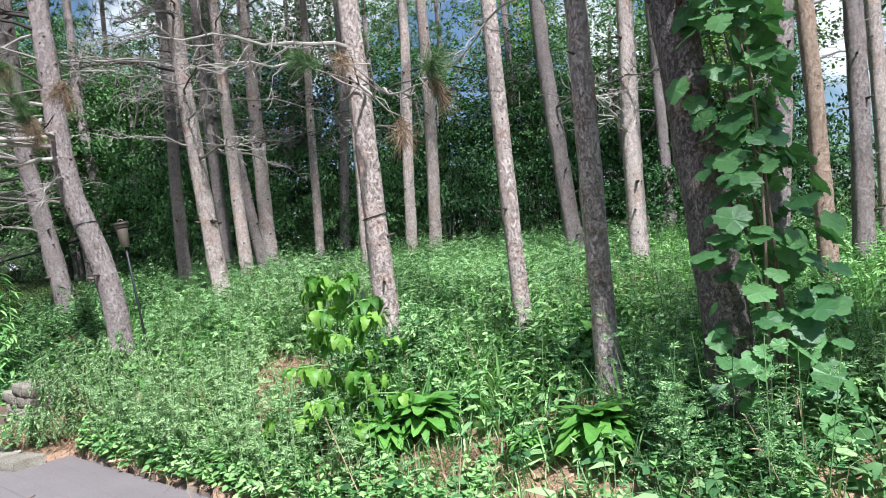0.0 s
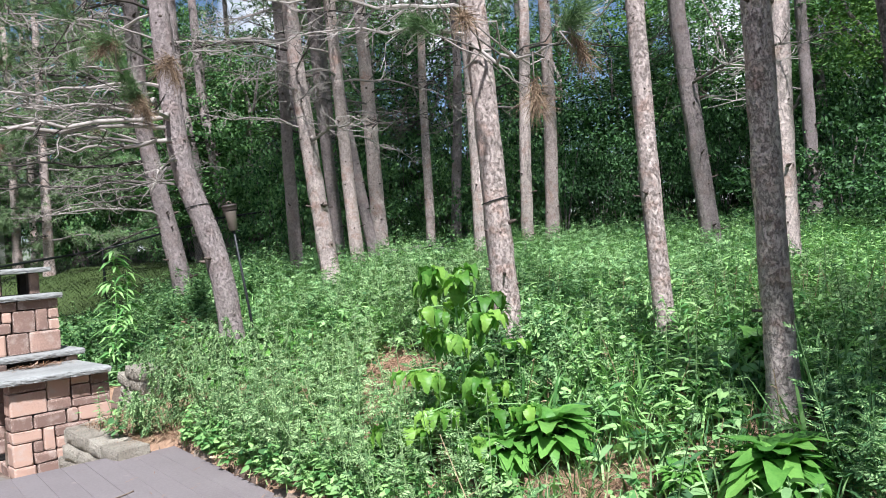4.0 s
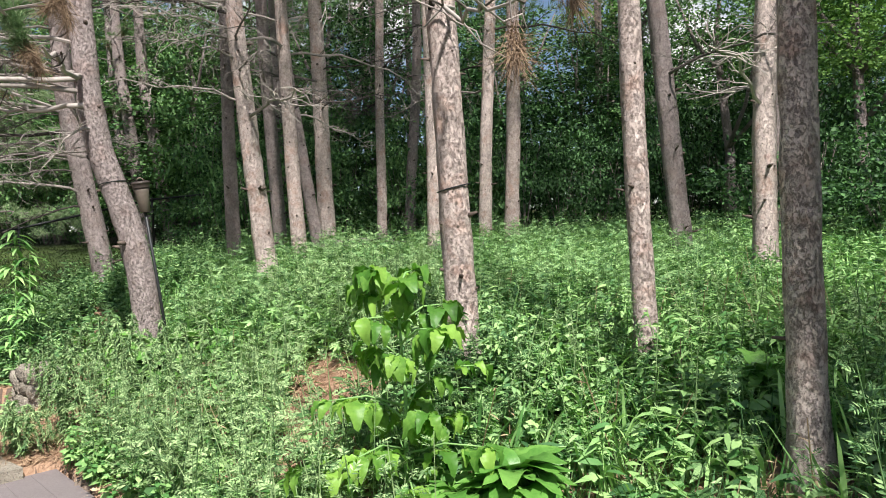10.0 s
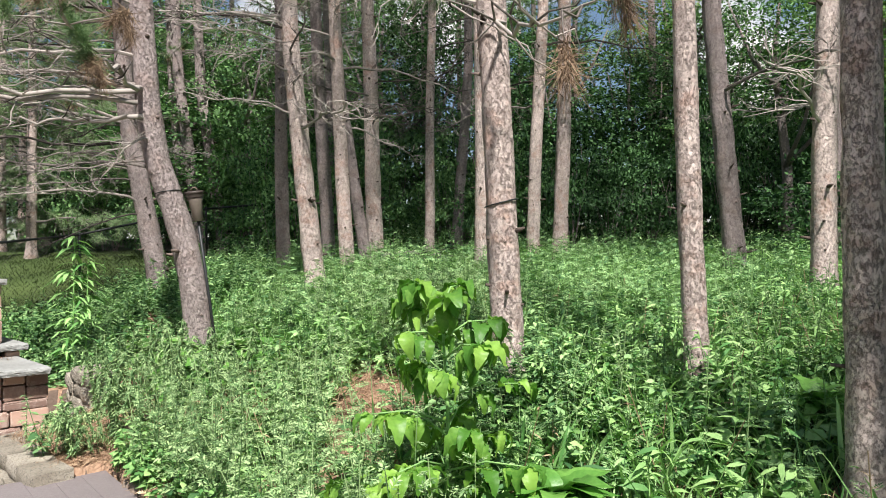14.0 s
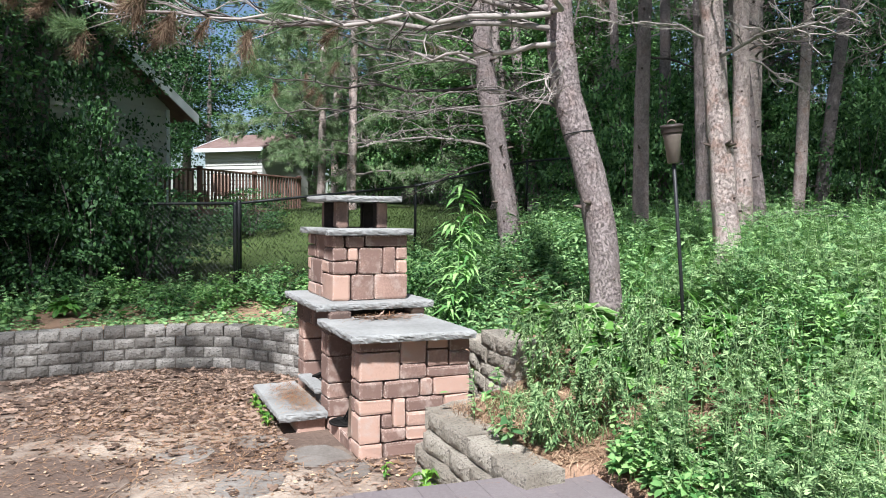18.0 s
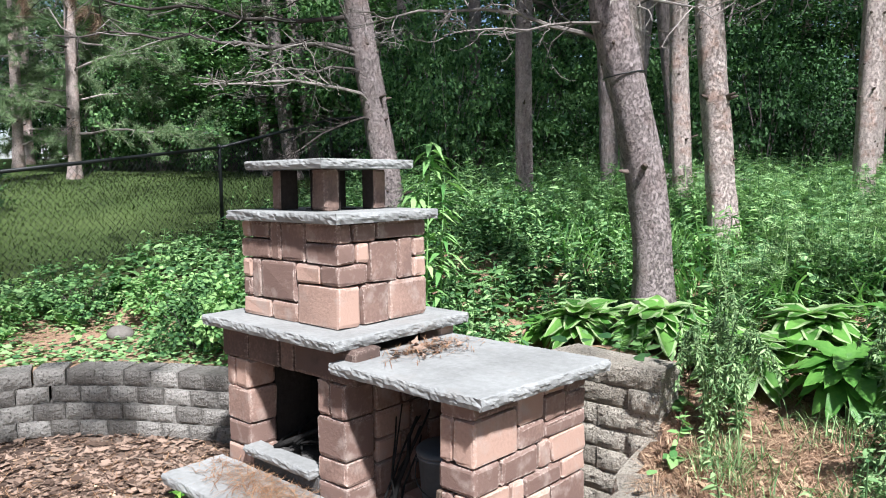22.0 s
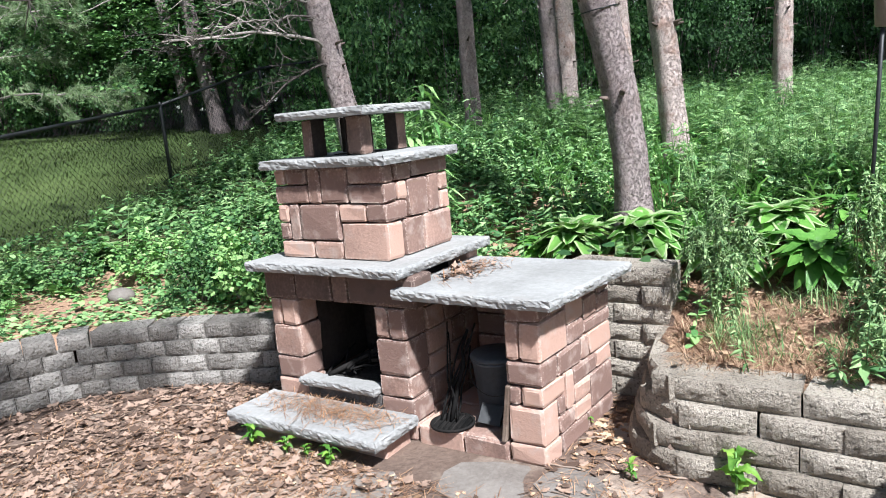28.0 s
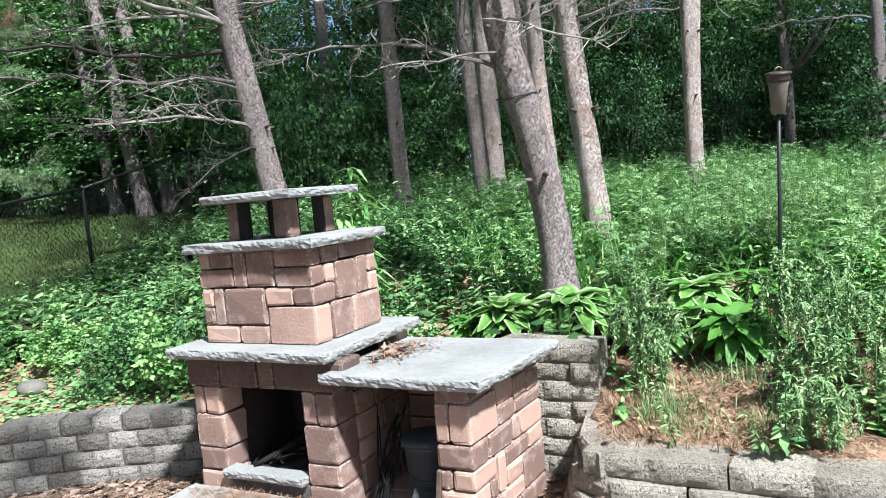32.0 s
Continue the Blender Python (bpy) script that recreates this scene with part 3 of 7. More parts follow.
def along_line(line, s):
    for (x0, y0), (x1, y1) in zip(line, line[1:]):
        d = math.hypot(x1 - x0, y1 - y0)
        if s <= d:
            return x0 + (x1 - x0) * s / d, y0 + (y1 - y0) * s / d
        s -= d
    return x1 + (x1 - x0) * s / d, y1 + (y1 - y0) * s / d


def line_length(line):
    return sum(math.hypot(b[0] - a[0], b[1] - a[1]) for a, b in zip(line, line[1:]))


def block_wall(name, label, line, courses, ends=(), batter=0.016, seed=0, blocks=TAN_BLOCKS, starts=(), long=BLOCK_LONG):
    r = random.Random(seed)
    wall = tagged(new(name), label, "retaining wall", kind="structure")
    total = line_length(line)
    for c in range(courses):
        stop = total - (ends[c] if c < len(ends) else 0)
        s = starts[c] if c < len(starts) else -(c % 2) * long / 2
        while s < stop - 0.1:
            a, b = along_line(line, max(s, -0.3)), along_line(line, s + long)
            ang = math.atan2(b[1] - a[1], b[0] - a[0])
            mx, my = (a[0] + b[0]) / 2, (a[1] + b[1]) / 2
            inx, iny = -math.sin(ang), math.cos(ang)
            k = batter * c + r.uniform(-0.006, 0.006)
            ob = new("block", r.choice(blocks))
            ob.parent = wall
            ob.matrix_basis = pose(mx + inx * k, my + iny * k, c * BLOCK_HIGH + r.uniform(-0.002, 0.001), r.uniform(-0.3, 0.8), r.uniform(-0.5, 0.5), math.degrees(ang) + r.uniform(-1.2, 1.2))
            s += long
    return wall


block_wall("wall_left", "curved retaining wall of grey split-face concrete blocks", LEFT_WALL, 4, seed=1, blocks=GREY_BLOCKS, long=0.2)
block_wall("wall_near", "low curved retaining wall of tan split-face blocks", NEAR_WALL, 4, batter=0.034, seed=2)
STAIR_LINE = [(-5.33, 9.08), (-5.02, 8.59), (-4.72, 8.29)]
steps = block_wall("wall_steps", "stepped end of a grey block retaining wall", STAIR_LINE, 7, ends=(0.0, 0.28) * 3 + (0.0,), batter=0.004, seed=3, starts=(-0.004, -0.17) * 3 + (0.33,))
for c in (1, 3, 5):
    ob = new("block", TAN_BLOCKS[c])
    ob.parent = steps
    ob.matrix_basis = pose(-4.778, 8.348, c * BLOCK_HIGH, 0.3, 0, -45) @ Matrix.Diagonal((0.49, 1, 1, 1))
block_wall("wall_cap", "short row of tan cap blocks beside the deck", [(-4.33, 7.02), (-4.09, 7.25)], 1, seed=5).location.z = 0.318


# ---- outdoor fireplace ----
fire = thing("outdoor_fireplace", pose(-6.261, 8.254, 0, 0, 0, -45), "tumbled red brick outdoor fireplace with limestone slabs and chimney", "fireplace")
rf = random.Random(11)


def depth(v):
    """The lower body's depth, from the nominal 0.10 to 1.06."""
    return 0.0156 + 0.844 * v if v > 0.09 else v


def brick(u0, u1, v0, v1, z0, z1, mat=None, gap=0.0045):
    if z1 < 0.93:
        v0, v1 = depth(v0), depth(v1)
    if z1 < 0.81:
        z0, z1 = z0 * 1.015, z1 * 1.015
    w = min(u1 - u0, v1 - v0, z1 - z0)
    bm = box(u0 + gap, u1 - gap, v0 + gap, v1 - gap, z0 + gap * 0.6, z1 - gap * 0.6, min(0.018, w * 0.26), 0.004, rf, 2)
    if u0 > 0.5:
        for vert in bm.verts:
            vert.co.x += 0.055 * (vert.co.y - 0.1)
    return part("brick", bm, mat or BRICK, fire, smooth=False)


def stone_slab(name, u0, u1, v0, v1, z0, z1, label="", parent=None, mat=None):
    """A slab with a rough broken edge."""
    nu, nv = max(6, int((u1 - u0) / 0.016)), max(4, int((v1 - v0) / 0.016))
    ring = [(u0 + (u1 - u0) * i / nu, v0, 0, -1) for i in range(nu)] + [(u1, v0 + (v1 - v0) * i / nv, 1, 0) for i in range(nv)]
    ring += [(u1 - (u1 - u0) * i / nu, v1, 0, 1) for i in range(nu)] + [(u0, v1 - (v1 - v0) * i / nv, -1, 0) for i in range(nv)]
    levels = ((1.0, -0.008), (0.93, -0.002), (0.78, 0.001), (0.60, 0.002), (0.42, 0.001), (0.22, -0.002), (0.0, -0.008))
    verts, faces = [], []
    n = len(ring)
    for k, (h, o) in enumerate(levels):
        for x, y, ox, oy in ring:
            j = o + 0.006 * noise.noise(Vector((x * 12, y * 12, h * 2.5 + u0 * 5))) + 0.006 * noise.noise(Vector((x * 38, y * 38, h * 3.5))) + rf.uniform(-0.0016, 0.0016)
            verts.append((x + ox * j, y + oy * j, z0 + (z1 - z0) * h + (rf.uniform(-0.002, 0.002) if 0 < k < 6 else 0)))
    for k in range(len(levels) - 1):
        for i in range(n):
            i2 = (i + 1) % n
            faces.append((k * n + i, (k + 1) * n + i, (k + 1) * n + i2, k * n + i2))
    faces.append(tuple(range(n)))
    faces.append(tuple((len(levels) - 1) * n + i for i in reversed(range(n))))
    return mesh_object(name, verts, faces, mat or SLAB, parent or fire, label)


# right-hand pier, outer side (u = 0.745), in shares of the depth 0.10 to 1.06
def pier_side(s0, s1, z0, z1, u0=0.61, u1=0.745):
    brick(u0, u1, 0.10 + 0.96 * s0, 0.10 + 0.96 * s1, z0, z1)


for s0, s1, z0, z1 in ((0.36, 0.60, 0.63, 0.80), (0.60, 0.80, 0.72, 0.80), (0.80, 1.0, 0.70, 0.80),
                       (0.36, 0.60, 0.525, 0.63), (0.60, 0.80, 0.60, 0.72), (0.80, 1.0, 0.60, 0.70), (0.60, 1.0, 0.525, 0.60)):
    pier_side(s0, s1, z0, z1)
for s0, s1, z0, z1 in ((0.22, 0.54, 0.40, 0.525), (0.54, 0.66, 0.40, 0.525), (0.66, 1.0, 0.40, 0.525),
                       (0.30, 0.42, 0.20, 0.40), (0.42, 0.76, 0.30, 0.40), (0.76, 1.0, 0.30, 0.40),
                       (0.20, 0.30, 0.20, 0.30), (0.20, 0.42, 0.107, 0.20), (0.42, 0.66, 0.20, 0.30), (0.42, 0.66, 0.107, 0.20), (0.66, 1.0, 0.107, 0.30),
                       (0.22, 0.60, 0.0, 0.107), (0.60, 1.0, 0.0, 0.107)):
    pier_side(s0, s1, z0, z1)
# its front end, corner stones that show on both faces
for u0, u1, dv, z0, z1 in ((0.555, 0.745, 0.35, 0.72, 0.80), (0.545, 0.625, 0.2, 0.525, 0.72), (0.625, 0.745, 0.35, 0.525, 0.72), (0.545, 0.745, 0.21, 0.40, 0.525),
                           (0.545, 0.62, 0.2, 0.30, 0.40), (0.62, 0.745, 0.285, 0.30, 0.40), (0.545, 0.745, 0.19, 0.107, 0.30), (0.54, 0.75, 0.21, 0.0, 0.107)):
    brick(u0, u1, 0.10, 0.10 + dv, z0, z1)
for k in range(6):
    brick(0.545, 0.61, 0.31 + (k % 2) * 0.1, 0.66, k * 0.133, (k + 1) * 0.133)
    brick(0.545, 0.61, 0.66, 1.06, k * 0.133, (k + 1) * 0.133)

# lintel over the fire opening
for u0, u1 in ((-1.05, -0.80), (-0.80, -0.52), (-0.52, -0.40), (-0.40, 0.06)):
    brick(u0, u1, 0.09, 0.30, 0.748, 0.922, BRICK_SOOTY)
# left pier
for u0, u1, z0, z1 in ((-1.03, -0.945, 0.575, 0.735), (-0.945, -0.81, 0.575, 0.735), (-1.03, -0.80, 0.385, 0.575), (-1.03, -0.81, 0.25, 0.385), (-1.04, -0.80, 0.10, 0.25), (-1.04, -0.80, 0.0, 0.10)):
    brick(u0, u1, 0.10, 0.32, z0, z1)
# middle pier
for u0, u1, z0, z1 in ((-0.245, -0.15, 0.56, 0.735), (-0.15, -0.03, 0.56, 0.735), (-0.245, -0.03, 0.355, 0.56), (-0.25, -0.03, 0.235, 0.355), (-0.25, -0.02, 0.10, 0.235), (-0.25, -0.02, 0.0, 0.10)):
    brick(u0, u1, 0.10, 0.34, z0, z1)
# inner wall of the side bay
for k, (z0, z1) in enumerate(((0.0, 0.13), (0.13, 0.30), (0.30, 0.42), (0.42, 0.56), (0.56, 0.69), (0.69, 0.80))):
    cuts = (0.34, 0.56 + 0.08 * (k % 2), 0.80, 1.06)
    for a, b in zip(cuts, cuts[1:]):
        brick(-0.17, -0.03, a, b, z0, z1)
# back walls and the hidden far side, in plain courses
for k in range(7):
    z0, z1 = k * 0.1307, (k + 1) * 0.1307
    off = 0.12 * (k % 2)
    for a, b in ((-1.03, -0.78 + off), (-0.78 + off, -0.45 + off), (-0.45 + off, -0.03)):
        brick(a, b, 0.92, 1.06, z0, z1)
    for a, b in ((0.32, 0.55 + off), (0.55 + off, 0.92)):
        brick(-1.03, -0.89, a, b, z0, z1)
    if z1 < 0.81:
        for a, b in ((-0.03, 0.28 + off), (0.28 + off, 0.545)):
            brick(a, b, 0.94, 1.06, z0, z1)
part("firebox_lining", box(-0.885, -0.255, 0.725, 0.785, 0.24, 0.918, 0.004), SOOT, fire, "soot-blackened firebox back")
part("firebox_lining", box(-0.885, -0.83, 0.29, 0.72, 0.24, 0.918, 0.004), SOOT, fire)
part("firebox_lining", box(-0.24, -0.175, 0.31, 0.785, 0.24, 0.918, 0.004), SOOT, fire)
part("firebox_ceiling", box(-0.825, -0.245, 0.275, 0.72, 0.80, 0.918, 0.004), SOOT, fire)
ash = box(-0.80, -0.25, 0.11, 0.72, 0.05, 0.235, 0.004)
part("firebox_floor", ash, ASH, fire, "ash-covered firebox floor")
# slabs
stone_slab("mantel_slab", -1.085, 0.025, 0.0, 0.955, 0.925, 0.980, "grey limestone slab with a broken edge")
counter = stone_slab("counter_slab", -0.045, 0.845, 0.022, 0.885, 0.815, 0.870, "flat limestone worktop slab")
for vert in counter.data.vertices:
    vert.co.x += 0.095 * (vert.co.y - 0.022) * (vert.co.x + 0.045) / 0.89
stone_slab("chimney_slab", -0.982, -0.068, 0.112, 0.82, 1.498, 1.550, "limestone slab crowning the chimney")
stone_slab("chimney_cap", -0.828, -0.195, 0.135, 0.765, 1.764, 1.810, "thin limestone chimney cap")
stone_slab("hearth_slab", -1.085, 0.0, -0.275, 0.095, 0.105, 0.165, "white limestone hearth slab")
stone_slab("threshold_slab", -0.82, -0.255, 0.06, 0.17, 0.237, 0.285, "broken limestone strip at the fire's edge")
part("hearth_base", box(-1.02, -0.06, -0.13, 0.095, -0.02, 0.104, 0.01), BRICK, fire)
for a, b in ((-0.015, 0.27), (0.27, 0.54)):
    brick(a, b, 0.10, 0.52, -0.02, 0.105)
part("bay_floor", box(-0.015, 0.54, 0.46, 0.80, -0.02, 0.105, 0.006), BRICK, fire)
# chimney front (v = 0.28) in shares of the width, and heights
CH = (-0.936, -0.13, 0.165, 0.795)


def chimney_front(s0, s1, z0, z1, dv=0.12):
    brick(CH[0] + (CH[1] - CH[0]) * s0, CH[0] + (CH[1] - CH[0]) * s1, CH[2], CH[2] + dv, z0 + 0.008, z1 + 0.008)


def chimney_side(s0, s1, z0, z1):
    brick(CH[1] - 0.12, CH[1], CH[2] + (CH[3] - CH[2]) * s0, CH[2] + (CH[3] - CH[2]) * s1, z0 + 0.008, z1 + 0.008)


for s0, s1, z0, z1 in ((0.0, 0.11, 1.395, 1.488), (0.11, 0.32, 1.395, 1.488), (0.32, 0.44, 1.285, 1.488), (0.44, 0.68, 1.285, 1.488),
                       (0.0, 0.32, 1.285, 1.395), (0.0, 0.11, 1.18, 1.285), (0.0, 0.11, 1.075, 1.18), (0.11, 0.21, 1.075, 1.285), (0.21, 0.585, 1.075, 1.285),
                       (0.585, 0.82, 1.18, 1.285), (0.0, 0.32, 0.972, 1.075), (0.32, 0.585, 0.972, 1.075)):
    chimney_front(s0, s1, z0, z1)
chimney_front(0.68, 1.0, 1.39, 1.488, 0.1)
chimney_front(0.68, 1.0, 1.285, 1.39, 0.12)
chimney_front(0.82, 1.0, 1.18, 1.285, 0.2)
chimney_front(0.585, 1.0, 0.972, 1.18, 0.15)
for s0, s1, z0, z1 in ((0.17, 0.42, 1.39, 1.488), (0.42, 1.0, 1.395, 1.488), (0.2, 0.34, 1.285, 1.39), (0.34, 0.66, 1.18, 1.39), (0.66, 0.84, 1.18, 1.395),
                       (0.84, 1.0, 1.29, 1.395), (0.84, 1.0, 1.18, 1.29), (0.25, 0.55, 0.972, 1.18), (0.55, 1.0, 0.972, 1.18)):
    chimney_side(s0, s1, z0, z1)
for k in range(4):
    z0, z1 = 0.980 + k * 0.129, 0.980 + (k + 1) * 0.129
    off = 0.1 * (k % 2)
    for a, b in ((-0.936, -0.63 + off), (-0.63 + off, -0.25)):
        brick(a, b, 0.675, 0.795, z0, z1)
    brick(-0.936, -0.816, 0.285, 0.48 + off, z0, z1)
    brick(-0.936, -0.816, 0.48 + off, 0.675, z0, z1)
# four short posts under the cap, thin black plates on the faces that look inwards
for u0, u1, v0, v1, iu, iv in ((-0.750, -0.662, 0.238, 0.352, 1, 1), (-0.425, -0.312, 0.245, 0.350, -1, 1), (-0.412, -0.322, 0.590, 0.695, -1, -1), (-0.750, -0.662, 0.590, 0.695, 1, -1)):
    brick(u0, u1, v0, v1, 1.550, 1.764, BRICK_SOOTY)
    x = u1 - 0.001 if iu > 0 else u0 - 0.002
    part("inner_plate", box(x, x + 0.003, v0 + 0.004, v1 - 0.004, 1.553, 1.761), SOOT, fire, "thin black plate on the inner face")
    y = v1 - 0.001 if iv > 0 else v0 - 0.002
    part("inner_plate", box(u0 + 0.004, u1 - 0.004, y, y + 0.003, 1.553, 1.761), SOOT, fire, "thin black plate on the inner face")
part("flue", box(-0.64, -0.42, 0.38, 0.56, 1.30, 1.556, 0.004), SOOT, fire, "soot-black flue opening")

# things that lie in and on the fireplace
FIRE_M = fire.matrix_basis


def at_fire(u, v, z, rx=0, ry=0, rz=0):
    return FIRE_M @ pose(u, depth(v), z, rx, ry, rz)


def stick_thing(name, m, length, radius, mat, label, category="stick", group=""):
    pts = [(0, 0, 0)]
    for i in range(1, 6):
        pts.append((length * i / 5, rf.uniform(-0.03, 0.03) * length, rf.uniform(-0.02, 0.02) * length))
    v, f = tube_arrays(pts, [radius * (1 - 0.09 * i) for i in range(6)], 7, 0.12, rf)
    ob = mesh_object(name, v, f, mat, smooth=True)
    ob.matrix_basis = m
    return tagged(ob, label, category, group)


for i in range(24):
    stick_thing("firewood_stick", at_fire(-0.72 + 0.0125 * i + rf.uniform(-0.05, 0.05), 0.20 + rf.uniform(0, 0.25), 0.255 + 0.005 * i, 0, -rf.uniform(2, 20), rf.uniform(-40, 130)),
                rf.uniform(0.18, 0.36), rf.uniform(0.005, 0.012), CHAR, "charred stick lying in the firebox ash", group="charred sticks")
stick_thing("firewood_log", at_fire(-0.66, 0.16, 0.285, 0, -22, 40), 0.42, 0.017, CHAR, "blackened branch propped over the ashes", "log")
for i in range(7):
    stick_thing("kindling_stick", at_fire(0.06 + 0.02 * i, 0.20 + rf.uniform(0, 0.1), 0.108, 0, -rf.uniform(58, 74), rf.uniform(60, 130)), rf.uniform(0.40, 0.56), rf.uniform(0.006, 0.013), CHAR,
                "kindling stick leaning in the side bay", group="kindling sticks")


def lathe(profile, sides=28):
    verts, faces = [], []
    for rr, z in profile:
        for k in range(sides):
            a = 2 * math.pi * k / sides
            verts.append((rr * math.cos(a), rr * math.sin(a), z))
    for j in range(len(profile) - 1):
        for k in range(sides):
            k2 = (k + 1) % sides
            faces.append((j * sides + k, j * sides + k2, (j + 1) * sides + k2, (j + 1) * sides + k))
    faces.append(tuple(reversed(range(sides))))
    faces.append(tuple((len(profile) - 1) * sides + k for k in range(sides)))
    return verts, faces


pail = thing("ash_pail", at_fire(0.33, 0.47, 0.105, 0, 0, 20), "dark grey lidded ash pail under the counter", "pail")
mesh_object("body", *lathe(((0.108, 0), (0.112, 0.01), (0.135, 0.30), (0.142, 0.305), (0.142, 0.32), (0.134, 0.322))), PAIL, pail, smooth=True)
mesh_object("lid", *lathe(((0.146, 0.323), (0.148, 0.335), (0.13, 0.352), (0.05, 0.362), (0.0, 0.364))), PAIL, pail, smooth=True)
tube("bail_handle", [(0.147 * math.cos(a), -0.012 + 0.15 * math.sin(a) * -0.9, 0.27 - 0.12 * math.sin(a)) for a in [math.pi * i / 12 for i in range(13)]], [0.003] * 13, IRON, pail, 5, "thin wire handle")
for s in (-1, 1):
    part("handle_lug", box(s * 0.147 - 0.006, s * 0.147 + 0.006, -0.022, 0.0, 0.255, 0.285, 0.002), IRON, pail)
grate = thing("iron_grate", at_fire(0.16, 0.20, 0.106, 0, 0, 10), "round rusty iron grate lying in the side bay", "grate")
mesh_object("rim", *lathe(((0.11, 0), (0.12, 0.0), (0.122, 0.012), (0.112, 0.014), (0.108, 0.012), (0.11, 0.001))), CHAR, grate, smooth=True)
for i in range(7):
    x = -0.09 + i * 0.03
    h = math.sqrt(max(0.0, 0.105 ** 2 - x * x))
    part("bar", box(x - 0.004, x + 0.004, -h, h, 0.002, 0.010), CHAR, grate)
shovel = part("ash_shovel", box(-0.06, 0.06, -0.055, 0.055, 0, 0.006, 0.002), IRON)
shovel.matrix_basis = at_fire(0.37, 0.26, 0.17, 48, 10, 15)
tagged(shovel, "flat dark metal shovel blade leaning by the pail", "shovel")
plank = part("board_offcut", box(-0.012, 0.012, -0.09, 0.09, 0, 0.30, 0.003), STICK)
plank.matrix_basis = at_fire(0.515, 0.20, 0.106, 0, 8, 0)
tagged(plank, "weathered board offcut leaning against the pier", "board")

# ---- bird feeder on its pole ----
fx, fy = -3.67, 8.02
feeder = thing("bird_feeder", pose(fx + 0.07, fy + 0.12, land_at(fx, fy) - 0.05, 8, -4, 0), "tan tapered bird feeder with a dark cap on an iron pole", "bird feeder")
top = 2.09 - (land_at(fx, fy) - 0.05)
tube("pole", [(0, 0, 0), (0.004, 0, top * 0.5), (0, 0, top)], [0.011, 0.011, 0.011], IRON, feeder, 10)
mesh_object("body", *lathe(((0.030, top - 0.10), (0.036, top - 0.095), (0.048, top + 0.04), (0.054, top + 0.06), (0.054, top + 0.075))), FEED_TAN, feeder, smooth=True)
mesh_object("cap", *lathe(((0.060, top + 0.076), (0.061, top + 0.082), (0.061, top + 0.105), (0.066, top + 0.109), (0.066, top + 0.120), (0.04, top + 0.125))), FEED_DARK, feeder, smooth=True)
tube("hanger", [(-0.025, 0, top + 0.122), (-0.018, 0, top + 0.142), (0.0, 0, top + 0.15), (0.018, 0, top + 0.142), (0.025, 0, top + 0.122)], [0.004] * 5, STICK, feeder, 6)
part("perch", box(-0.004, 0.055, -0.005, 0.005, top - 0.112, top - 0.104, 0.001), IRON, feeder)

# ---- chain-link fence ----
fence = tagged(new("chain_link_fence"), "black vinyl-coated chain-link fence round the yard", "fence", kind="structure")
FENCE_HIGH = 1.17


def fence_span(a, b, wires=True):
    za, zb = land_at(*a), land_at(*b)
    ta, tb = Vector((*a, za + FENCE_HIGH)), Vector((*b, zb + FENCE_HIGH))
    tube("top_rail", [ta, tb], [0.021, 0.021], BLACK, fence, 8)
    if not wires:
        return
    ln = (Vector(b) - Vector(a)).length
    dirn = (tb - ta) / ln
    flat = Vector((b[0] - a[0], b[1] - a[1], 0)).normalized()
    side = Vector((-flat.y, flat.x, 0))
    verts, faces = [], []
    step, h, w = 0.078, FENCE_HIGH - 0.03, 0.0022
    for slope in (1, -1):
        s = -h
        while s < ln:
            p0, p1 = (s, 0.0), (s + h, h)
            lo, hi = max(p0[0], 0.0), min(p1[0], ln)
            if hi - lo > 0.03:
                z0, z1 = lo - s, hi - s
                if slope < 0:
                    z0, z1 = h - z0, h - z1
                q0, q1 = ta + dirn * lo + Vector((0, 0, z0 - h - 0.01)), ta + dirn * hi + Vector((0, 0, z1 - h - 0.01))
                up = (q1 - q0).normalized().cross(side) * w
                n = len(verts)
                o = side * (0.002 * slope)
                for q in (q0, q1):
                    verts += [q + o + up, q + o - up * 0.5 + side * w, q + o - up * 0.5 - side * w]
                faces += [(n, n + 1, n + 4, n + 3), (n + 1, n + 2, n + 5, n + 4), (n + 2, n, n + 3, n + 5)]
            s += step
    ob = mesh_object("wire_mesh", verts, faces, BLACK, fence)
    tagged(ob, kind="stuff")


def fence_post(p, r=0.024):
    z = land_at(*p)
    q = tube("fence_post", [(p[0], p[1], z - 0.1), (p[0], p[1], z + FENCE_HIGH + 0.02), (p[0], p[1], z + FENCE_HIGH + 0.045)], [r, r, r * 0.5], BLACK, fence, 10)


spans = [(-20.0, 10.6), (-16.5, 11.06), (-13.0, 11.53), (-9.67, 11.97), (-8.25, 14.9), (-7.0, 17.6), (-4.0, 18.6), (-2.0, 18.75), (0.6, 18.9), (3.6, 18.95), (6.6, 19.0)]
for p in spans:
    fence_post(p, 0.034 if p == (-9.67, 11.97) else 0.024)
fence_post((-9.55, 11.72), 0.03)
for i, (a, b) in enumerate(zip(spans, spans[1:])):
    fence_span(a, b, 1 <= i <= 7)

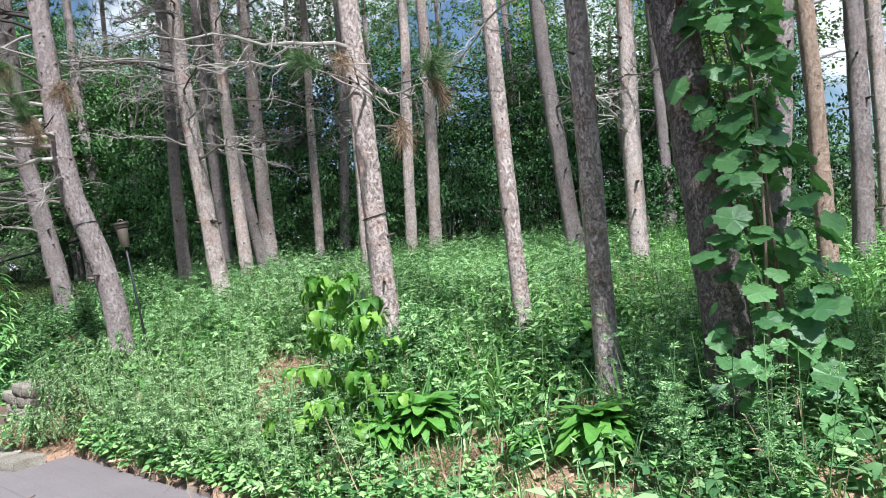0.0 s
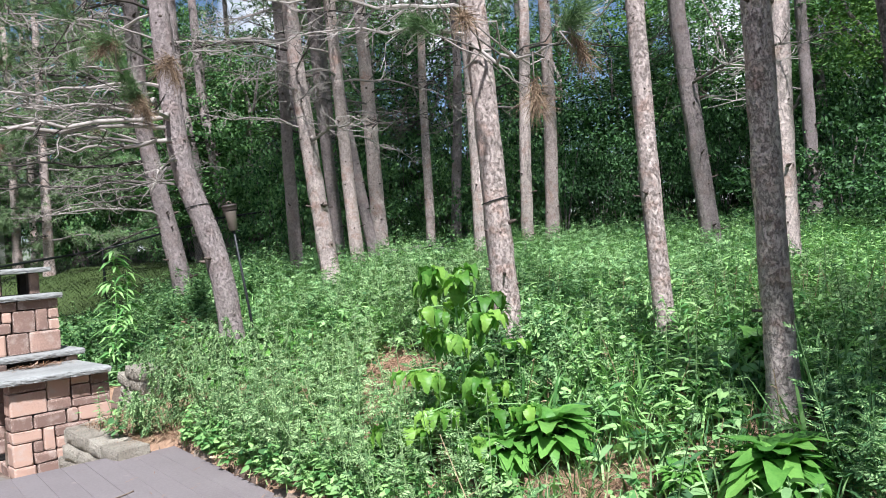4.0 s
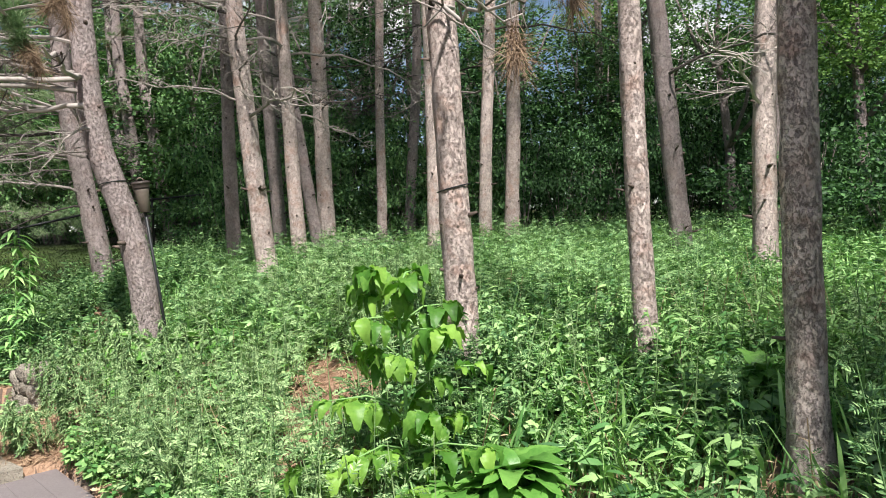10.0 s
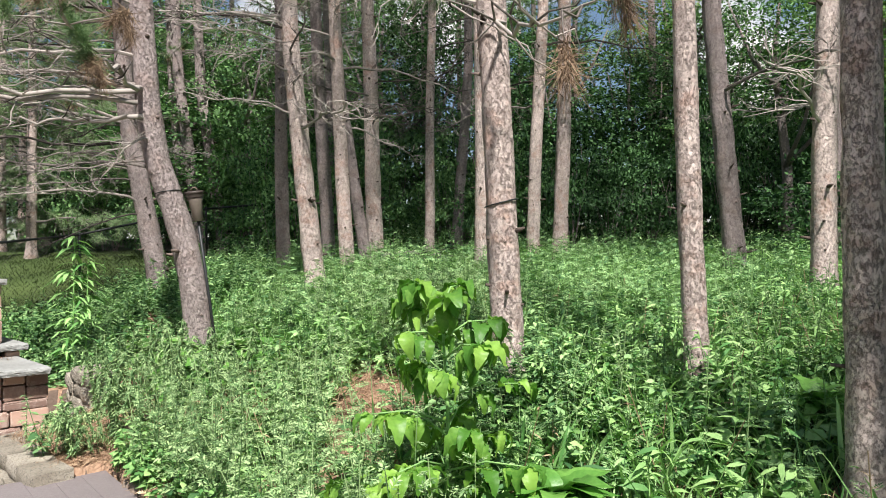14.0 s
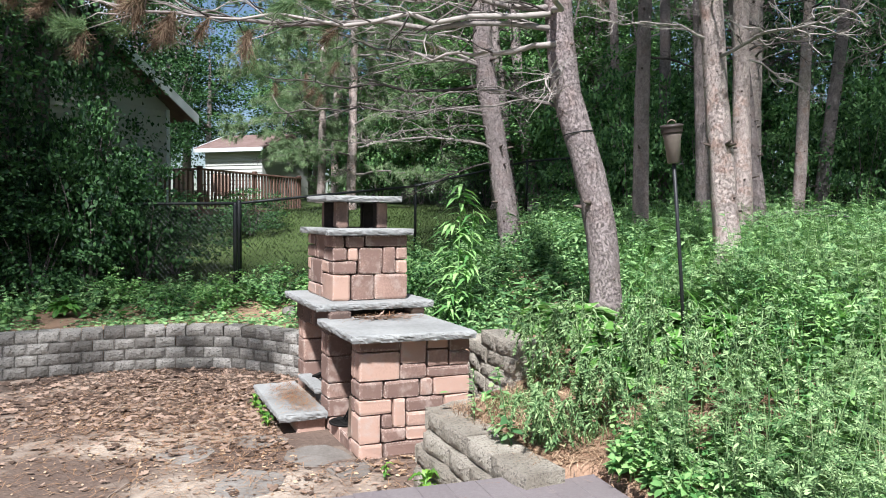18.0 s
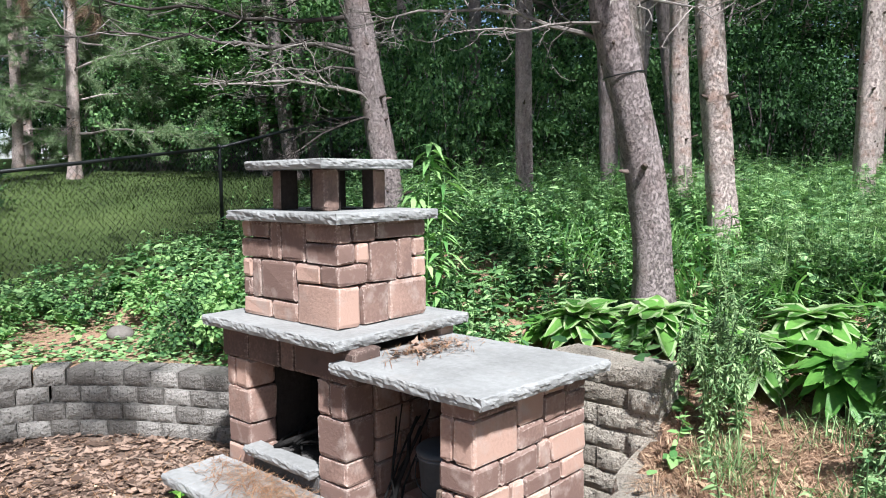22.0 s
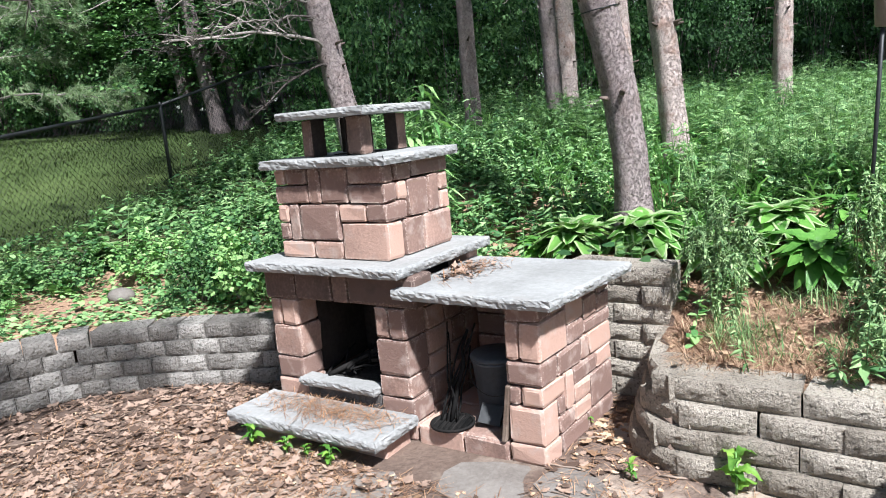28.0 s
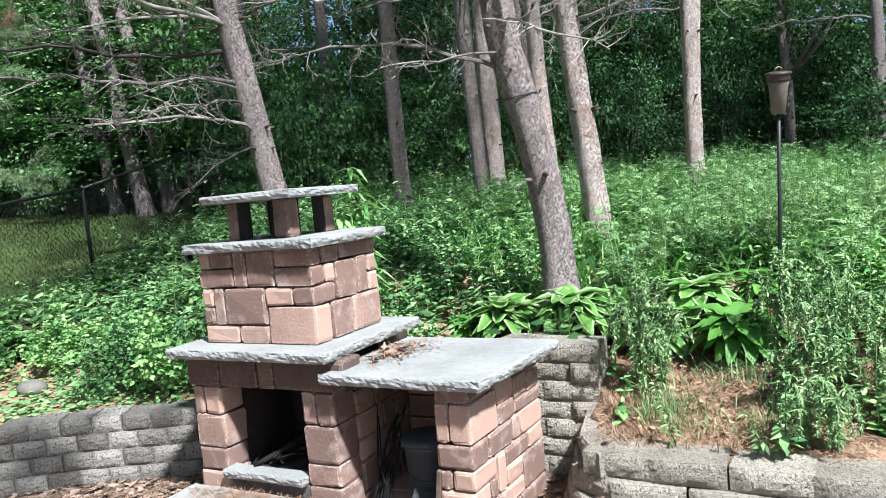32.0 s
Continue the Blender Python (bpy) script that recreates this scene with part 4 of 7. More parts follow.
# ---- pines ----
def twig_arrays(r, length, thick, droop, twigs, sub=True):
    """A bare branch along +x with side twigs: verts and faces."""
    verts, faces = [], []

    def put(v, f):
        n = len(verts)
        verts.extend(v)
        faces.extend(tuple(i + n for i in q) for q in f)

    pts = []
    y = z = 0.0
    for i in range(9):
        s = i / 8
        pts.append(Vector((length * s, y, z)))
        y += r.uniform(-0.11, 0.11) * length / 3
        z += (droop * (1 - 2.2 * s) + r.uniform(-0.7, 0.7)) * length / 22
    put(*tube_arrays(pts, [thick * (1 - 0.85 * i / 8) + 0.002 for i in range(9)], 6))
    for k in range(twigs):
        s = r.uniform(0.18, 0.98)
        i = min(int(s * 8), 7)
        p = pts[i].lerp(pts[i + 1], s * 8 - i)
        ln = length * r.uniform(0.14, 0.36) * (1.15 - s * 0.6)
        d = Vector((r.uniform(0.2, 0.9), r.choice((-1, 1)) * r.uniform(0.4, 1.0), r.uniform(-0.5, 0.45))).normalized()
        q = [p]
        for j in range(4):
            d = (d + Vector((r.uniform(-0.6, 0.6), r.uniform(-0.6, 0.6), r.uniform(-0.5, 0.6)))).normalized()
            q.append(q[-1] + d * ln / 4)
        put(*tube_arrays(q, [0.006, 0.005, 0.004, 0.003, 0.0018], 4))
        if sub:
            for _ in range(3):
                j = r.randrange(1, 5)
                e = (d + Vector((r.uniform(-1, 1), r.uniform(-1, 1), r.uniform(-0.6, 0.6)))).normalized()
                put(*tube_arrays([q[j], q[j] + e * ln * 0.2, q[j] + e * ln * 0.32 + Vector((0, 0, 0.03))], [0.003, 0.0025, 0.0015], 3))
    return verts, faces


def needles_mesh(name, centres, ways, count, length, width, rng):
    """Tufts of long needles round the given places."""
    n = len(centres) * count
    c = np.repeat(centres, count, axis=0) + rng.normal(0, 0.012, (n, 3))
    w = np.repeat(ways, count, axis=0) * 0.75 + rng.normal(0, 0.55, (n, 3))
    w = unit(w)
    side = unit(np.cross(w, rng.normal(0, 1, (n, 3)))) * width / 2
    L = length * rng.uniform(0.7, 1.15, (n, 1))
    tip = c + w * L - np.array([[0, 0, 1.0]]) * L * rng.uniform(0.0, 0.25, (n, 1))
    verts = np.stack([c - side, c + side, tip], axis=1).reshape(-1, 3)
    return fast_mesh(name, verts, np.arange(n * 3), np.full(n, 3))


rng = np.random.default_rng(7)
rp = random.Random(21)
DEAD = []
for k in range(9):
    v, f = twig_arrays(rp, 1.7, 0.015, 0.5, 17)
    me = bpy.data.meshes.new("dead_branch")
    me.from_pydata(v, [], f)
    me.materials.append(TWIG)
    DEAD.append(me)
BOUGH, BOUGH_NEEDLES, BOUGH_DRY = [], [], []
for k in range(4):
    v, f = twig_arrays(rp, 2.2, 0.024, 0.4, 16, False)
    me = bpy.data.meshes.new("bough")
    me.from_pydata(v, [], f)
    me.materials.append(TWIG)
    BOUGH.append(me)
    arr = np.array([tuple(p) for p in v])
    tips = arr[arr[:, 0] > 0.5]
    pick = tips[rng.choice(len(tips), 46)]
    ways = unit(np.stack([np.full(46, 0.7), pick[:, 1] * 1.2 + rng.normal(0, 0.3, 46), rng.normal(0.05, 0.3, 46)], axis=1))
    me = needles_mesh("needles", pick, ways, 46, 0.15, 0.0042, rng)
    me.materials.append(NEEDLE)
    BOUGH_NEEDLES.append(me)
    me = needles_mesh("dry_needles", pick[:7], ways[:7] * 0.4 + np.array([[0, 0, -0.8]]), 55, 0.15, 0.004, rng)
    me.materials.append(TUFT_DRY)
    BOUGH_DRY.append(me)
CROWN = []
for k in range(3):
    m = 300
    h = rng.uniform(0, 1, m)
    a = rng.uniform(0, 2 * np.pi, m)
    rad = (0.35 + 2.1 * (1 - h) ** 0.7) * np.sqrt(rng.uniform(0.15, 1, m))
    pos = np.stack([rad * np.cos(a), rad * np.sin(a), h * 5.5 - 0.15 * rad], axis=1)
    ways = unit(np.stack([np.cos(a), np.sin(a), rng.uniform(0.1, 0.8, m)], axis=1))
    me = needles_mesh("crown", pos, ways, 16, 0.30, 0.022, rng)
    me.materials.append(NEEDLE)
    CROWN.append(me)


def pine(bx, by, tx, ty, tz, dia, dead=4, boughs=0, low=2.4, high=6.5, tall=12.5, mat=None, label="", band=0.0, heading=None, crown=None, curve=0.0, group="pines of the grove", via=()):
    """A tall bare-stemmed pine. (tx, ty, tz) is a place on its stem higher up."""
    g = land_at(bx, by)
    r = random.Random(int(bx * 100) * 7 + int(by * 100))
    tree = thing("pine_tree", pose(bx, by, g), label or "tall red pine with a grey-pink flaking trunk", "tree", group)
    b = Vector((0, 0, -0.12))
    d = Vector((tx - bx, ty - by, 0)) / max(tz - g, 0.5)
    pts, rad, z = [], [], -0.12
    while z < tall:
        zz = max(z, 0)
        reach = min(zz, tz - g) + 0.45 * max(0.0, zz - (tz - g)) * math.exp(-max(0.0, zz - (tz - g)) / 6)
        bow = curve * math.sin(min(1.0, zz / max(tz - g, 1)) * math.pi)
        wob = 0.012 * math.sin(zz * 1.3 + bx * 5)
        pts.append(Vector((d.x * reach + wob + bow * d.x, d.y * reach + 0.01 * math.sin(zz * 1.7 + by), z)))
        if via:
            pts[-1].x = float(np.interp(g + zz, [p[0] for p in via], [p[1] for p in via])) - bx
            pts[-1].y = float(np.interp(g + zz, [p[0] for p in via], [p[2] for p in via])) - by
        flare = 1 + 0.35 * math.exp(-zz / 0.12)
        rad.append(dia / 2 * flare * (1 - 0.055 * zz))
        z += 0.16 if z < 5 else 0.7
    v, f = tube_arrays(pts, rad, 18, 0.07, r)
    n_ring = len(pts)
    # knots and stubs
    bark_faces = len(f)
    i = 3 + r.randrange(3)
    while i < min(n_ring - 2, 32):
        a = r.uniform(0, 2 * math.pi)
        for k in range(r.randrange(2, 6)):
            a += r.uniform(0.9, 1.8)
            o = Vector((math.cos(a), math.sin(a), r.uniform(0.0, 0.35)))
            p = pts[i].lerp(pts[i + 1], r.random()) + o * rad[i] * 0.86
            out = r.uniform(0.17, 0.28) if r.random() < 0.6 else r.uniform(0.35, 1.1)
            w, ff = tube_arrays([p, p + o * rad[i] * out], [dia * r.uniform(0.045, 0.10), dia * r.uniform(0.02, 0.045)], 7)
            n = len(v)
            v = v + w
            f = f + [tuple(q + n for q in u) for u in ff]
        i += r.randrange(2, 5)
    stem = mesh_object("trunk", v, f, mat or BARK, tree, smooth=True)
    stem.data.materials.append(KNOT)
    for k in range(bark_faces, len(f)):
        stem.data.polygons[k].material_index = 1

    def on_stem(z):
        for i in range(n_ring - 1):
            if pts[i + 1].z >= z:
                return pts[i], rad[i]
        return pts[-1], rad[-1]

    for k in range(dead):
        z = low - g + (high - low) * (k + r.uniform(0, 1)) / max(dead, 1)
        p, rr = on_stem(z)
        ang = r.uniform(0, 360) if heading is None or r.random() < 0.3 else heading + r.uniform(-50, 50)
        ob = new("dead_branch", r.choice(DEAD))
        ob.parent = tree
        s = r.uniform(0.6, 1.25)
        ob.matrix_basis = Matrix.Translation(p) @ pose(0, 0, 0, r.uniform(-30, 30), -r.uniform(-16, 12), ang) @ Matrix.Scale(s, 4)
    for k in range(boughs):
        z = low + 0.9 - g + (high - low) * (k + r.uniform(0, 1)) / max(boughs, 1)
        p, rr = on_stem(z)
        ang = r.uniform(0, 360) if heading is None else heading + r.uniform(-55, 55)
        i = r.randrange(4)
        s = r.uniform(0.8, 1.25)
        m = Matrix.Translation(p) @ pose(0, 0, 0, r.uniform(-20, 20), -r.uniform(-8, 10), ang) @ Matrix.Scale(s, 4)
        ob = new("bough", BOUGH[i])
        ob.parent = tree
        ob.matrix_basis = m
        nd = new("needles", BOUGH_NEEDLES[i])
        nd.parent = ob
        if k % 2 == 0:
            dn = new("dry_needles", BOUGH_DRY[i])
            dn.parent = ob
            dn["label"] = "rust-brown dead needle tufts"
    if band:
        p, rr = on_stem(band - g)
        p2, _ = on_stem(band - g + 0.3)
        ring = [p + Vector((math.cos(a) * (rr + 0.006), math.sin(a) * (rr + 0.006), 0.022 * math.cos(a))) for a in [2 * math.pi * i / 18 for i in range(19)]]
        tube("wire_band", ring, [0.0045] * 19, BLACK, tree, 5, "dark wire tied round the trunk")
    if crown or (crown is None and by > 6.0):
        c = new("crown", r.choice(CROWN))
        c.parent = tree
        c.matrix_basis = Matrix.Translation(Vector((pts[-1].x, pts[-1].y, tall - 4.8))) @ pose(0, 0, 0, 0, 0, r.uniform(0, 360)) @ Matrix.Diagonal((1.3, 1.3, 1.0, 1) if 9.5 < by < 15 else (1, 1, 1, 1))
    return tree


pine_a = pine(-1.475, 6.70, -1.563, 6.70, 3.02, 0.187, 5, 0, 2.9, 5, band=2.06, label="leaning pine with flaking pale bark and a dark wire band", heading=200)
pine(-0.462, 6.56, -0.518, 6.56, 2.97, 0.137, 1, 0, 3.2, 6, crown=False, label="slender pine with orange peeling bark and a hollow at its foot")
pine(-0.336, 5.15, -0.338, 5.15, 2.51, 0.143, 1, 0, 2.4, 5, crown=False, label="slender straight grey pine close to the deck")
pine(1.34, 10.8, 1.147, 10.8, 4.33, 0.25, 3, 0, 3.0, 7, mat=BARK_SHADED)
pine(1.85, 9.9, 1.964, 9.9, 4.03, 0.254, 3, 0, 3.0, 7)
pine(-0.28, 13.35, -0.12, 13.35, 5.2, 0.23, 4, 0, 3.2, 8)
pine(-0.76, 12.7, -0.54, 12.7, 5.0, 0.19, 4, 0, 3.2, 8)
pine(-1.47, 11.7, -1.44, 11.7, 4.6, 0.20, 4, 0, 3.2, 8)
pine(-1.80, 17.5, -1.5, 17.5, 5.6, 0.23, 3, 0, 3.2, 8, mat=BARK_SHADED)
pine(-2.315, 15.9, -2.177, 15.9, 6.0, 0.187, 5, 0, 3.8, 8)
pine(-3.345, 10.62, -3.595, 10.6, 4.3, 0.229, 18, 0, 3.2, 6, heading=250)
pine(-3.60, 12.85, -3.72, 12.85, 5.0, 0.20, 5, 0, 3.4, 7, mat=BARK_SHADED)
pine(-3.17, 11.85, -3.304, 11.85, 4.7, 0.19, 12, 0, 3.3, 7)
pine(-2.94, 12.3, -3.33, 12.3, 3.96, 0.168, 9, 0, 3.4, 7, mat=BARK_SHADED)
pine(-3.03, 13.8, -3.107, 13.8, 5.33, 0.263, 12, 0, 3.5, 8)
pine(0.02, 4.42, -0.13, 4.4, 2.73, 0.232, 2, 0, 3.0, 6, mat=BARK_SHADED, crown=False, label="thick pine trunk overgrown with wild grape vine")
pine(2.38, 7.0, 2.37, 7.0, 3.53, 0.17, 1, 0, 3.0, 6, mat=BARE_WOOD, label="dead bare trunk stripped to orange wood", crown=False, tall=9)
pine(2.25, 7.6, 2.583, 7.6, 3.74, 0.2, 2, 0, 3.0, 6, mat=BARK_SHADED)
pine(3.49, 8.0, 3.618, 8.0, 3.83, 0.22, 2, 0, 3.0, 6, mat=BARK_SHADED)
pine(4.9, 9.4, 5.0, 9.4, 4.2, 0.22, 2, 0, 3.0, 6)
pine_d = pine(-4.30, 9.56, -4.66, 9.38, 3.12, 0.262, 17, 2, 2.5, 5.5, band=2.36, mat=BARK_SHADED, label="crooked pine with a wire mark round its lower trunk", heading=195, via=((0.9, -4.29, 9.56), (1.4, -4.325, 9.548), (1.7, -4.37, 9.53), (2.0, -4.435, 9.51), (2.35, -4.54, 9.478), (2.7, -4.64, 9.445), (3.1, -4.685, 9.43), (3.6, -4.715, 9.42), (6.0, -4.85, 9.4), (13.0, -5.0, 9.4)))
pine_k = pine(-5.95, 12.70, -6.33, 12.6, 3.75, 0.29, 20, 9, 2.4, 6.5, mat=BARK_SHADED, label="leaning pine with long bare lower branches", heading=205)


def long_bough(tree, root, tip, sag, green, dry, seed, thick=0.026):
    """A long limb from root to tip, with twigs along it and tufts of needles near its end."""
    r = random.Random(seed)
    g = np.random.default_rng(seed)
    o = tree.matrix_basis.translation
    a, b = Vector(root) - o, Vector(tip) - o
    ln = (b - a).length
    pts = [a.lerp(b, i / 12) + Vector((r.uniform(-0.05, 0.05), r.uniform(-0.05, 0.05), -sag * math.sin(math.pi * i / 12) + r.uniform(-0.045, 0.045))) for i in range(13)]
    limb = tube("bough", pts, [thick * (1 - 0.75 * i / 12) for i in range(13)], TWIG, tree, 7)
    ends = []
    for k in range(int(ln * 7)):
        s = r.uniform(0.2, 1.0)
        p = pts[min(int(s * 12), 12)]
        d = ((b - a).normalized() * r.uniform(0.2, 0.9) + Vector((r.uniform(-0.8, 0.8), r.uniform(-0.8, 0.8), r.uniform(-0.5, 0.5)))).normalized()
        q = [p, p + d * 0.16, p + d * 0.3 + Vector((r.uniform(-0.08, 0.08), r.uniform(-0.08, 0.08), r.uniform(-0.02, 0.1))), p + d * r.uniform(0.36, 0.55)]
        tube("twig", q, [0.007, 0.006, 0.0045, 0.002], TWIG, limb, 4)
        if s > 0.55:
            ends.append(q[3])
    ends += [pts[-1], pts[-2]]
    for name, count, mat, fall, label in (("needle_tuft", green, NEEDLE, 0.1, ""), ("dry_needle_tuft", dry, TUFT_DRY, -0.9, "rust-brown dead needle tuft")):
        for k in range(count):
            c = r.choice(ends)
            w = Vector(((b - a).normalized().x * 0.6 + r.uniform(-0.5, 0.5), (b - a).normalized().y * 0.6 + r.uniform(-0.5, 0.5), fall + r.uniform(-0.2, 0.3))).normalized()
            me = needles_mesh(name, np.array([tuple(c + w * (0.03 * q)) for q in range(6)]), np.array([tuple(w * 1.3)] * 6), 46, 0.15, 0.0032, g)
            me.materials.append(mat)
            link_mesh(name, me, None, limb, label)


long_bough(pine_d, (-4.70, 9.36, 3.30), (-4.02, 6.60, 3.22), 0.10, 9, 6, 1)
long_bough(pine_d, (-4.68, 9.36, 3.20), (-8.5, 7.45, 3.32), 0.10, 15, 8, 2)
long_bough(pine_d, (-4.69, 9.36, 3.28), (-7.2, 7.85, 3.14), 0.05, 8, 7, 12)
long_bough(pine_d, (-4.72, 9.36, 3.36), (-6.6, 8.9, 3.40), -0.05, 0, 0, 3)
long_bough(pine_d, (-4.66, 9.36, 3.05), (-6.3, 9.7, 3.10), 0.02, 0, 0, 4)
long_bough(pine_a, (-1.56, 6.66, 2.95), (-1.22, 5.0, 2.62), 0.06, 2, 3, 5, 0.013)
long_bough(pine_a, (-1.56, 6.68, 2.98), (-1.85, 6.3, 3.02), 0.0, 3, 0, 6, 0.012)
long_bough(pine_k, (-6.25, 12.62, 3.35), (-9.9, 12.9, 3.75), 0.1, 6, 4, 7)
long_bough(pine_k, (-6.20, 12.62, 3.05), (-8.9, 11.6, 3.0), 0.0, 0, 0, 8)
long_bough(pine_k, (-6.28, 12.62, 3.6), (-9.2, 11.0, 4.3), 0.1, 10, 2, 9)
# pines farther off, by the lawn and behind the fence
for x, y, tx, tz, dia, n in ((-4.41, 13.55, -4.42, 5.0, 0.21, 3), (-4.40, 18.2, -4.5, 6.0, 0.24, 3), (-8.58, 20.9, -8.95, 5.8, 0.27, 6), (-7.96, 20.1, -8.46, 5.8, 0.32, 6), (-7.50, 20.3, -8.0, 5.8, 0.31, 6),
                             (-14.3, 26.8, -14.9, 6.0, 0.34, 3), (-13.2, 25.8, -13.5, 6.0, 0.34, 3), (-17.5, 29.0, -17.4, 7, 0.3, 3), (-5.6, 20.5, -5.8, 7, 0.24, 4), (-6.4, 22.0, -6.3, 7, 0.22, 4),
                             (-2.6, 21.5, -2.5, 7, 0.22, 3), (4.5, 14.6, 4.5, 6, 0.24, 2), (7.6, 12.0, 7.9, 5, 0.26, 2), (3.0, 20.6, 3.1, 7, 0.24, 2)):
    pine(x, y, tx, y, tz, dia, n, 1 if n > 3 else 0, 3.2, 8, mat=BARK_SHADED)
# pines with soft green masses of needles on the lawn side
SOFT, SOFT_NEEDLES = [], []
for k in range(3):
    v, f = twig_arrays(rp, 2.6, 0.022, 0.2, 26, False)
    me = bpy.data.meshes.new("bough")
    me.from_pydata(v, [], f)
    me.materials.append(TWIG)
    SOFT.append(me)
    arr = np.array([tuple(p) for p in v])
    tips = arr[arr[:, 0] > 0.35]
    pick = tips[rng.choice(len(tips), 120)]
    ways = unit(np.stack([np.full(120, 0.6), pick[:, 1] * 1.2 + rng.normal(0, 0.4, 120), rng.normal(0.0, 0.4, 120)], axis=1))
    me = needles_mesh("needles", pick, ways, 40, 0.17, 0.0075, rng)
    me.materials.append(NEEDLE_SOFT)
    SOFT_NEEDLES.append(me)


def soft_pine(x, y, low, high, count, dia=0.26):
    tree = pine(x, y, x + 0.1, y, 6.0, dia, 4, 0, low, high, tall=high + 1.5, label="pine with soft green masses of needles beside the lawn", crown=True, group="lawn pines")
    g = land_at(x, y)
    r = random.Random(int(x * 10))
    for k in range(count):
        z = low + (high - low) * (k + r.random()) / count - g
        i = r.randrange(3)
        ob = new("bough", SOFT[i])
        ob.parent = tree
        ob.matrix_basis = Matrix.Translation((0.05, 0, z)) @ pose(0, 0, 0, r.uniform(-25, 25), r.uniform(-6, 16), k * 137.5 + r.uniform(-20, 20)) @ Matrix.Scale(r.uniform(0.8, 1.3), 4)
        nd = new("needles", SOFT_NEEDLES[i])
        nd.parent = ob


for x, y, lo, hi, n in ((-12.6, 20.8, 2.6, 9.0, 26), (-14.9, 23.2, 2.6, 10.0, 26), (-16.0, 26.0, 3.2, 11.0, 26)):
    soft_pine(x, y, lo, hi, n)


# ---- broadleaf trees and shrubs ----
def clump_leaves(rng, clumps, per, size, spread, length, hollow=0.45):
    """Leaf arrays for a crown that fills an egg of half-axes size, in clumps."""
    c = rng.normal(0, 1, (clumps, 3))
    c = unit(c) * (hollow + (1 - hollow) * rng.uniform(0, 1, (clumps, 1)) ** 0.6) * np.asarray(size)[None, :]
    c *= 1 + 0.25 * rng.normal(0, 1, (clumps, 1))
    base = np.repeat(c, per, axis=0) + rng.normal(0, 1, (clumps * per, 3)) * np.asarray(spread)
    out = unit(base / np.asarray(size)[None, :])
    way = unit(out * 0.7 + rng.normal(0, 0.7, base.shape) + np.array([[0, 0, -0.25]]))
    nrm = unit(out * 0.5 + rng.normal(0, 0.5, base.shape) + np.array([[0, 0, 0.8]]))
    L = length * rng.uniform(0.65, 1.25, len(base))
    return base, way, nrm, L, L * rng.uniform(0.55, 0.75, len(base))


CROWNS = {}
for key, mat in (("dark", LEAF_DARK), ("mid", LEAF_MID), ("sun", LEAF_SUN)):
    CROWNS[key] = []
    for k in range(3):
        me = kites_mesh("crown", *clump_leaves(rng, 68, 60, (1.5, 1.5, 2.2), (0.25, 0.25, 0.09), 0.105, 0.35))
        me.materials.append(mat)
        CROWNS[key].append(me)
SHRUBS = {}
for key, mat in (("dark", LEAF_DARK), ("mid", LEAF_MID)):
    SHRUBS[key] = []
    for k in range(3):
        me = kites_mesh("foliage", *clump_leaves(rng, 44, 60, (0.9, 0.9, 0.95), (0.17, 0.17, 0.06), 0.085, 0.4))
        me.materials.append(mat)
        SHRUBS[key].append(me)
PERENNIAL = []
for k in range(3):
    me = leaves_mesh("foliage", *clump_leaves(rng, 60, 26, (0.9, 0.9, 0.95), 0.11, 0.12, 0.35))
    me.materials.append(LEAF_MID if k else BRIGHT)
    PERENNIAL.append(me)
STEM = []
for k in range(2):
    verts, faces = [], []
    for j in range(7):
        a = j * 0.9 + k
        q = [Vector((0.05 * math.cos(a), 0.05 * math.sin(a), -0.95)), Vector((0.25 * math.cos(a), 0.25 * math.sin(a), -0.3)), Vector((0.5 * math.cos(a), 0.5 * math.sin(a), 0.35))]
        w, ff = tube_arrays(q, [0.018, 0.012, 0.005], 5)
        n = len(verts)
        verts += w
        faces += [tuple(i + n for i in u) for u in ff]
    me = bpy.data.meshes.new("stems")
    me.from_pydata(verts, [], faces)
    me.materials.append(BARK_SHADED)
    STEM.append(me)


def broadleaf(x, y, high, wide, key, label, levels=((0.30, 1.0), (0.56, 0.95), (0.80, 0.7))):
    g = land_at(x, y)
    r = random.Random(int(x * 31 + y * 57))
    tree = thing("broadleaf_tree", pose(x, y, g, 0, 0, r.uniform(0, 360)), label, "tree", "trees behind the fence")
    top = high * 0.62
    tube("trunk", [(0, 0, -0.2), (r.uniform(-0.1, 0.1), 0.05, top * 0.4), (r.uniform(-0.3, 0.3), r.uniform(-0.3, 0.3), top), (0, 0, high * 0.85)], [0.02 * high, 0.016 * high, 0.010 * high, 0.02], BARK_SHADED, tree, 8)
    for k in range(4):
        a = r.uniform(0, 6.28)
        z = top * r.uniform(0.35, 0.9)
        tube("limb", [(0, 0, z), (0.4 * wide * math.cos(a), 0.4 * wide * math.sin(a), z + 0.12 * high), (0.7 * wide * math.cos(a), 0.7 * wide * math.sin(a), z + 0.3 * high)], [0.008 * high, 0.006 * high, 0.01], BARK_SHADED, tree, 6)
    for k, (dz, s) in enumerate(levels):
        c = new("crown", r.choice(CROWNS[key]))
        c.parent = tree
        c.matrix_basis = Matrix.Translation((r.uniform(-0.3, 0.3) * wide, r.uniform(-0.3, 0.3) * wide, high * dz)) @ pose(0, 0, 0, 0, 0, r.uniform(0, 360)) @ Matrix.Diagonal((wide * s / 1.6, wide * s / 1.6, high * 0.10, 1))
    return tree


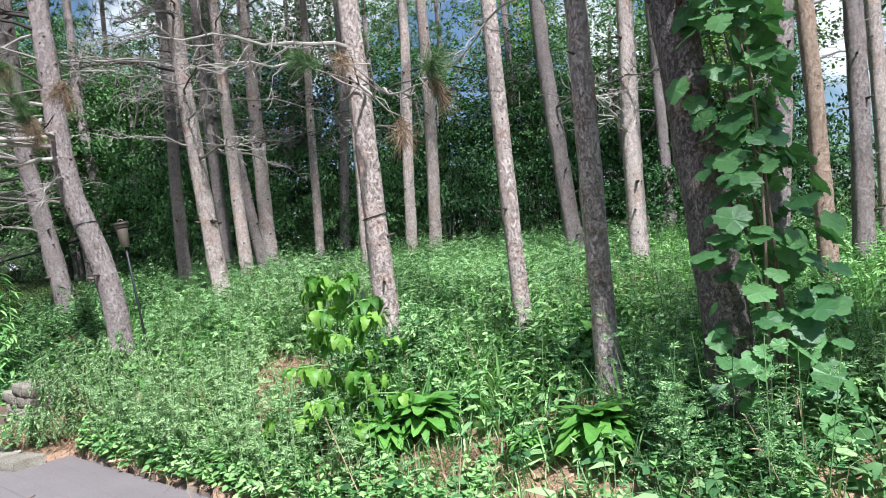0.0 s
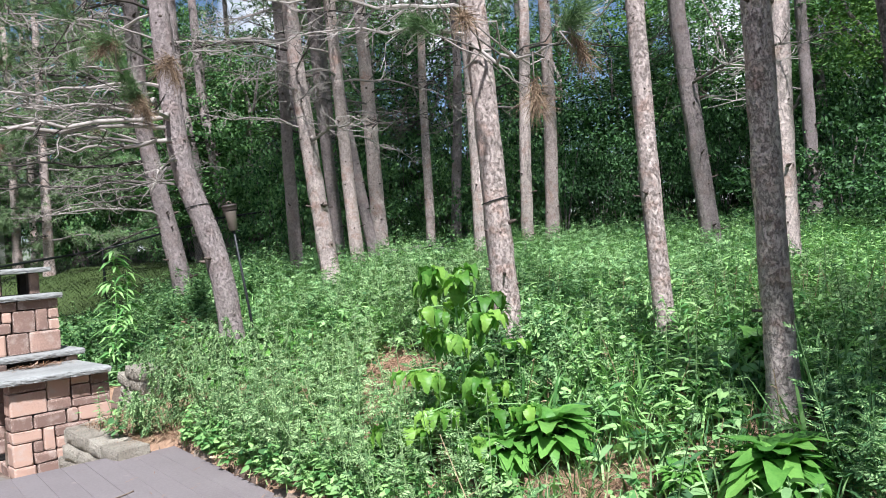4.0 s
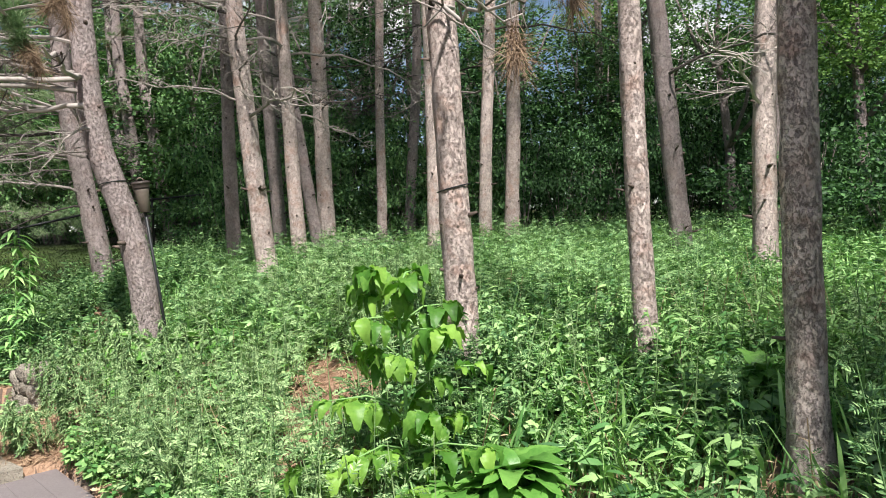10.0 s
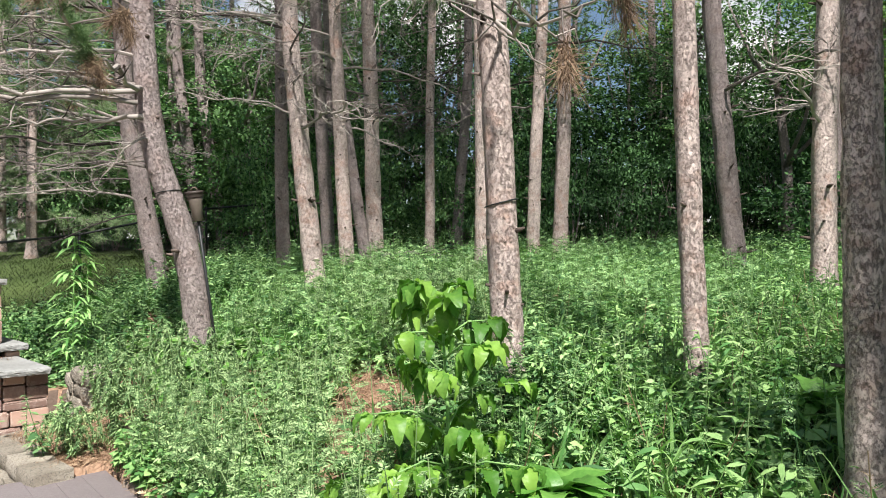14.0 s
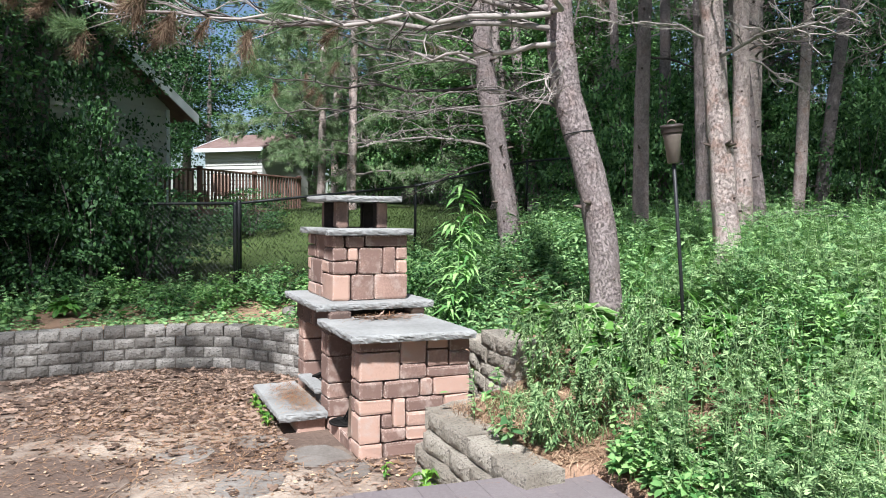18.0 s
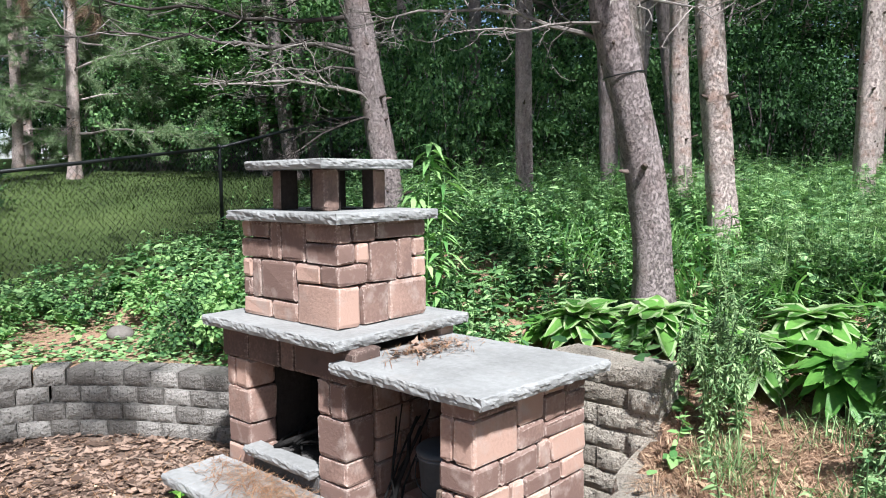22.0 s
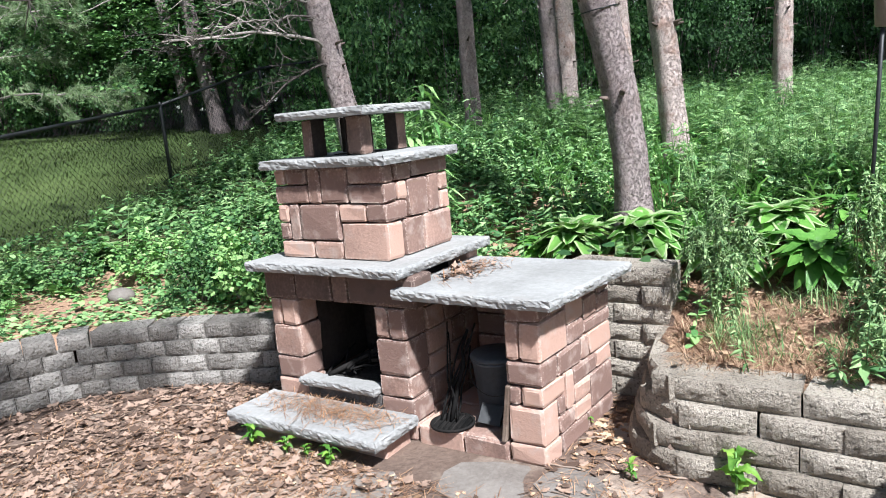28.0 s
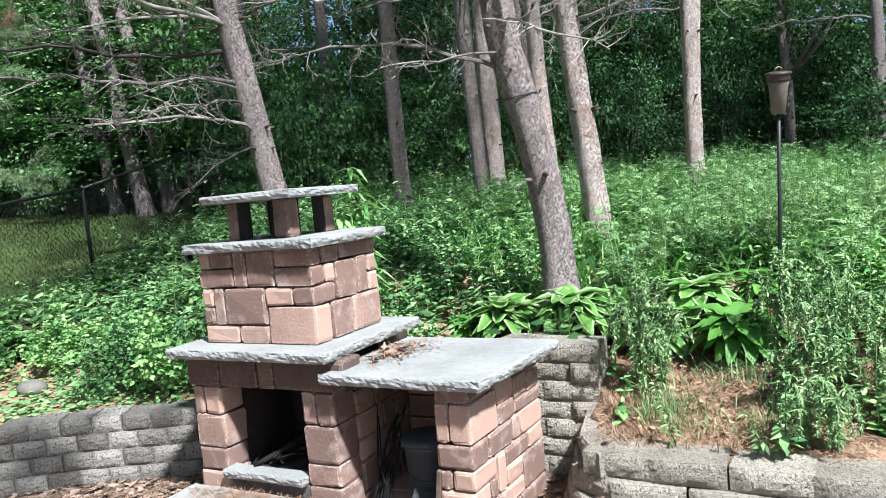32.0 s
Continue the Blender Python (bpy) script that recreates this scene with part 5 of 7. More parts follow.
def shrub(x, y, high, wide, key="mid", label="dense green woodland shrub", group="shrubs of the wood edge"):
    g = land_at(x, y)
    r = random.Random(int(x * 131 + y * 77))
    s = thing("shrub", pose(x, y, g, 0, 0, r.uniform(0, 360)), label, "shrub", group)
    m = Matrix.Translation((0, 0, high * 0.50)) @ Matrix.Diagonal((wide, wide, high * 0.52, 1))
    for name, me in (("branch_frame", r.choice(STEM)), ("foliage", r.choice(SHRUBS[key]))):
        c = new(name, me)
        c.parent = s
        c.matrix_basis = m
    return s


rb = random.Random(5)
# wood edge behind the fence
# Right of x = -1.5 always the dark leaf, whose colour carries the shade.
for i in range(15):
    x = -9.5 + i * 1.45 + rb.uniform(-0.4, 0.4)
    y = 20.2 + rb.uniform(0, 1.6) + (2.0 if x < -5 else 0)
    broadleaf(x, y, rb.uniform(5.2, 7.0) if x < -1.5 else rb.uniform(4.4, 6.0), rb.uniform(1.5, 2.0), "dark" if rb.random() < 0.4 or x > -1.5 else "mid", "leafy understorey tree at the edge of the wood")
for i in range(13):
    x = -12.0 + i * 2.1 + rb.uniform(-0.5, 0.5)
    if -11 < x < 3 and i % 3:
        continue
    broadleaf(x, 25 + rb.uniform(0, 3), rb.uniform(9.0, 12.5) * (0.60 if 6.0 < x < 12.0 else 0.86 if x > -1.0 else 1.0), rb.uniform(2.4, 3.2), "sun" if x > 3.0 else rb.choice(("dark", "mid", "mid")), "tall leafy tree deep in the wood")
for x, y, h in ((4.6, 16.8, 6.0), (6.6, 15.6, 6.8), (8.6, 17.0, 8.0), (7.2, 19.5, 8.5), (10.5, 15.0, 8.0)):
    broadleaf(x, y, h, 1.7, "sun" if x > 5 else "mid", "sunlit young birch with yellow-green leaves", ((0.60, 0.95), (0.82, 0.7)))
# Towards the right the shrubs take the dark leaf, standing in for low shade.
for i in range(26):
    x = -6.2 + i * 0.62 + rb.uniform(-0.2, 0.2)
    shrub(x, 17.3 + rb.uniform(0, 1.2), rb.uniform(1.5, 2.8), rb.uniform(0.7, 1.0), "mid" if x < -0.5 or (x < 2 and not i % 5) else "dark")
for i in range(20):
    shrub(-6.5 + i * 0.85 + rb.uniform(-0.2, 0.2), 19.6 + rb.uniform(-0.1, 0.5), rb.uniform(2.6, 3.8), rb.uniform(0.9, 1.2), "mid" if i < 7 else "dark")
for x, y, h in ((4.5, 11.8, 1.5), (5.5, 12.8, 2.2), (6.4, 11.0, 1.8), (7.0, 13.6, 2.6), (4.0, 14.2, 1.6), (8.2, 9.2, 2.2), (6.3, 8.0, 1.4), (5.2, 15.0, 2.4)):
    shrub(x, y, h, 0.95, "dark")
for i in range(9):
    x = -7.6 + i * 1.1 + rb.uniform(-0.4, 0.4)
    pine(x, 22.5 + rb.uniform(0, 2.5), x + 0.1, 22.5, 7, 0.2, 3, 0, 3.2, 7, tall=rb.uniform(9.0, 10.5), mat=BARK_SHADED, crown=True, label="farther pine with a thin dark crown", group="far pines")
for x, y, h in ((-10.9, 23.2, 6.5), (-9.7, 22.4, 7.0), (-8.6, 21.6, 6.5), (-12.2, 25.0, 7.5), (-7.2, 20.9, 6.0)):
    broadleaf(x, y, h, 1.8, "mid", "leafy understorey tree at the back of the lawn")
for i in range(12):
    shrub(-13.4 + i * 0.72 + rb.uniform(-0.2, 0.2), 23.4 - 0.22 * i + rb.uniform(-0.3, 0.3), rb.uniform(1.8, 3.0), rb.uniform(0.9, 1.1), "mid" if i % 3 else "dark", "dense green shrub at the back of the lawn")
# beyond the lawn and beside the neighbour's house
for i in range(16):
    x = -20 + i * 0.95
    broadleaf(x, 30.5 + rb.uniform(-1, 2), rb.uniform(5, 8), rb.uniform(1.7, 2.3), rb.choice(("dark", "dark", "mid")), "tree beyond the neighbour's lawn", ((0.32, 1.0), (0.66, 0.9)))
for i in range(14):
    shrub(-16.0 + i * 0.85, 27.6 + rb.uniform(-0.5, 0.5), rb.uniform(1.6, 3.2), 1.0, "mid")
# The last three stand out of view, made tall to shade the house wall.
for x, y, h in ((-12.6, 10.3, 5.2), (-13.4, 8.6, 11.5), (-12.2, 7.6, 10.0), (-13.6, 6.2, 12.0)):
    broadleaf(x, y, h, 1.25, "dark", "dark dense tree screening and shading the neighbour's house")
for x, y, h in ((-13.5, 11.6, 9.5), (-14.3, 12.8, 9.0), (-14.0, 10.2, 11.0), (-14.4, 14.2, 8.0)):
    broadleaf(x, y, h, 1.5, "dark", "tall tree shading the neighbour's house", ((0.50, 0.9), (0.68, 1.0), (0.86, 0.8)))
for x, y, h in ((-11.4, 12.7, 1.2), (-12.0, 12.2, 1.9), (-12.8, 11.4, 2.0), (-13.4, 10.6, 1.9), (-11.9, 10.6, 1.3), (-13.4, 13.0, 2.6), (-12.9, 12.3, 3.2), (-13.2, 11.2, 3.6), (-11.3, 11.9, 1.7), (-11.6, 11.2, 2.2), (-12.0, 11.6, 2.4), (-14.0, 13.8, 2.2)):
    shrub(x, y, h, 0.85, "dark", "dark shrub by the chain-link fence")
for x, y, h in ((-12.9, 16.7, 0.8), (-12.4, 16.1, 0.9)):
    shrub(x, y, h, 0.7, "dark", "low rounded shrub in the lawn bed", "lawn shrubs")
for i in range(9):
    broadleaf(-30 + i * 2.3, 33 + rb.uniform(-2, 2), rb.uniform(8, 13), rb.uniform(2.2, 3.0), "dark", "tall tree behind the neighbour's shed", ((0.40, 1.0), (0.72, 0.9)))
for x, y in ((-22.5, 23.5), (-24.5, 19.0), (-25.5, 28.5)):
    broadleaf(x, y, 9.0, 1.6, "dark", "tall leafy tree between house and shed")
# beside the patio: an unseen tree, added to shade the curved wall and shrubs
broadleaf(-9.0, 4.0, 12.0, 3.2, "dark", "unseen tall tree added to shade the patio", ((0.86, 0.75),))
# beside the deck: an unseen tree, added to shade the right-hand side of the bed
broadleaf(2.3, 1.3, 9.0, 1.75, "mid", "unseen leafy tree added beside the deck to shade the bed", ((0.62, 0.78), (0.78, 0.78)))
# behind the camera
for i in range(9):
    broadleaf(-16 + i * 3.6, -9 - (i % 2) * 2, rb.uniform(7, 9), 2.8, "mid", "tree behind the deck", ((0.45, 1.0),))
for i in range(6):
    broadleaf(9.5 + (i % 2), -4 + i * 3.0, rb.uniform(6, 8), 2.4, "mid", "tree beside the grove", ((0.5, 1.0),))

# ---- neighbour's house, deck and shed ----
house = thing("neighbour_house", pose(-15.6, 17.7, 0), "pale lap-sided house half hidden by trees", "house")
hz = land_at(-15.6, 15.0)
EAVE, RIDGE, WIDE = 4.25, 6.9, 10.0
bm = bmesh.new()
cs = [bm.verts.new(p) for p in ((-0.3, 0, hz - 0.3), (-0.3, -WIDE, hz - 0.3), (-0.3, -WIDE, EAVE), (-0.3, -WIDE / 2, RIDGE), (-0.3, 0, EAVE))]
f0 = bm.faces.new(cs)
ext = bmesh.ops.extrude_face_region(bm, geom=[f0])
for v in ext["geom"]:
    if isinstance(v, bmesh.types.BMVert):
        v.co.x -= 8.0
part("wall", bm, SIDING, house)
k, z = 0, hz + 0.1
while z < RIDGE - 0.15:
    half = WIDE / 2 if z < EAVE else WIDE / 2 * (RIDGE - z) / (RIDGE - EAVE)
    v = [(-0.298, -WIDE / 2 - half, z), (-0.298, -WIDE / 2 + half, z), (-0.298, -WIDE / 2 + half, z + 0.15), (-0.298, -WIDE / 2 - half, z + 0.15),
         (-0.272, -WIDE / 2 - half, z), (-0.272, -WIDE / 2 + half, z)]
    mesh_object("siding_board", v, [(0, 1, 5, 4), (4, 5, 2, 3), (0, 4, 3), (1, 2, 5)], SIDING, house)
    z += 0.15
for s in (0, 1):
    y0, y1 = (-WIDE / 2, 0.5) if s else (-WIDE / 2, -WIDE - 0.5)
    slope = (RIDGE - EAVE) / (WIDE / 2)
    ye = EAVE - 0.5 * slope
    v = [(0.15, y0, RIDGE + 0.12), (0.15, y1, ye + 0.12), (-8.4, y1, ye + 0.12), (-8.4, y0, RIDGE + 0.12), (0.15, y0, RIDGE - 0.02), (0.15, y1, ye - 0.06), (-8.4, y1, ye - 0.06), (-8.4, y0, RIDGE - 0.02)]
    mesh_object("roof", v, [(0, 1, 2, 3), (4, 7, 6, 5), (0, 4, 5, 1), (1, 5, 6, 2), (2, 6, 7, 3)], SHINGLE, house)
    v = [(0.16, y0, RIDGE + 0.10), (0.16, y1, ye + 0.10), (0.16, y1, ye - 0.14), (0.16, y0, RIDGE - 0.14), (0.19, y0, RIDGE + 0.10), (0.19, y1, ye + 0.10), (0.19, y1, ye - 0.14), (0.19, y0, RIDGE - 0.14)]
    mesh_object("fascia", v, [(0, 3, 2, 1), (4, 5, 6, 7), (0, 1, 5, 4), (3, 7, 6, 2)], TRIM, house)
part("corner_board", box(-0.30, -0.255, -0.1, 0.012, hz, EAVE - 0.1, 0.004), TRIM, house)
win = part("window", box(-0.27, -0.22, -6.2, -4.9, 2.2, 3.6, 0.01), TRIM, house)
part("pane", box(-0.218, -0.205, -6.1, -5.0, 2.3, 3.5), PANE, win)

shed = thing("garden_shed", pose(-19.6, 25.6, land_at(-19.6, 25.6)), "small grey lap-sided shed with a brown shingle roof", "shed")
sg = land_at(-19.6, 25.6)
SH = 4.0 - sg
part("wall", box(-1.05, 1.35, -0.6, 2.4, -0.2, SH, 0.01), SIDING, shed)
for i in range(int(SH / 0.13)):
    z = i * 0.13
    mesh_object("siding_board", [(-1.05, -0.601, z), (1.35, -0.601, z), (1.35, -0.601, z + 0.13), (-1.05, -0.601, z + 0.13), (-1.05, -0.63, z), (1.35, -0.63, z)],
                [(0, 4, 5, 1), (4, 3, 2, 5), (0, 3, 4), (1, 5, 2)], SIDING, shed)
for s in (-1, 1):
    v = [(-1.3, 0.9, SH + 0.62), (1.6, 0.9, SH + 0.62), (1.6, 0.9 + s * 1.8, SH - 0.02), (-1.3, 0.9 + s * 1.8, SH - 0.02)]
    w = [(x, y, z - 0.09) for x, y, z in v]
    mesh_object("roof", v + w, [(0, 1, 2, 3), (4, 7, 6, 5), (0, 3, 7, 4), (1, 5, 6, 2), (2, 6, 7, 3)], SHINGLE, shed)
    part("fascia", box(-1.3, 1.6, 0.9 + s * 1.81 - 0.015, 0.9 + s * 1.81 + 0.015, SH - 0.16, SH - 0.03, 0.003), TRIM, shed)
    mesh_object("rake_board", [(-1.33, 0.9, SH + 0.64), (-1.33, 0.9 + s * 1.82, SH), (-1.33, 0.9 + s * 1.82, SH - 0.16), (-1.33, 0.9, SH + 0.48),
                               (-1.30, 0.9, SH + 0.64), (-1.30, 0.9 + s * 1.82, SH), (-1.30, 0.9 + s * 1.82, SH - 0.16), (-1.30, 0.9, SH + 0.48)],
                [(0, 1, 2, 3), (4, 7, 6, 5), (0, 4, 5, 1), (1, 5, 6, 2), (2, 6, 7, 3)], TRIM, shed)
ndk = thing("neighbour_deck", pose(-14.2, 16.75, 0), "red-brown stained wooden deck with a slatted railing", "deck")
DZ = 1.78
part("platform", box(-3.4, 0.0, 0.0, 4.2, DZ - 0.06, DZ, 0.005), CEDAR, ndk)
part("rim_board", box(-0.03, 0.012, -0.01, 4.21, DZ - 0.26, DZ - 0.062, 0.005), CEDAR, ndk)
for y in (0.15, 2.1, 4.05):
    part("support_post", box(-0.25, -0.13, y - 0.06, y + 0.06, land_at(-14.4, 17) - 0.2, DZ - 0.062, 0.005), CEDAR, ndk)
for y in (0.05, 2.1, 4.15):
    part("rail_post", box(-0.1, 0.0, y - 0.05, y + 0.05, DZ, DZ + 0.95, 0.01), CEDAR, ndk)
part("top_rail", box(-0.11, 0.02, 0.0, 4.2, DZ + 0.86, DZ + 0.90, 0.005), CEDAR, ndk)
part("bottom_rail", box(-0.07, -0.03, 0.0, 4.2, DZ + 0.08, DZ + 0.15, 0.005), CEDAR, ndk)
for i in range(31):
    y = 0.16 + i * 0.129
    part("baluster", box(-0.03, 0.008, y - 0.019, y + 0.019, DZ + 0.04, DZ + 0.859), CEDAR, ndk)
part("top_rail", box(-1.3, -0.11, 0.0, 0.1, DZ + 0.86, DZ + 0.90, 0.005), CEDAR, ndk)
for i in range(9):
    x = -0.24 - i * 0.129
    part("baluster", box(x - 0.019, x + 0.019, 0.03, 0.06, DZ + 0.04, DZ + 0.859), CEDAR, ndk)
for y in (1.4, 2.9):
    ch = thing("patio_chair", pose(-15.6, 16.75 + y, DZ, 0, 0, 80), "tan cushioned patio chair on the neighbour's deck", "chair", "patio chairs")
    part("seat", box(-0.3, 0.3, -0.3, 0.3, 0.36, 0.46, 0.03), CUSHION, ch)
    part("backrest", box(-0.3, 0.3, 0.24, 0.34, 0.46, 0.95, 0.03), CUSHION, ch)
    for sx in (-1, 1):
        for sy in (-1, 1):
            part("leg", box(sx * 0.26 - 0.02, sx * 0.26 + 0.02, sy * 0.26 - 0.02, sy * 0.26 + 0.02, 0, 0.36), CEDAR, ch)

pile = thing("brush_pile", pose(-2.44, 13.43, land_at(-2.44, 13.43)), "low heap of bare cut branches in the weeds", "brush pile")
rq = random.Random(4)
for k in range(34):
    a = rq.uniform(-0.5, 0.5) + (math.pi if k % 2 else 0)
    c = Vector((rq.uniform(-0.4, 0.4), rq.uniform(-0.25, 0.25), rq.uniform(0.05, 0.34)))
    d = Vector((math.cos(a), math.sin(a), rq.uniform(-0.12, 0.2)))
    tube("branch", [c - d * 0.4, c + Vector((0, rq.uniform(-0.05, 0.05), 0.03)), c + d * 0.45], [0.012, 0.010, 0.004], TWIG, pile, 5)

g = land_at(-0.47, 6.56)
scar = thing("stump_hollow", pose(-0.475, 6.485, g + 0.06), "dark charred hollow at the slender pine's foot", "tree scar")
bm = bmesh.new()
bmesh.ops.create_icosphere(bm, subdivisions=2, radius=0.075)
for v in bm.verts:
    v.co = Vector((v.co.x * 0.8, v.co.y * 0.35, v.co.z * 1.7)) * (1 + 0.25 * noise.noise(v.co * 14))
part("burnt_bark", bm, KNOT, scar)

# ---- plants of the bed ----
TRUNKS = np.array([(-1.475, 6.7), (-0.46, 6.56), (-0.336, 5.15), (0.02, 4.42), (-4.3, 9.56), (-3.35, 10.6)])
rv = np.random.default_rng(12)


def scatter(n, x0, x1, y0, y1, near=0.06, keep=None):
    """Random places on the planted ground inside the box."""
    x, y = rv.uniform(x0, x1, n), rv.uniform(y0, y1, n)
    low, far = inside_and_far(x, y)
    ok = ~low & (far > near)
    ok &= ~((x < -5.2) & (y > np.interp(x, [p[0] for p in FENCE_LINE], [p[1] for p in FENCE_LINE]) - 0.2))
    ok &= np.min(np.hypot(x[:, None] - TRUNKS[None, :, 0], y[:, None] - TRUNKS[None, :, 1]), axis=1) > 0.13
    if keep is not None:
        ok &= keep(x, y, far)
    return x[ok], y[ok]


def stalks(name, x, y, high, per, leaf, narrow, mat, label):
    """Upright weeds: leaves set round many thin stalks, all in one mesh."""
    n = len(x)
    h = high * rv.uniform(0.45, 1.15, n)
    lean = rv.normal(0, 0.24, (n, 2))
    z = land(x, y)
    s = rv.uniform(0.12, 1.0, (n, per))
    bx = x[:, None] + lean[:, :1] * s * h[:, None]
    by = y[:, None] + lean[:, 1:] * s * h[:, None]
    bz = z[:, None] + s * h[:, None]
    a = rv.uniform(0, 2 * np.pi, (n, per))
    base = np.stack([bx, by, bz], axis=2).reshape(-1, 3)
    way = np.stack([np.cos(a), np.sin(a), rv.uniform(-0.35, 0.55, (n, per))], axis=2).reshape(-1, 3)
    nrm = np.stack([-0.3 * np.cos(a), -0.3 * np.sin(a), np.ones_like(a)], axis=2).reshape(-1, 3) + rv.normal(0, 0.25, (n * per, 3))
    L = (leaf * (1.25 - 0.7 * s) * rv.uniform(0.7, 1.3, (n, per))).ravel()
    me = leaves_mesh(name, base, way, nrm, L, L * narrow, 0.2, 0.22)
    ob = link_mesh(name, me, mat)
    tagged(ob, label, "weeds", kind="stuff")
    # the stalks themselves
    w = 0.004
    p0 = np.stack([x, y, z - 0.02], axis=1)
    p1 = np.stack([x + lean[:, 0] * h, y + lean[:, 1] * h, z + h], axis=1)
    vs = np.stack([p0 + [[w, 0, 0]], p0 + [[-w / 2, w, 0]], p0 + [[-w / 2, -w, 0]], p1 + [[w / 2, 0, 0]], p1 + [[-w / 4, w / 2, 0]], p1 + [[-w / 4, -w / 2, 0]]], axis=1).reshape(-1, 3)
    i = np.arange(n)[:, None] * 6
    q = np.concatenate([i + np.array([[0, 1, 4, 3]]), i + np.array([[1, 2, 5, 4]]), i + np.array([[2, 0, 3, 5]])], axis=1)
    st = link_mesh("stalks", fast_mesh("stalks", vs, q.ravel(), np.full(n * 3, 4)), mat, ob)
    tagged(st, kind="stuff")


HOSTAS = ((-3.84, 8.20, 1.55, 0, "lush green hosta in the mulch bed"), (-4.14, 8.66, 1.6, 1, "white-edged variegated hosta above the mulch"), (-4.42, 9.16, 1.6, 1, "white-edged variegated hosta behind the wall"),
          (-3.70, 8.76, 1.6, 1, "white-edged variegated hosta by the daylily"), (-4.78, 9.50, 1.5, 1, "white-edged variegated hosta behind the fireplace"), (-10.55, 9.85, 1.0, 0, "bright green hosta on the wall bed"),
          (-10.05, 10.75, 1.15, 1, "large white-edged hosta by the curved wall"), (-9.3, 11.3, 0.9, 1, "white-edged hosta near the fence"), (-8.5, 11.95, 1.2, 1, "white-edged hosta under the fence"),
          (-2.3, 5.85, 0.6, 0, "glossy green hosta at the deck edge"), (-1.40, 5.42, 1.35, 0, "broad green hosta beside the sapling"), (-0.63, 4.60, 1.25, 0, "lime green hosta at the foot of the vine tree"),
          (-0.95, 4.75, 0.5, 0, "green hosta among the weeds"), (-1.62, 5.40, 1.0, 0, "dark green broad-leaved hosta at the sapling's foot"), (-3.35, 8.55, 1.0, 0, "green hosta in the weeds"),
          (-4.95, 9.75, 1.0, 0, "green hosta under the leaning pine"), (-0.15, 5.9, 0.9, 0, "green hosta beneath the slender pine"), (0.55, 5.6, 0.9, 0, "green hosta in the shade"))


def patchy(x, y, k):
    """A smooth value from 0 to 1 that makes drifts of one kind of plant."""
    v = np.sin(x * 1.9 + k * 2.1) * np.sin(y * 1.6 - k * 1.3) + 0.6 * np.sin(x * 4.3 - k + 0.7 * y) * np.sin(y * 3.7 + k * 0.7)
    return 0.5 + 0.31 * v


def clear_of_plants(x, y):
    h = np.array([(p[0], p[1], (0.26 if p[0] < -3 else 0.22) * p[2]) for p in HOSTAS])
    return np.all(np.hypot(x[:, None] - h[None, :, 0], y[:, None] - h[None, :, 1]) > h[None, :, 2], axis=1)


STRAW_PATCHES = ((-3.42, 7.55, 0.22, 0.40), (-2.34, 7.15, 0.28, 0.62), (-1.25, 4.90, 0.34, 0.24), (-1.95, 5.15, 0.20, 0.16), (-2.05, 6.90, 0.20, 0.22), (-2.75, 6.15, 0.16, 0.14))


def bed(k, keep, sap=0.12):
    """Which places keep a plant: drifts of kind k, outside open mulch and single plants."""
    def choose(x, y, far):
        open_mulch = np.hypot((x + 4.33) / 0.36, (y - 7.74) / 0.44) < 1
        open_mulch |= np.hypot((x + 3.98) / 0.22, (y - 7.52) / 0.16) < 1
        ok = ~open_mulch & clear_of_plants(x, y) & (np.hypot(x + 1.84, y - 5.45) > sap)
        ok &= (far > 0.10) | (rv.uniform(0, 1, x.shape) < 0.6)
        near_wall = (x < -3.7) & (x > -5.6) & (y < 8.5) & (y > 6.6)
        ok &= ~near_wall | (rv.uniform(0, 1, x.shape) < (0.05 if k == 10 else 0.30))
        for px, py, ax, ay in STRAW_PATCHES:
            ok &= (np.hypot((x - px) / ax, (y - py) / ay) > 1) | (rv.uniform(0, 1, x.shape) < 0.06)
        low = (np.hypot((x + 0.76) / 0.46, (y - 4.18) / 0.50) < 1) | (np.hypot((x + 1.42) / 0.30, (y - 5.05) / 0.30) < 1)
        ok &= ~low | (rv.uniform(0, 1, x.shape) < (0.6 if k == 3 else 0.12))
        front = (x > -1.5) & (y < 6.1)
        ok &= ~front | (rv.uniform(0, 1, x.shape) < (0.38 if k in (1, 2, 7, 10) else 0.7))
        corner = (x < -1.9) & (x > -3.9) & (y < 8.8)
        ok &= ~corner | (rv.uniform(0, 1, x.shape) < (0.8 if k in (1, 14) else 0.45))
        if k in (4, 6, 8, 9, 10):
            ok &= ~((x < -6.25) & (y < 11.7 - 0.25 * (x + 5.7)))
        return ok & (rv.uniform(0, 1, x.shape) < np.clip((patchy(x, y, k) - keep) * 3 + 0.35, 0, 1))
    return choose


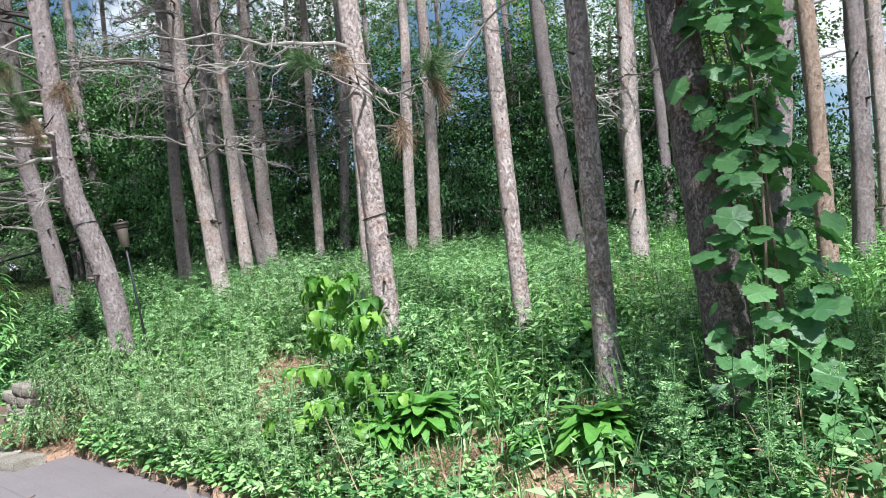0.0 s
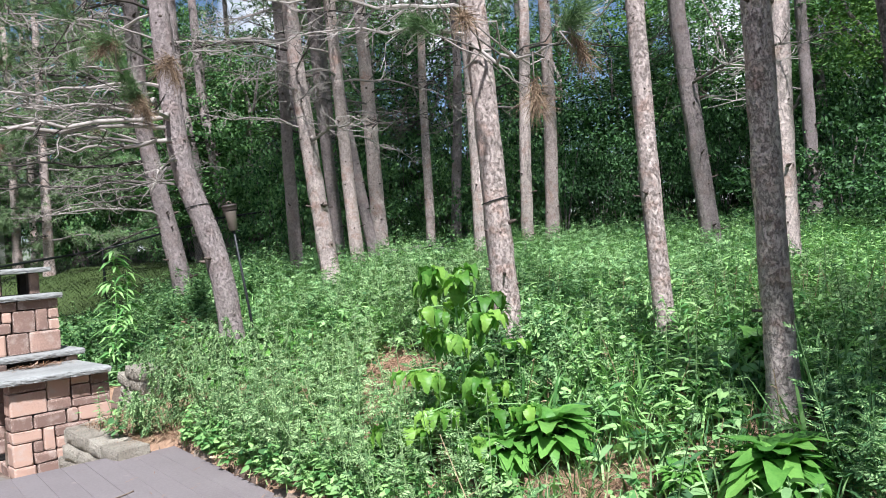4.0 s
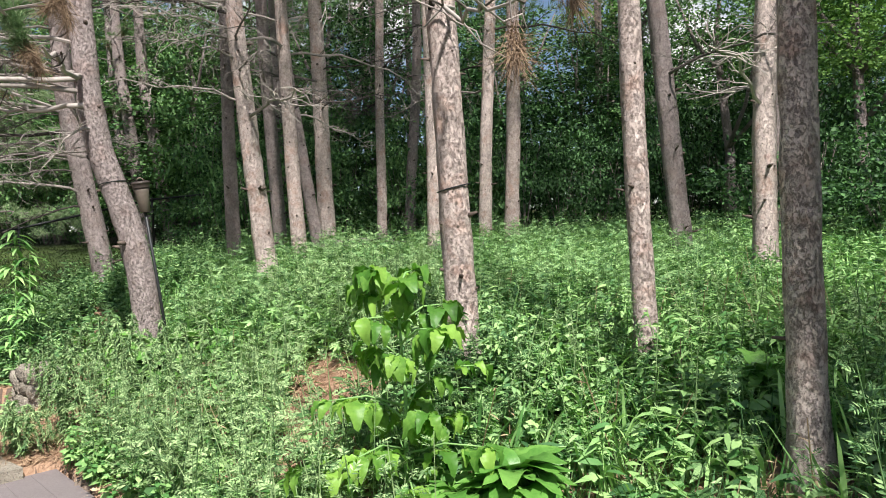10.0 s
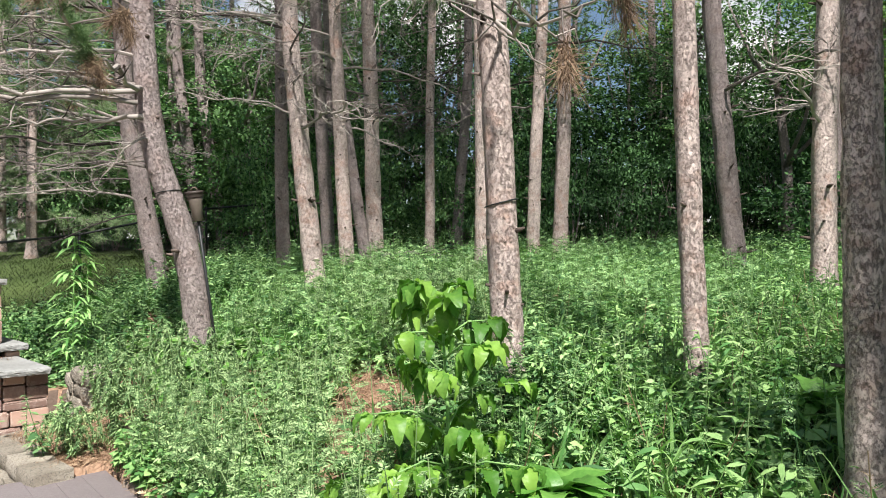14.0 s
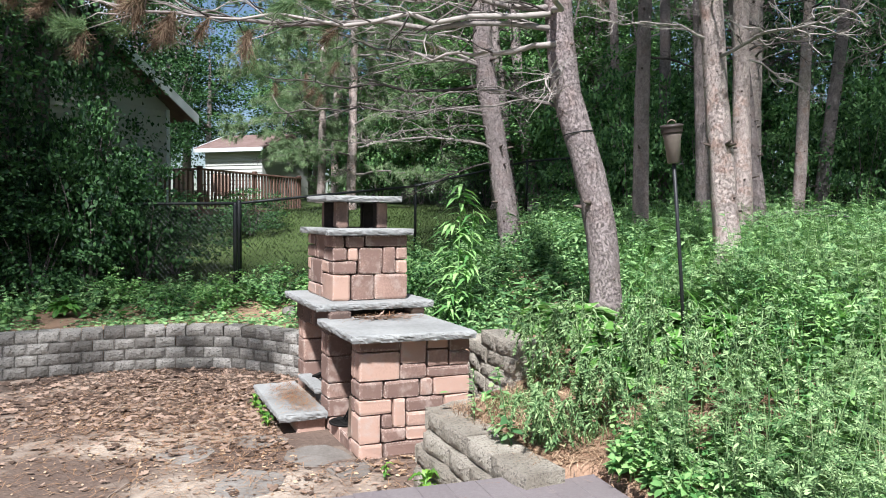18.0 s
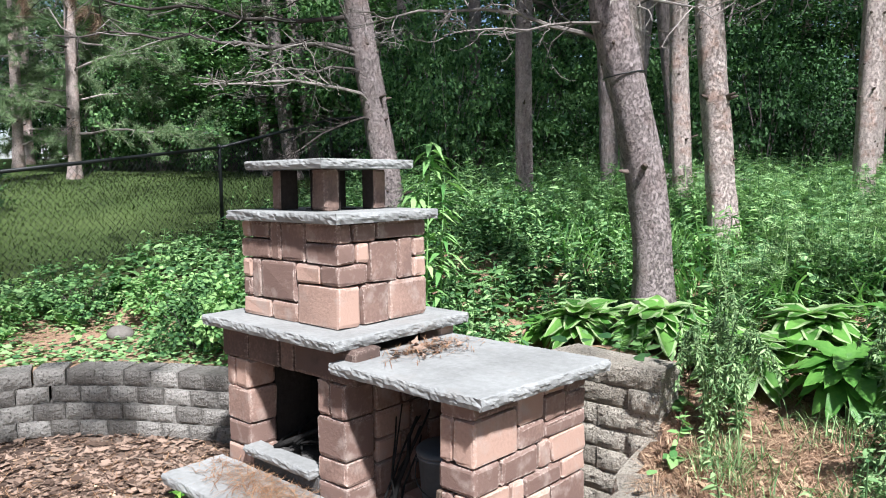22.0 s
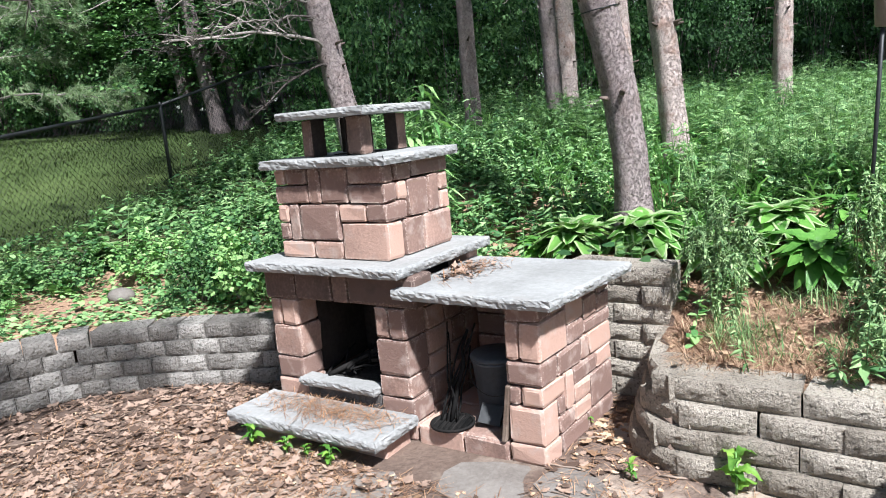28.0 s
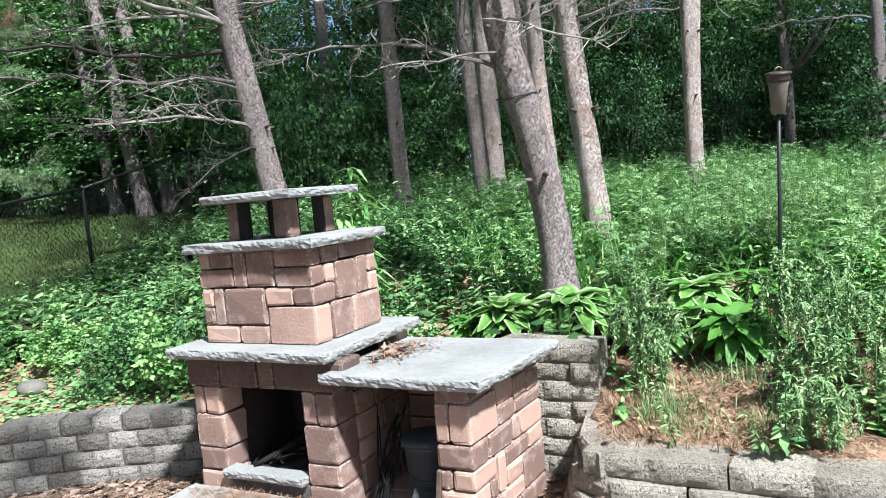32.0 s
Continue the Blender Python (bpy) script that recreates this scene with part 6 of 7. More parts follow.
def feathers(name, x, y, high, per, leaf, mat, label):
    """Upright weeds with feathery leaves: each leaf a rib with four pairs of narrow leaflets and one at its end."""
    n = len(x)
    h = high * rv.uniform(0.5, 1.2, n)
    lean = rv.normal(0, 0.16, (n, 2))
    z = land(x, y)
    s = np.sort(rv.uniform(0.08, 1.0, (n, per)), axis=1)
    a = rv.uniform(0, 2 * np.pi, (n, per))
    b = np.stack([x[:, None] + lean[:, :1] * s * h[:, None], y[:, None] + lean[:, 1:] * s * h[:, None], z[:, None] + s * h[:, None]], axis=2).reshape(-1, 3)
    d = unit(np.stack([np.cos(a), np.sin(a), rv.uniform(-0.35, 0.75, (n, per))], axis=2).reshape(-1, 3))
    ln = (leaf * (1.15 - 0.65 * s) * rv.uniform(0.7, 1.3, (n, per))).ravel()[:, None]
    side = unit(np.cross(d, rv.normal(0, 0.3, d.shape) + np.array([[0, 0, 1.0]])))
    up = np.cross(side, d)
    base, way, length = [b + d * ln * 0.75], [d - up * 0.15], [ln * 0.42]
    for q in (0.22, 0.40, 0.58, 0.74):
        for sgn in (-1, 1):
            base.append(b + d * ln * q - up * ln * 0.12 * q * q)
            way.append(side * sgn * 0.8 + d * 0.65 + rv.normal(0, 0.12, d.shape))
            length.append(ln * (0.46 - 0.5 * abs(q - 0.45)))
    base, way, length = np.concatenate(base), np.concatenate(way), np.concatenate(length)[:, 0]
    ob = link_mesh(name, kites_mesh(name, base, way, np.tile(up, (9, 1)), length, length * 0.30), mat)
    tagged(ob, label, "weeds", kind="stuff")
    w = 0.0035
    p0 = np.stack([x, y, z - 0.02], axis=1)
    p1 = p0 + np.stack([lean[:, 0] * h, lean[:, 1] * h, h + 0.02], axis=1)
    vs = np.stack([p0 + [[w, 0, 0]], p0 + [[-w / 2, w, 0]], p0 + [[-w / 2, -w, 0]], p1 + [[w / 2, 0, 0]], p1 + [[-w / 4, w / 2, 0]], p1 + [[-w / 4, -w / 2, 0]]], axis=1).reshape(-1, 3)
    i = np.arange(n)[:, None] * 6
    q = np.concatenate([i + np.array([[0, 1, 4, 3]]), i + np.array([[1, 2, 5, 4]]), i + np.array([[2, 0, 3, 5]])], axis=1)
    tagged(link_mesh("stalks", fast_mesh("stalks", vs, q.ravel(), np.full(n * 3, 4)), mat, ob), kind="stuff")


x, y = scatter(1500, -4.9, 1.5, 3.0, 9.2, 0.05, bed(1, 0.46))
stalks("bed_spike_weeds", x, y, 0.52, 44, 0.055, 0.26, PALE, "pale spiky weeds crowding the front of the bed")
x, y = scatter(1400, -4.9, 2.2, 2.8, 9.4, 0.06, bed(2, 0.44))
stalks("bed_weeds", x, y, 0.38, 30, 0.078, 0.46, WEED, "leafy green weeds in the front bed")
x, y = scatter(2000, -4.9, 2.2, 2.8, 9.0, 0.04, bed(3, 0.38))
stalks("bed_broad_weeds", x, y, 0.24, 22, 0.064, 0.66, BRIGHT, "broad-leaved low weeds in the bed")
x, y = scatter(520, -4.9, 1.5, 3.0, 8.8, 0.05, bed(5, 0.45))
stalks("dead_weed_stems", x, y, 0.42, 7, 0.06, 0.16, STRAW_STEM, "straw-brown dead weed stems among the green")
x, y = scatter(1500, -3.9, -1.5, 4.9, 9.6, 0.06, bed(14, 0.38))
feathers("feathery_weeds", x, y, 0.54, 17, 0.10, PALE, "feathery pale green weeds crowding the corner of the bed")
x, y = scatter(900, -3.7, 1.2, 3.0, 8.6, 0.10, bed(17, 0.40))
feathers("feathery_herbs", x, y, 0.38, 18, 0.09, WEED, "feathery green herbs in the bed")
x, y = scatter(34, -0.46, 0.06, 3.7, 4.7, 0.14)
feathers("tall_feathery_weeds", x, y, 0.62, 26, 0.095, WEED, "tall feathery weeds at the foot of the vine tree")
x, y = rv.normal(-1.475, 0.24, 130), rv.normal(6.62, 0.20, 130)
ok = np.hypot(x + 1.475, y - 6.70) > 0.12
stalks("foot_weeds", x[ok], y[ok], 0.46, 26, 0.075, 0.40, WEED, "green weeds round the foot of the leaning pine")
x, y = scatter(200, -1.7, 1.4, 3.4, 6.4, 0.10)
stalks("dock_leaves", x, y, 0.20, 8, 0.15, 0.28, WEED, "long dock leaves low among the weeds")
x, y = scatter(16000, -1.7, 1.6, 3.1, 6.6, 0.06, lambda x, y, far: rv.uniform(0, 1, x.shape) < patchy(x, y, 18))
n = len(x)
a = rv.uniform(0, 2 * np.pi, n)
tilt = rv.uniform(0.1, 0.7, n)
way = unit(np.stack([np.cos(a) * tilt, np.sin(a) * tilt, np.ones(n)], axis=1))
me = blades_mesh("front_grass", np.stack([x, y, land(x, y) - 0.02], axis=1), way, rv.uniform(0.12, 0.34, n), rv.uniform(0.005, 0.012, n), rv.uniform(0.3, 1.0, n))
tagged(link_mesh("front_grass", me, WEED), "loose grass in the shaded front of the bed", "grass", kind="stuff")
x, y = scatter(900, -6.6, -4.1, 9.1, 12.2, 0.12, bed(16, 0.2))
stalks("fringe_herbs", x, y, 0.34, 26, 0.07, 0.45, WEED, "soft green herbs behind the fireplace")
x, y = scatter(2500, 0.2, 7.0, -4.0, 3.2, 0.1)
stalks("side_weeds", x, y, 0.35, 12, 0.11, 0.5, WEED, "green weeds beside the deck")
x, y = scatter(4600, -9.0, 7.0, 7.5, 17.4, 0.4, bed(4, 0.46))
stalks("meadow_weeds", x, y, 0.40, 18, 0.115, 0.32, WEED, "knee-high green weeds under the pines")
x, y = scatter(3200, -9.0, 7.0, 7.0, 17.4, 0.4, bed(6, 0.42))
stalks("understorey_herbs", x, y, 0.32, 16, 0.10, 0.50, LEAF_MID, "soft broad-leaved herbs on the wood floor")
x, y = scatter(4200, -3.6, 4.8, 5.2, 12.8, 0.4, bed(7, 0.34))
stalks("clearing_herbs", x, y, 0.38, 22, 0.12, 0.24, BRIGHT, "bright long-leaved herbs in the sunny clearing")
x, y = scatter(1500, -9.0, 7.0, 9.5, 17.4, 0.4, bed(8, 0.5))
stalks("tall_meadow_weeds", x, y, 0.62, 22, 0.12, 0.30, WEED, "taller pale weeds among the pines")
x, y = scatter(2600, -4.0, 1.5, 8.2, 13.0, 0.3, bed(19, 0.36))
feathers("meadow_feathers", x, y, 0.52, 14, 0.14, WEED, "soft feathery weeds in the clearing")
x, y = scatter(40000, -4.6, 4.6, 4.5, 14.0, 0.5, bed(9, 0.36))
n = len(x)
a = rv.uniform(0, 2 * np.pi, n)
tilt = rv.uniform(0.1, 0.6, n)
way = unit(np.stack([np.cos(a) * tilt, np.sin(a) * tilt, np.ones(n)], axis=1))
me = blades_mesh("tall_grass", np.stack([x, y, land(x, y) - 0.02], axis=1), way, rv.uniform(0.2, 0.52, n), rv.uniform(0.008, 0.02, n), rv.uniform(0.3, 0.9, n))
tagged(link_mesh("tall_grass", me, GRASSY), "bright arching grass in the sunny clearing", "grass", kind="stuff")
x, y = scatter(6000, -3.9, 1.2, 2.6, 7.4, 0.02, lambda x, y, far: (far < 0.38) & (rv.uniform(0, 1, x.shape) < np.clip(patchy(x, y, 15) * 1.5 - 0.25, 0, 1)))
stalks("edge_weeds", x, y, 0.24, 18, 0.055, 0.62, BRIGHT, "small leafy weeds spilling over the deck's edge")
# thin grass inside the near wall
x, y = np.concatenate([rv.normal(-4.60, 0.10, 700), rv.normal(-4.18, 0.16, 500), rv.normal(-4.02, 0.12, 400)]), np.concatenate([rv.normal(7.92, 0.20, 700), rv.normal(7.42, 0.10, 500), rv.normal(7.95, 0.16, 400)])
low, far = inside_and_far(x, y)
ok = ~low & (far > 0.24)
x, y = x[ok], y[ok]
n = len(x)
a = rv.uniform(0, 2 * np.pi, n)
tilt = rv.uniform(0.1, 0.8, n)
way = unit(np.stack([np.cos(a) * tilt, np.sin(a) * tilt, np.ones(n)], axis=1))
me = blades_mesh("edge_grass", np.stack([x, y, land(x, y) - 0.01], axis=1), way, rv.uniform(0.06, 0.22, n), rv.uniform(0.003, 0.006, n), rv.uniform(0.4, 1.2, n))
tagged(link_mesh("edge_grass", me, PALE), "thin straggling grass inside the low wall", "grass", kind="stuff")
# low leaves that hide the soil
x, y = scatter(58000, -9.0, 8.0, 2.8, 18.6, 0.02, bed(10, 0.25))
n = len(x)
a = rv.uniform(0, 2 * np.pi, n)
base = np.stack([x, y, land(x, y) + rv.uniform(0.01, 0.16, n)], axis=1)
way = np.stack([np.cos(a), np.sin(a), rv.uniform(-0.2, 0.5, n)], axis=1)
nrm = np.stack([rv.normal(0, 0.35, n), rv.normal(0, 0.35, n), np.ones(n)], axis=1)
L = rv.uniform(0.05, 0.12, n)
tagged(link_mesh("ground_cover", leaves_mesh("ground_cover", base, way, nrm, L, L * 0.6, 0.15, 0.15), LEAF_MID), "low ground cover leaves over the bed", "ground cover", kind="stuff")
# bed behind the left wall
x, y = scatter(900, -11.5, -5.9, 8.4, 12.2, 0.9, bed(11, 0.52))
stalks("wall_bed_herbs", x, y, 0.30, 22, 0.085, 0.55, WEED, "leafy ground cover behind the curved wall")
x, y = scatter(320, -11.5, -5.9, 8.4, 12.2, 0.35, bed(12, 0.58))
stalks("wall_bed_bright_herbs", x, y, 0.20, 12, 0.09, 0.70, BRIGHT, "bright small-leaved herbs behind the curved wall")
x, y = scatter(22000, -11.5, -5.6, 8.2, 12.4, 0.12, bed(13, 0.30))
n = len(x)
a = rv.uniform(0, 2 * np.pi, n)
base = np.stack([x, y, land(x, y) + rv.uniform(0.0, 0.05, n)], axis=1)
way = np.stack([np.cos(a), np.sin(a), rv.uniform(-0.1, 0.3, n)], axis=1)
nrm = np.stack([rv.normal(0, 0.25, n), rv.normal(0, 0.25, n), np.ones(n)], axis=1)
L = rv.uniform(0.03, 0.07, n)
tagged(link_mesh("creeping_cover", leaves_mesh("creeping_cover", base, way, nrm, L, L * 0.8, 0.1, 0.1), WEED), "small creeping leaves on the wall-top bed", "ground cover", kind="stuff")
# lawn blades
x = rv.uniform(-15, -5, 30000)
y = rv.uniform(11.5, 22, 30000)
ok = (y > np.interp(x, [p[0] for p in FENCE_LINE], [p[1] for p in FENCE_LINE]) + 0.05)
x, y = x[ok], y[ok]
n = len(x)
a = rv.uniform(0, 2 * np.pi, n)
way = unit(np.stack([np.cos(a) * 0.5, np.sin(a) * 0.5, np.ones(n)], axis=1))
me = blades_mesh("lawn_grass", np.stack([x, y, land(x, y) - 0.01], axis=1), way, rv.uniform(0.04, 0.09, n), rv.uniform(0.008, 0.014, n), rv.uniform(0.1, 0.5, n))
tagged(link_mesh("lawn_grass", me, LAWN), "short lawn grass beyond the fence, coloured dark for shade", "grass", kind="stuff")


# ---- single plants ----
def broad_leaf_mesh(name, length, width, arch, mats, lobes=0, rib=0.12):
    """A large leaf along +x, cupped and arching, on a stalk; with a second material its margin differs."""
    nu, nw = 9, 6
    verts, faces, idx = [], [], []
    for i in range(nu + 1):
        s = i / nu
        half = width / 2 * (math.sin(math.pi * min(1, s ** 0.75)) ** 0.8 if s < 1 else 0)
        if lobes:
            half *= 1 + 0.28 * math.sin(s * math.pi * 2 * lobes) * (1 - s)
        for j in range(nw + 1):
            w = (j / nw - 0.5) * 2
            zz = arch * math.sin(s * math.pi * 0.9) * length - arch * 1.6 * s * s * length + abs(w) * half * rib * 2 + 0.012 * math.sin(s * 20 + j) * abs(w)
            verts.append((length * s, w * half, zz))
    for i in range(nu):
        for j in range(nw):
            a = i * (nw + 1) + j
            faces.append((a, a + nw + 1, a + nw + 2, a + 1))
            idx.append(1 if len(mats) > 1 and (j in (0, nw - 1)) else 0)
    me = bpy.data.meshes.new(name)
    me.from_pydata(verts, [], faces)
    for m in mats:
        me.materials.append(m)
    me.polygons.foreach_set("material_index", idx)
    me.polygons.foreach_set("use_smooth", [True] * len(faces))
    me.update()
    return me


HOSTA_LEAF = [broad_leaf_mesh("leaf", 0.27, 0.155, 0.30, (HOSTA_GREEN,)), broad_leaf_mesh("leaf", 0.24, 0.14, 0.40, (HOSTA_GREEN,))]
HOSTA_VAR = [broad_leaf_mesh("leaf", 0.28, 0.19, 0.32, (HOSTA_GREEN, HOSTA_WHITE)), broad_leaf_mesh("leaf", 0.25, 0.165, 0.42, (HOSTA_GREEN, HOSTA_WHITE))]
rh = random.Random(31)


def hosta(x, y, size, kinds, label, count=60):
    h = thing("hosta", pose(x, y, land_at(x, y) - 0.01, 0, 0, rh.uniform(0, 360)), label, "plant", "hostas")
    for k in range(count):
        s = k / count
        lf = new("leaf", rh.choice(kinds))
        lf.parent = h
        lf.matrix_basis = pose(0.04 * math.cos(k * 2.4), 0.04 * math.sin(k * 2.4), 0.05 + 0.06 * s, rh.uniform(-14, 14), -(6 + 58 * s + rh.uniform(-9, 9)), k * 137.5 + rh.uniform(-12, 12)) @ Matrix.Scale(0.64 * size * rh.uniform(0.7, 1.15), 4)
    return h


for x, y, s, v, lab in HOSTAS:
    hosta(x, y, s, HOSTA_VAR if v else HOSTA_LEAF, lab)

# leafy clumps on the wall bed
for x, y, h, w in ((-7.15, 10.32, 0.58, 0.40), (-7.50, 10.55, 0.50, 0.36), (-6.80, 10.40, 0.62, 0.42), (-7.35, 10.95, 0.55, 0.45), (-8.0, 11.45, 0.45, 0.42), (-8.75, 11.55, 0.45, 0.42), (-9.25, 11.0, 0.40, 0.38), (-9.6, 10.4, 0.38, 0.36), (-10.5, 10.6, 0.4, 0.4), (-6.5, 11.0, 0.55, 0.45)):
    s = thing("leafy_perennial", pose(x, y, land_at(x, y), 0, 0, rh.uniform(0, 360)), "dense green perennial clump above the curved wall", "plant", "wall bed perennials")
    for name, me in (("branch_frame", STEM[0]), ("foliage", rh.choice(PERENNIAL))):
        c = new(name, me)
        c.parent = s
        c.matrix_basis = Matrix.Translation((0, 0, h * 0.5)) @ Matrix.Diagonal((w, w, h * 0.55, 1))

# daylily fountains by the stepped wall
rl = np.random.default_rng(3)
for x, y in ((-3.98, 9.2), (-3.55, 9.25), (-4.2, 9.0)):
    n = 60
    a = rl.uniform(0, 2 * np.pi, n)
    way = unit(np.stack([np.cos(a) * 0.45, np.sin(a) * 0.45, np.ones(n)], axis=1))
    me = blades_mesh("strap_foliage", rl.normal(0, 0.03, (n, 3)) * np.array([[1, 1, 0]]), way, rl.uniform(0.4, 0.65, n), rl.uniform(0.014, 0.022, n), rl.uniform(0.7, 1.4, n))
    d = thing("daylily", pose(x, y, land_at(x, y)), "arching strap-leaved daylily clump", "plant", "daylilies")
    tagged(link_mesh("strap_foliage", me, GRASSY, d), kind="stuff")

# tall bright weeds behind the chimney
for x, y, top in ((-5.76, 9.98, 1.95), (-5.66, 10.05, 1.72), (-5.86, 10.06, 1.6)):
    h = top - land_at(x, y)
    w = thing("tall_weed", pose(x, y, land_at(x, y)), "tall pale green weed with drooping long leaves", "plant", "tall weeds")
    tube("stem", [(0, 0, -0.02), (0.02, 0.01, h * 0.5), (0.05, 0.0, h)], [0.008, 0.006, 0.003], GRASSY, w, 6)
    n = 60
    s = rl.uniform(0.2, 1, n)
    a = rl.uniform(0, 2 * np.pi, n)
    base = np.stack([0.05 * s, 0 * s, h * s], axis=1)
    way = np.stack([np.cos(a), np.sin(a), 0.35 - 0.2 * s], axis=1)
    me = leaves_mesh("leaves", base, way, np.tile([0.0, 0, 1.0], (n, 1)), rl.uniform(0.16, 0.28, n), rl.uniform(0.03, 0.05, n), 0.15, 0.55)
    tagged(link_mesh("leaves", me, GRASSY, w), kind="stuff")

# drooping weeds along the near wall and the deck
for x, y, h in ((-4.56, 8.10, 0.55), (-4.50, 8.20, 0.62), (-4.42, 8.12, 0.5), (-4.05, 7.38, 0.5), (-4.12, 7.46, 0.42), (-3.95, 7.48, 0.55), (-3.62, 7.45, 0.5), (-3.5, 7.75, 0.6), (-3.85, 7.9, 0.5), (-3.4, 7.2, 0.6), (-3.25, 7.5, 0.62), (-3.82, 7.80, 0.62), (-4.30, 7.22, 0.32), (-4.22, 7.14, 0.3), (-4.3, 8.45, 0.6)):
    w = thing("drooping_weed", pose(x, y, land_at(x, y)), "thin weed with nodding pale green spikes", "plant", "drooping weeds")
    for k in range(7):
        a = rl.uniform(0, 6.28)
        d = rl.uniform(0.04, 0.13)
        hh = h * rl.uniform(0.7, 1.1)
        top = Vector((d * math.cos(a), d * math.sin(a), hh))
        end = top + Vector((0.07 * math.cos(a), 0.07 * math.sin(a), -0.17))
        pts = [Vector((0, 0, -0.02)), Vector((d * 0.4 * math.cos(a), d * 0.4 * math.sin(a), hh * 0.6)), top, top.lerp(end, 0.5) + Vector((0, 0, 0.035)), end]
        st = tube("stem", pts, [0.004, 0.0035, 0.003, 0.0025, 0.0015], PALE, w, 4)
        arr = np.array([tuple(p) for p in pts])
        n = 60
        s = rl.uniform(0.3, 2.3, n)
        i0 = np.minimum(s.astype(int), 3)
        base = arr[i0] + (arr[i0 + 1] - arr[i0]) * (s - i0)[:, None]
        b = rl.uniform(0, 2 * np.pi, n)
        way = np.stack([np.cos(b), np.sin(b), rl.uniform(-0.5, 0.5, n)], axis=1)
        tagged(link_mesh("leaves", leaves_mesh("leaves", base, way, rl.normal(0, 0.3, (n, 3)) + np.array([[0, 0, 1.0]]), rl.uniform(0.025, 0.06, n), rl.uniform(0.006, 0.013, n), 0.15, 0.3), PALE, st), kind="stuff")
        n = 110
        s = rl.uniform(1.9, 4, n)
        i0 = np.minimum(s.astype(int), 3)
        base = arr[i0] + (arr[i0 + 1] - arr[i0]) * (s - i0)[:, None]
        way = rl.normal(0, 0.7, (n, 3)) + np.array([[0, 0, -0.5]])
        tagged(link_mesh("flower_spike", leaves_mesh("flower_spike", base, way, rl.normal(0, 0.5, (n, 3)) + np.array([[0, 0, 1.0]]), rl.uniform(0.014, 0.028, n), rl.uniform(0.006, 0.011, n), 0.15, 0.2), PALE, st), kind="stuff")

# sapling with large yellow-green leaves
SAP = [broad_leaf_mesh("leaf", 0.17, 0.10, 0.22, (SAPLING_LEAF,)), broad_leaf_mesh("leaf", 0.145, 0.085, 0.35, (SAPLING_LEAF,)), broad_leaf_mesh("leaf", 0.16, 0.075, 0.28, (SAPLING_LEAF,))]
sx, sy = -1.84, 5.55
sg = land_at(sx, sy)
sap = thing("sapling", pose(sx, sy, sg), "young sapling with large yellow-green leaves", "sapling")
sap_top = 1.52 - sg
tube("stem", [(0, 0, -0.03), (0.02, 0.01, sap_top * 0.5), (0.0, 0, sap_top)], [0.011, 0.008, 0.004], GRASSY, sap, 7)
rs = random.Random(8)
for k in range(26):
    s = 0.06 + 0.94 * min(1.0, (k + rs.uniform(-0.9, 0.9)) / 25)
    a = k * 2.4
    ln = (0.48 - 0.35 * s) * rs.uniform(0.6, 1.15)
    p = Vector((0.01, 0, sap_top * s))
    e = p + Vector((math.cos(a) * ln, math.sin(a) * ln, 0.07))
    tube("twig", [p, p.lerp(e, 0.5) + Vector((0, 0, 0.03)), e], [0.005, 0.004, 0.002], GRASSY, sap, 5)
    for j in range(3):
        q = p.lerp(e, 0.45 + 0.275 * j)
        hang = rs.uniform(5, 55)
        for turn in ((0, -52, 52), (0, -40, 40, -95, 95))[rs.randrange(2)]:
            lf = new("leaf", rs.choice(SAP))
            lf.parent = sap
            lf.matrix_basis = Matrix.Translation(q) @ pose(0, 0, 0, rs.uniform(-25, 25), hang + rs.uniform(-12, 25), math.degrees(a) + turn + rs.uniform(-18, 18)) @ Matrix.Scale(rs.uniform(0.45, 0.80), 4)

# wild grape vine on the thick pine
VL = []
for k in range(3):
    r = random.Random(k + 40)
    pts = [(0, 0)]
    half_leaf = ((-0.06, 0.26), (0.06, 0.46), (0.20, 0.50), (0.28, 0.64), (0.42, 0.58), (0.52, 0.62), (0.60, 0.46), (0.72, 0.48), (0.76, 0.30), (0.88, 0.22))
    shape = half_leaf + ((1.02, 0.0),) + tuple((a, -b) for a, b in reversed(half_leaf))
    verts = [(0.0, 0, 0), (0.42, 0, -0.02)]
    for a, b in shape:
        verts.append(((a - 0.05) + r.uniform(-0.03, 0.03), b + r.uniform(-0.03, 0.03), -0.12 * (a * a + b * b) + r.uniform(-0.03, 0.03)))
    n = len(shape)
    faces = [(1, 2 + i, 3 + i) for i in range(n - 1)] + [(1, 0, 2), (1, 1 + n, 0)]
    me = bpy.data.meshes.new("leaf")
    me.from_pydata([(x * 0.17, y * 0.17, z * 0.17) for x, y, z in verts], [], faces)
    me.materials.append(VINE_LEAF)
    me.update()
    VL.append(me)
vx, vy = 0.10, 4.36
vg = land_at(vx, vy)
vine = thing("grape_vine", pose(vx, vy, vg), "wild grape vine with broad lobed leaves climbing the trunk", "vine")
rv2 = random.Random(77)
for k in range(5):
    a = -2.2 + k * 0.55
    pts = []
    for i in range(9):
        z = -0.03 + i * 0.33
        pts.append(Vector((-0.055 * z + 0.13 * math.cos(a + i * 0.3) + 0.03, -0.02 * z + 0.14 * math.sin(a + i * 0.3), z)))
    tube("vine_stem", pts, [0.009 - 0.0006 * i for i in range(9)], STICK, vine, 6)
